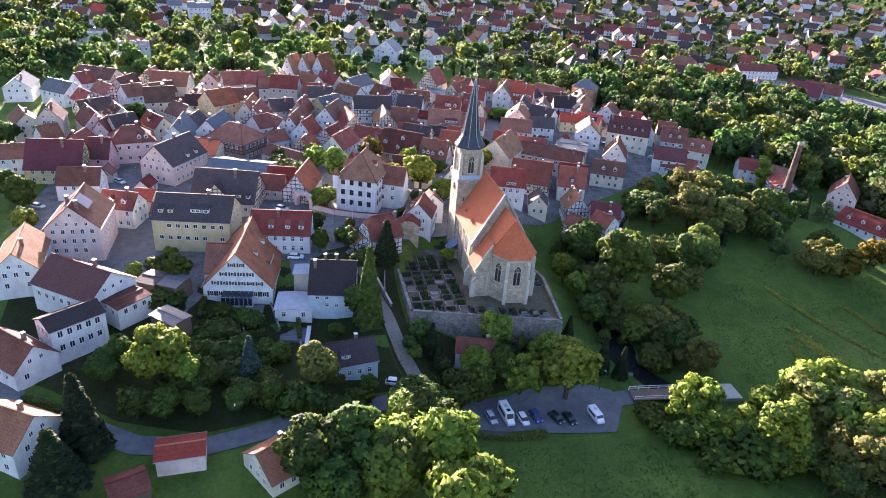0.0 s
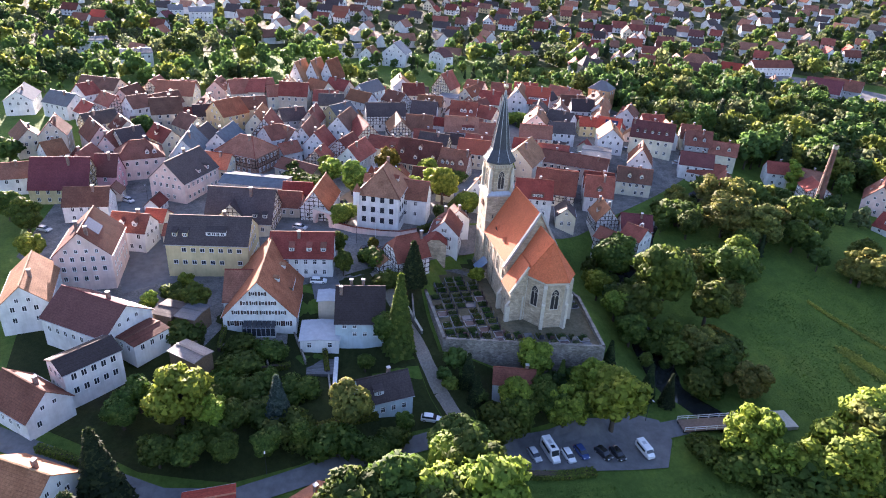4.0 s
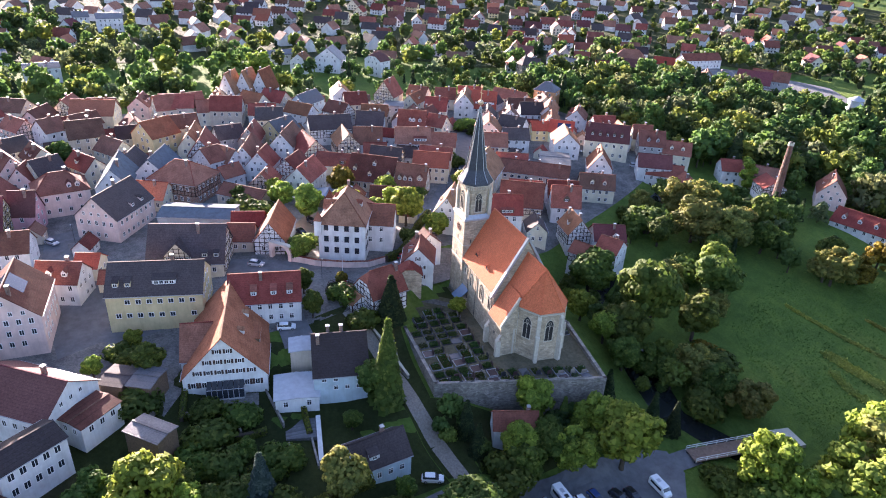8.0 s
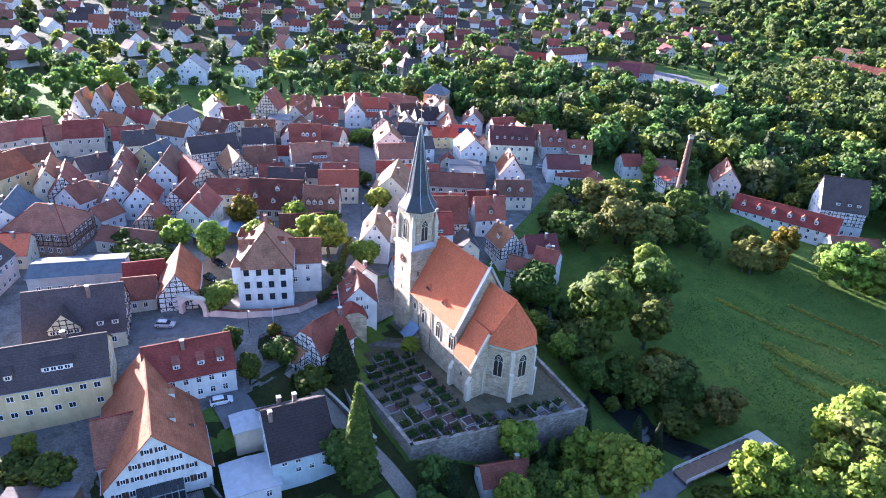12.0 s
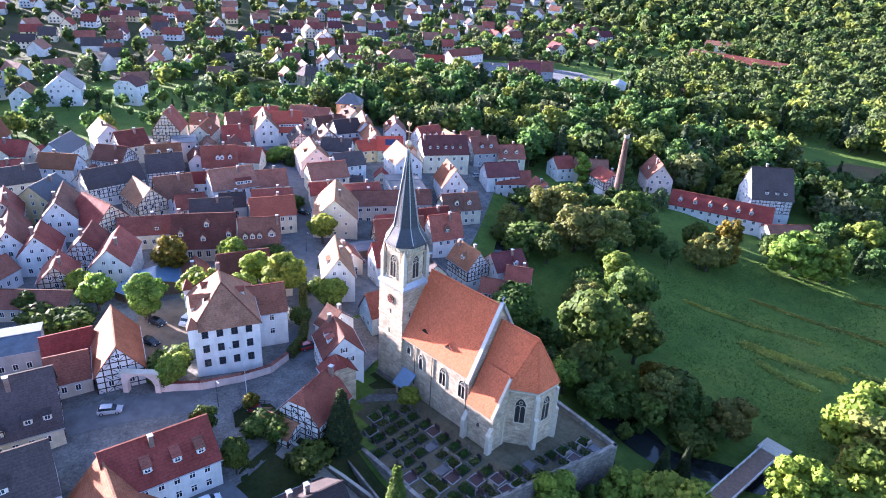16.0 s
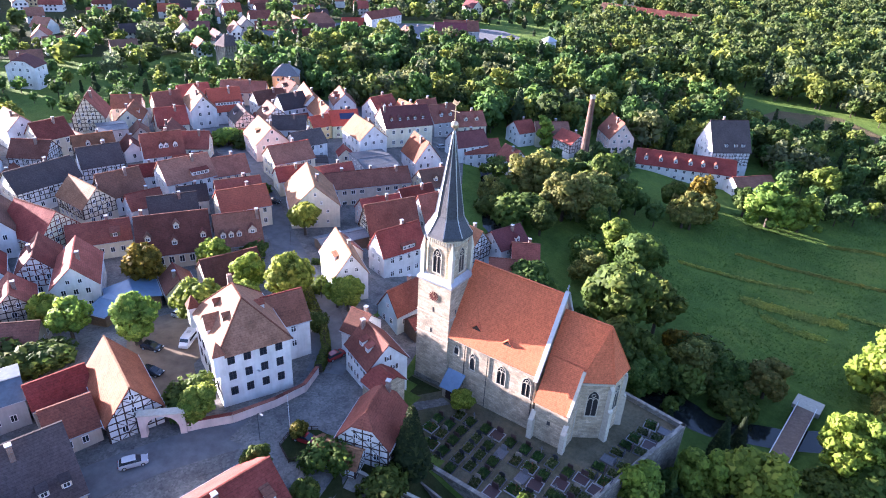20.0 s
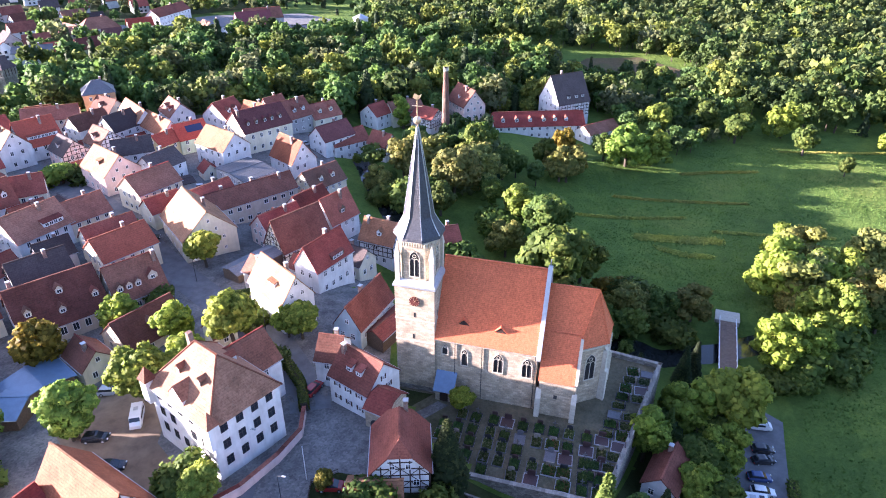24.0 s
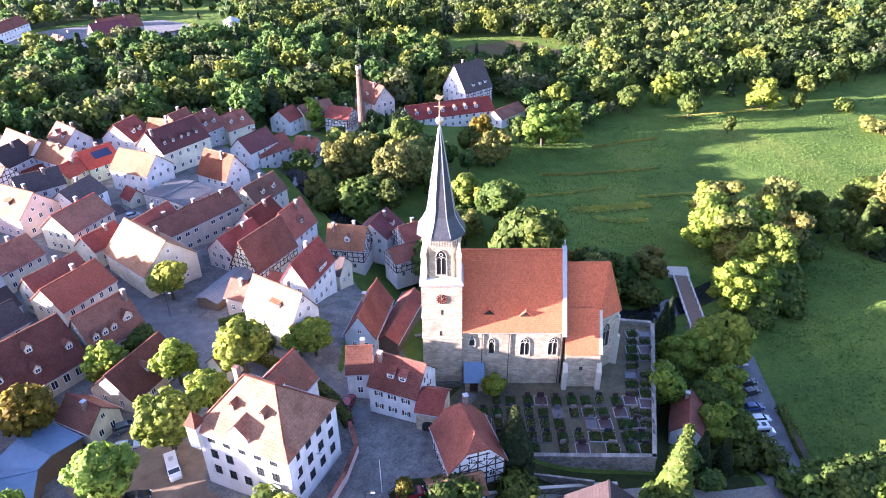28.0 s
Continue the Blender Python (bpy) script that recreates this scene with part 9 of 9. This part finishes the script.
HOUSE_SPOTS = [(o.location.x, o.location.y, 9.0 if o.get("category") == "house" else 4.0) for o in scene.objects if o.get("category") in ("house", "tower", "chimney")]

SUBURBS = [([(-300, -200), (-330, -60), (-420, -120), (-520, -320), (-760, -330), (-720, -120), (-560, 20), (-380, 140), (-300, 60)], 31), ([(-380, 160), (-560, 40), (-900, -100), (-1000, 300), (-760, 620), (-420, 640), (-260, 420), (-320, 300)], 34)]


# Dark sheet that carries the shade between crowded trees and houses.
sheet("suburb_gardens", [(-300, 60), (-300, -200), (-520, -330), (-800, -360), (-1050, -200), (-1050, 500), (-760, 660), (-400, 660), (-215, 480), (-215, 360), (-290, 270), (-262, 120)], SHADED_GARDEN, "dark gardens and lawns between the houses of the far slopes", 0.3, 18.0)


def suburb():
    """The crowded small houses of the far slopes."""
    rng = random.Random(77)
    walls, spots = Geo(), []
    sets = {"red": Geo(), "brown": Geo(), "dark": Geo()}
    for poly, gap in SUBURBS:
        xs, ys = [p[0] for p in poly], [p[1] for p in poly]
        y = min(ys)
        while y < max(ys):
            x = min(xs)
            while x < max(xs):
                px, py = x + rng.uniform(-9, 9), y + rng.uniform(-9, 9)
                x += gap
                if not inside(px, py, poly) or rng.random() < 0.15 or any((px - a) ** 2 + (py - b) ** 2 < (r + 10) ** 2 for a, b, r in HOUSE_SPOTS):
                    continue
                a, b, e = rng.uniform(5, 7.5), rng.uniform(4.2, 5.5), rng.uniform(4.6, 6.2)
                m = pose(px, py, ground_z(px, py), 0, 0, rng.choice((20, 110, 65, 150)) + rng.uniform(-10, 10))
                r = b * 0.9
                for q in ([(-a, -b, -4), (a, -b, -4), (a, -b, e), (-a, -b, e)], [(a, b, -4), (-a, b, -4), (-a, b, e), (a, b, e)],
                          [(a, -b, -4), (a, b, -4), (a, b, e), (a, 0, e + r), (a, -b, e)], [(-a, b, -4), (-a, -b, -4), (-a, -b, e), (-a, 0, e + r), (-a, b, e)]):
                    walls.poly([m @ Vector(c) for c in q])
                rg = sets[rng.choice(("red", "red", "brown", "dark"))]
                for s in (-1, 1):
                    q = [(-a - 0.4, s * (b + 0.5), e - 0.4), (a + 0.4, s * (b + 0.5), e - 0.4), (a + 0.4, 0, e + r + 0.12), (-a - 0.4, 0, e + r + 0.12)]
                    rg.slab([m @ Vector(c) for c in (q if s < 0 else q[::-1])], 0.2)
                spots.append((px, py, 8.0))
            y += gap
    ob = tagged(part("far_suburb", walls, WALLS["white"]), "crowd of small white houses on the far slopes", "houses", kind="stuff")
    for k, g in sets.items():
        part("roof", g, ROOFS[k], ob)
    return spots


HOUSE_SPOTS += suburb()


def wood(name, poly, step, h0, h1, kind, tufts, label, seed, tuft=0.16, skip=0.0, bare=False):
    """A wood inside an outline: many crowns of several kinds, each of many leaf tufts."""
    rng = np.random.default_rng(seed)
    xs, ys = [p[0] for p in poly], [p[1] for p in poly]
    round_crowns = [crown_points("d", rng, tufts) for _ in range(5)]
    wide_crowns = [crown_points("w", rng, tufts) for _ in range(3)]
    cones = [crown_points("c", rng, int(tufts * 0.7)) for _ in range(3)]
    tones = [k for k, _ in MIX[kind]]
    odds = np.array([v for _, v in MIX[kind]])
    spots = np.array(HOUSE_SPOTS)
    heaps = {k: ([], [], []) for k in tones}
    trunks = Geo()
    y = min(ys)
    while y < max(ys):
        x = min(xs)
        while x < max(xs):
            px, py = x + rng.uniform(-0.48, 0.48) * step, y + rng.uniform(-0.48, 0.48) * step
            x += step
            if not inside(px, py, poly) or rng.random() < skip or any(inside(px, py, c) for c in CLEARINGS):
                continue
            if ((spots[:, 0] - px) ** 2 + (spots[:, 1] - py) ** 2 < spots[:, 2] ** 2).any():
                continue
            tone = tones[rng.choice(len(tones), p=odds)]
            h = h0 + (h1 - h0) * rng.uniform() ** 1.4
            pick = cones if tone == "spruce" else wide_crowns if tone == "grey" else round_crowns
            p, d = pick[rng.integers(len(pick))]
            a = rng.uniform(0, 6.28)
            ca, sa = math.cos(a), math.sin(a)
            wid = h * (rng.uniform(0.62, 0.82) if tone == "pine" else rng.uniform(0.85, 1.3))
            z = ground_z(px, py)
            P, D, S = heaps[tone]
            P.append(np.stack([(p[:, 0] * ca - p[:, 1] * sa) * wid + px, (p[:, 0] * sa + p[:, 1] * ca) * wid + py, p[:, 2] * h + z], 1))
            D.append(np.stack([d[:, 0] * ca - d[:, 1] * sa, d[:, 0] * sa + d[:, 1] * ca, d[:, 2]], 1))
            S.append(np.full((len(p), 1), (h * 0.5 + wid * 0.5) * tuft))
            if not bare:
                trunks.tube((px, py, z - 0.5), (px, py, z + h * 0.5), h * 0.025, h * 0.012, 5)
        y += step
    top = None
    for k in tones:
        P, D, S = heaps[k]
        if not P:
            continue
        me = leaf_mesh(name if top is None else "crowns", np.concatenate(P), np.concatenate(D), np.concatenate(S), WOOD[k], rng)
        if top is None:
            top = tagged(new(name, me), label, "wood", kind="stuff")
        else:
            o = tagged(new("crowns", me), kind="stuff")
            o.parent = top
    if trunks.f:
        me = bpy.data.meshes.new("trunks")
        me.from_pydata(trunks.v, [], trunks.f)
        me.materials.append(BARK)
        tagged(new("trunks", me), kind="stuff").parent = top
    return top


wood("belt_trees", [(-200, 124), (-178, 104), (-150, 106), (-140, 112), (-122, 118), (-104, 124), (-88, 132), (-72, 141), (-56, 156), (-44, 158), (-26, 172), (-12, 172), (-6, 186), (12, 192), (30, 190), (16, 206), (6, 232), (-10, 250), (-60, 285), (-130, 275), (-230, 255)], 7.0, 8, 19, "d", 340, "belt of broad-leaved trees behind the old town", 11, 0.085)
wood("stream_trees", [(-60, 116), (-44, 106), (-22, 76), (0, 54), (22, 46), (36, 44), (36, 30), (18, 28), (-4, 30), (-20, 54), (-38, 84), (-62, 106)], 6.0, 5, 11, "d", 600, "thicket of small trees along the stream", 12, 0.07, 0.25)
wood("orchard_trees", [(-56, 120), (-42, 106), (-22, 84), (-4, 92), (4, 110), (-10, 130), (-22, 150), (-44, 138)], 7.0, 7, 12, "d", 420, "garden trees between the houses and the stream", 19, 0.1, 0.3)
wood("slope_shrubs", [(40, -22), (46, -16), (49, 8), (47, 22), (41, 30), (41, 14), (36, -10), (33, -21)], 4.2, 4, 7, "d", 600, "dark shrubs and small trees under the churchyard wall", 13, 0.085)
wood("bank_trees", [(84, 62), (92, 70), (112, 76), (182, 88), (300, 122), (300, 138), (178, 102), (108, 90), (84, 80), (78, 70)], 5.2, 4, 9, "d", 340, "willows and bushes along the stream through the meadow", 18, 0.085, 0.05)
wood("wood_edge", [(60, 224), (76, 202), (101, 192), (150, 192), (210, 226), (317, 256), (430, 300), (430, 330), (300, 300), (200, 262), (120, 236), (74, 262), (34, 296), (-20, 300), (-60, 290), (-132, 282), (-140, 316), (-20, 330), (60, 322), (76, 262)], 7.5, 9, 18, "d", 300,
     "leafy trees along the edge of the hillside wood", 24, 0.085, 0.05)
wood("north_wood", [(74, 262), (120, 236), (200, 262), (300, 300), (430, 330), (560, 360), (600, 480), (480, 600), (150, 640), (-120, 660), (-160, 540), (-148, 330), (-140, 316), (-20, 330), (60, 322)], 8.2, 11, 18, "c", 60, "mixed pine and oak wood on the hillside", 14, 0.135, 0.0, True)
wood("hill_wood", [(-190, 500), (-160, 540), (-120, 660), (150, 640), (480, 600), (600, 480), (760, 560), (640, 900), (100, 1050), (-300, 900), (-440, 720), (-330, 560)], 13.5, 12, 19, "c", 14, "far pine wood on the hilltop", 26, 0.28, 0.0, True)
wood("suburb_trees", [(-330, 300), (-215, 330), (-160, 400), (-170, 446), (-84, 440), (-80, 490), (-180, 500), (-330, 560), (-420, 420)], 11.0, 6, 13, "d", 40, "garden trees among the houses beyond the works", 27, 0.17, 0.25, True)
wood("mill_thicket", [(22, 146), (44, 150), (62, 166), (80, 184), (78, 206), (72, 258), (60, 250), (30, 256), (-2, 260), (6, 232), (16, 206), (24, 192), (30, 170)], 6.0, 5, 11, "d", 250, "thicket of bushes and small trees behind the mill", 28, 0.095, 0.08)
wood("west_wood", [(-215, -130), (-206, -70), (-228, -45), (-240, 0), (-262, 40), (-230, 110), (-200, 130), (-230, 250), (-140, 285), (-150, 330), (-300, 330), (-360, 160), (-330, -60), (-420, -120), (-520, -300), (-300, -330), (-220, -220)], 10.0, 7, 15, "d", 110, "leafy wood and gardens west of the town", 15, 0.14, 0.42, True)
wood("garden_trees", [(-180, 126), (-184, 100), (-181, 60), (-184, 30), (-180, -5), (-186, -60), (-190, -110), (-196, -165), (-180, -190), (-262, -200), (-236, -130), (-225, -60), (-240, 0), (-262, 40), (-230, 110), (-200, 132)], 8.0, 5, 12, "d", 140, "leafy garden trees round the edge of the old town", 17, 0.13, 0.3)
wood("far_wood", [(-340, 160), (-330, -60), (-700, -330), (-1000, -300), (-1100, 500), (-700, 900), (-250, 900), (-160, 560), (-150, 330), (-300, 330)], 14.0, 4, 11, "d", 22, "trees among the houses of the far slope", 16, 0.27, 0.5, True)
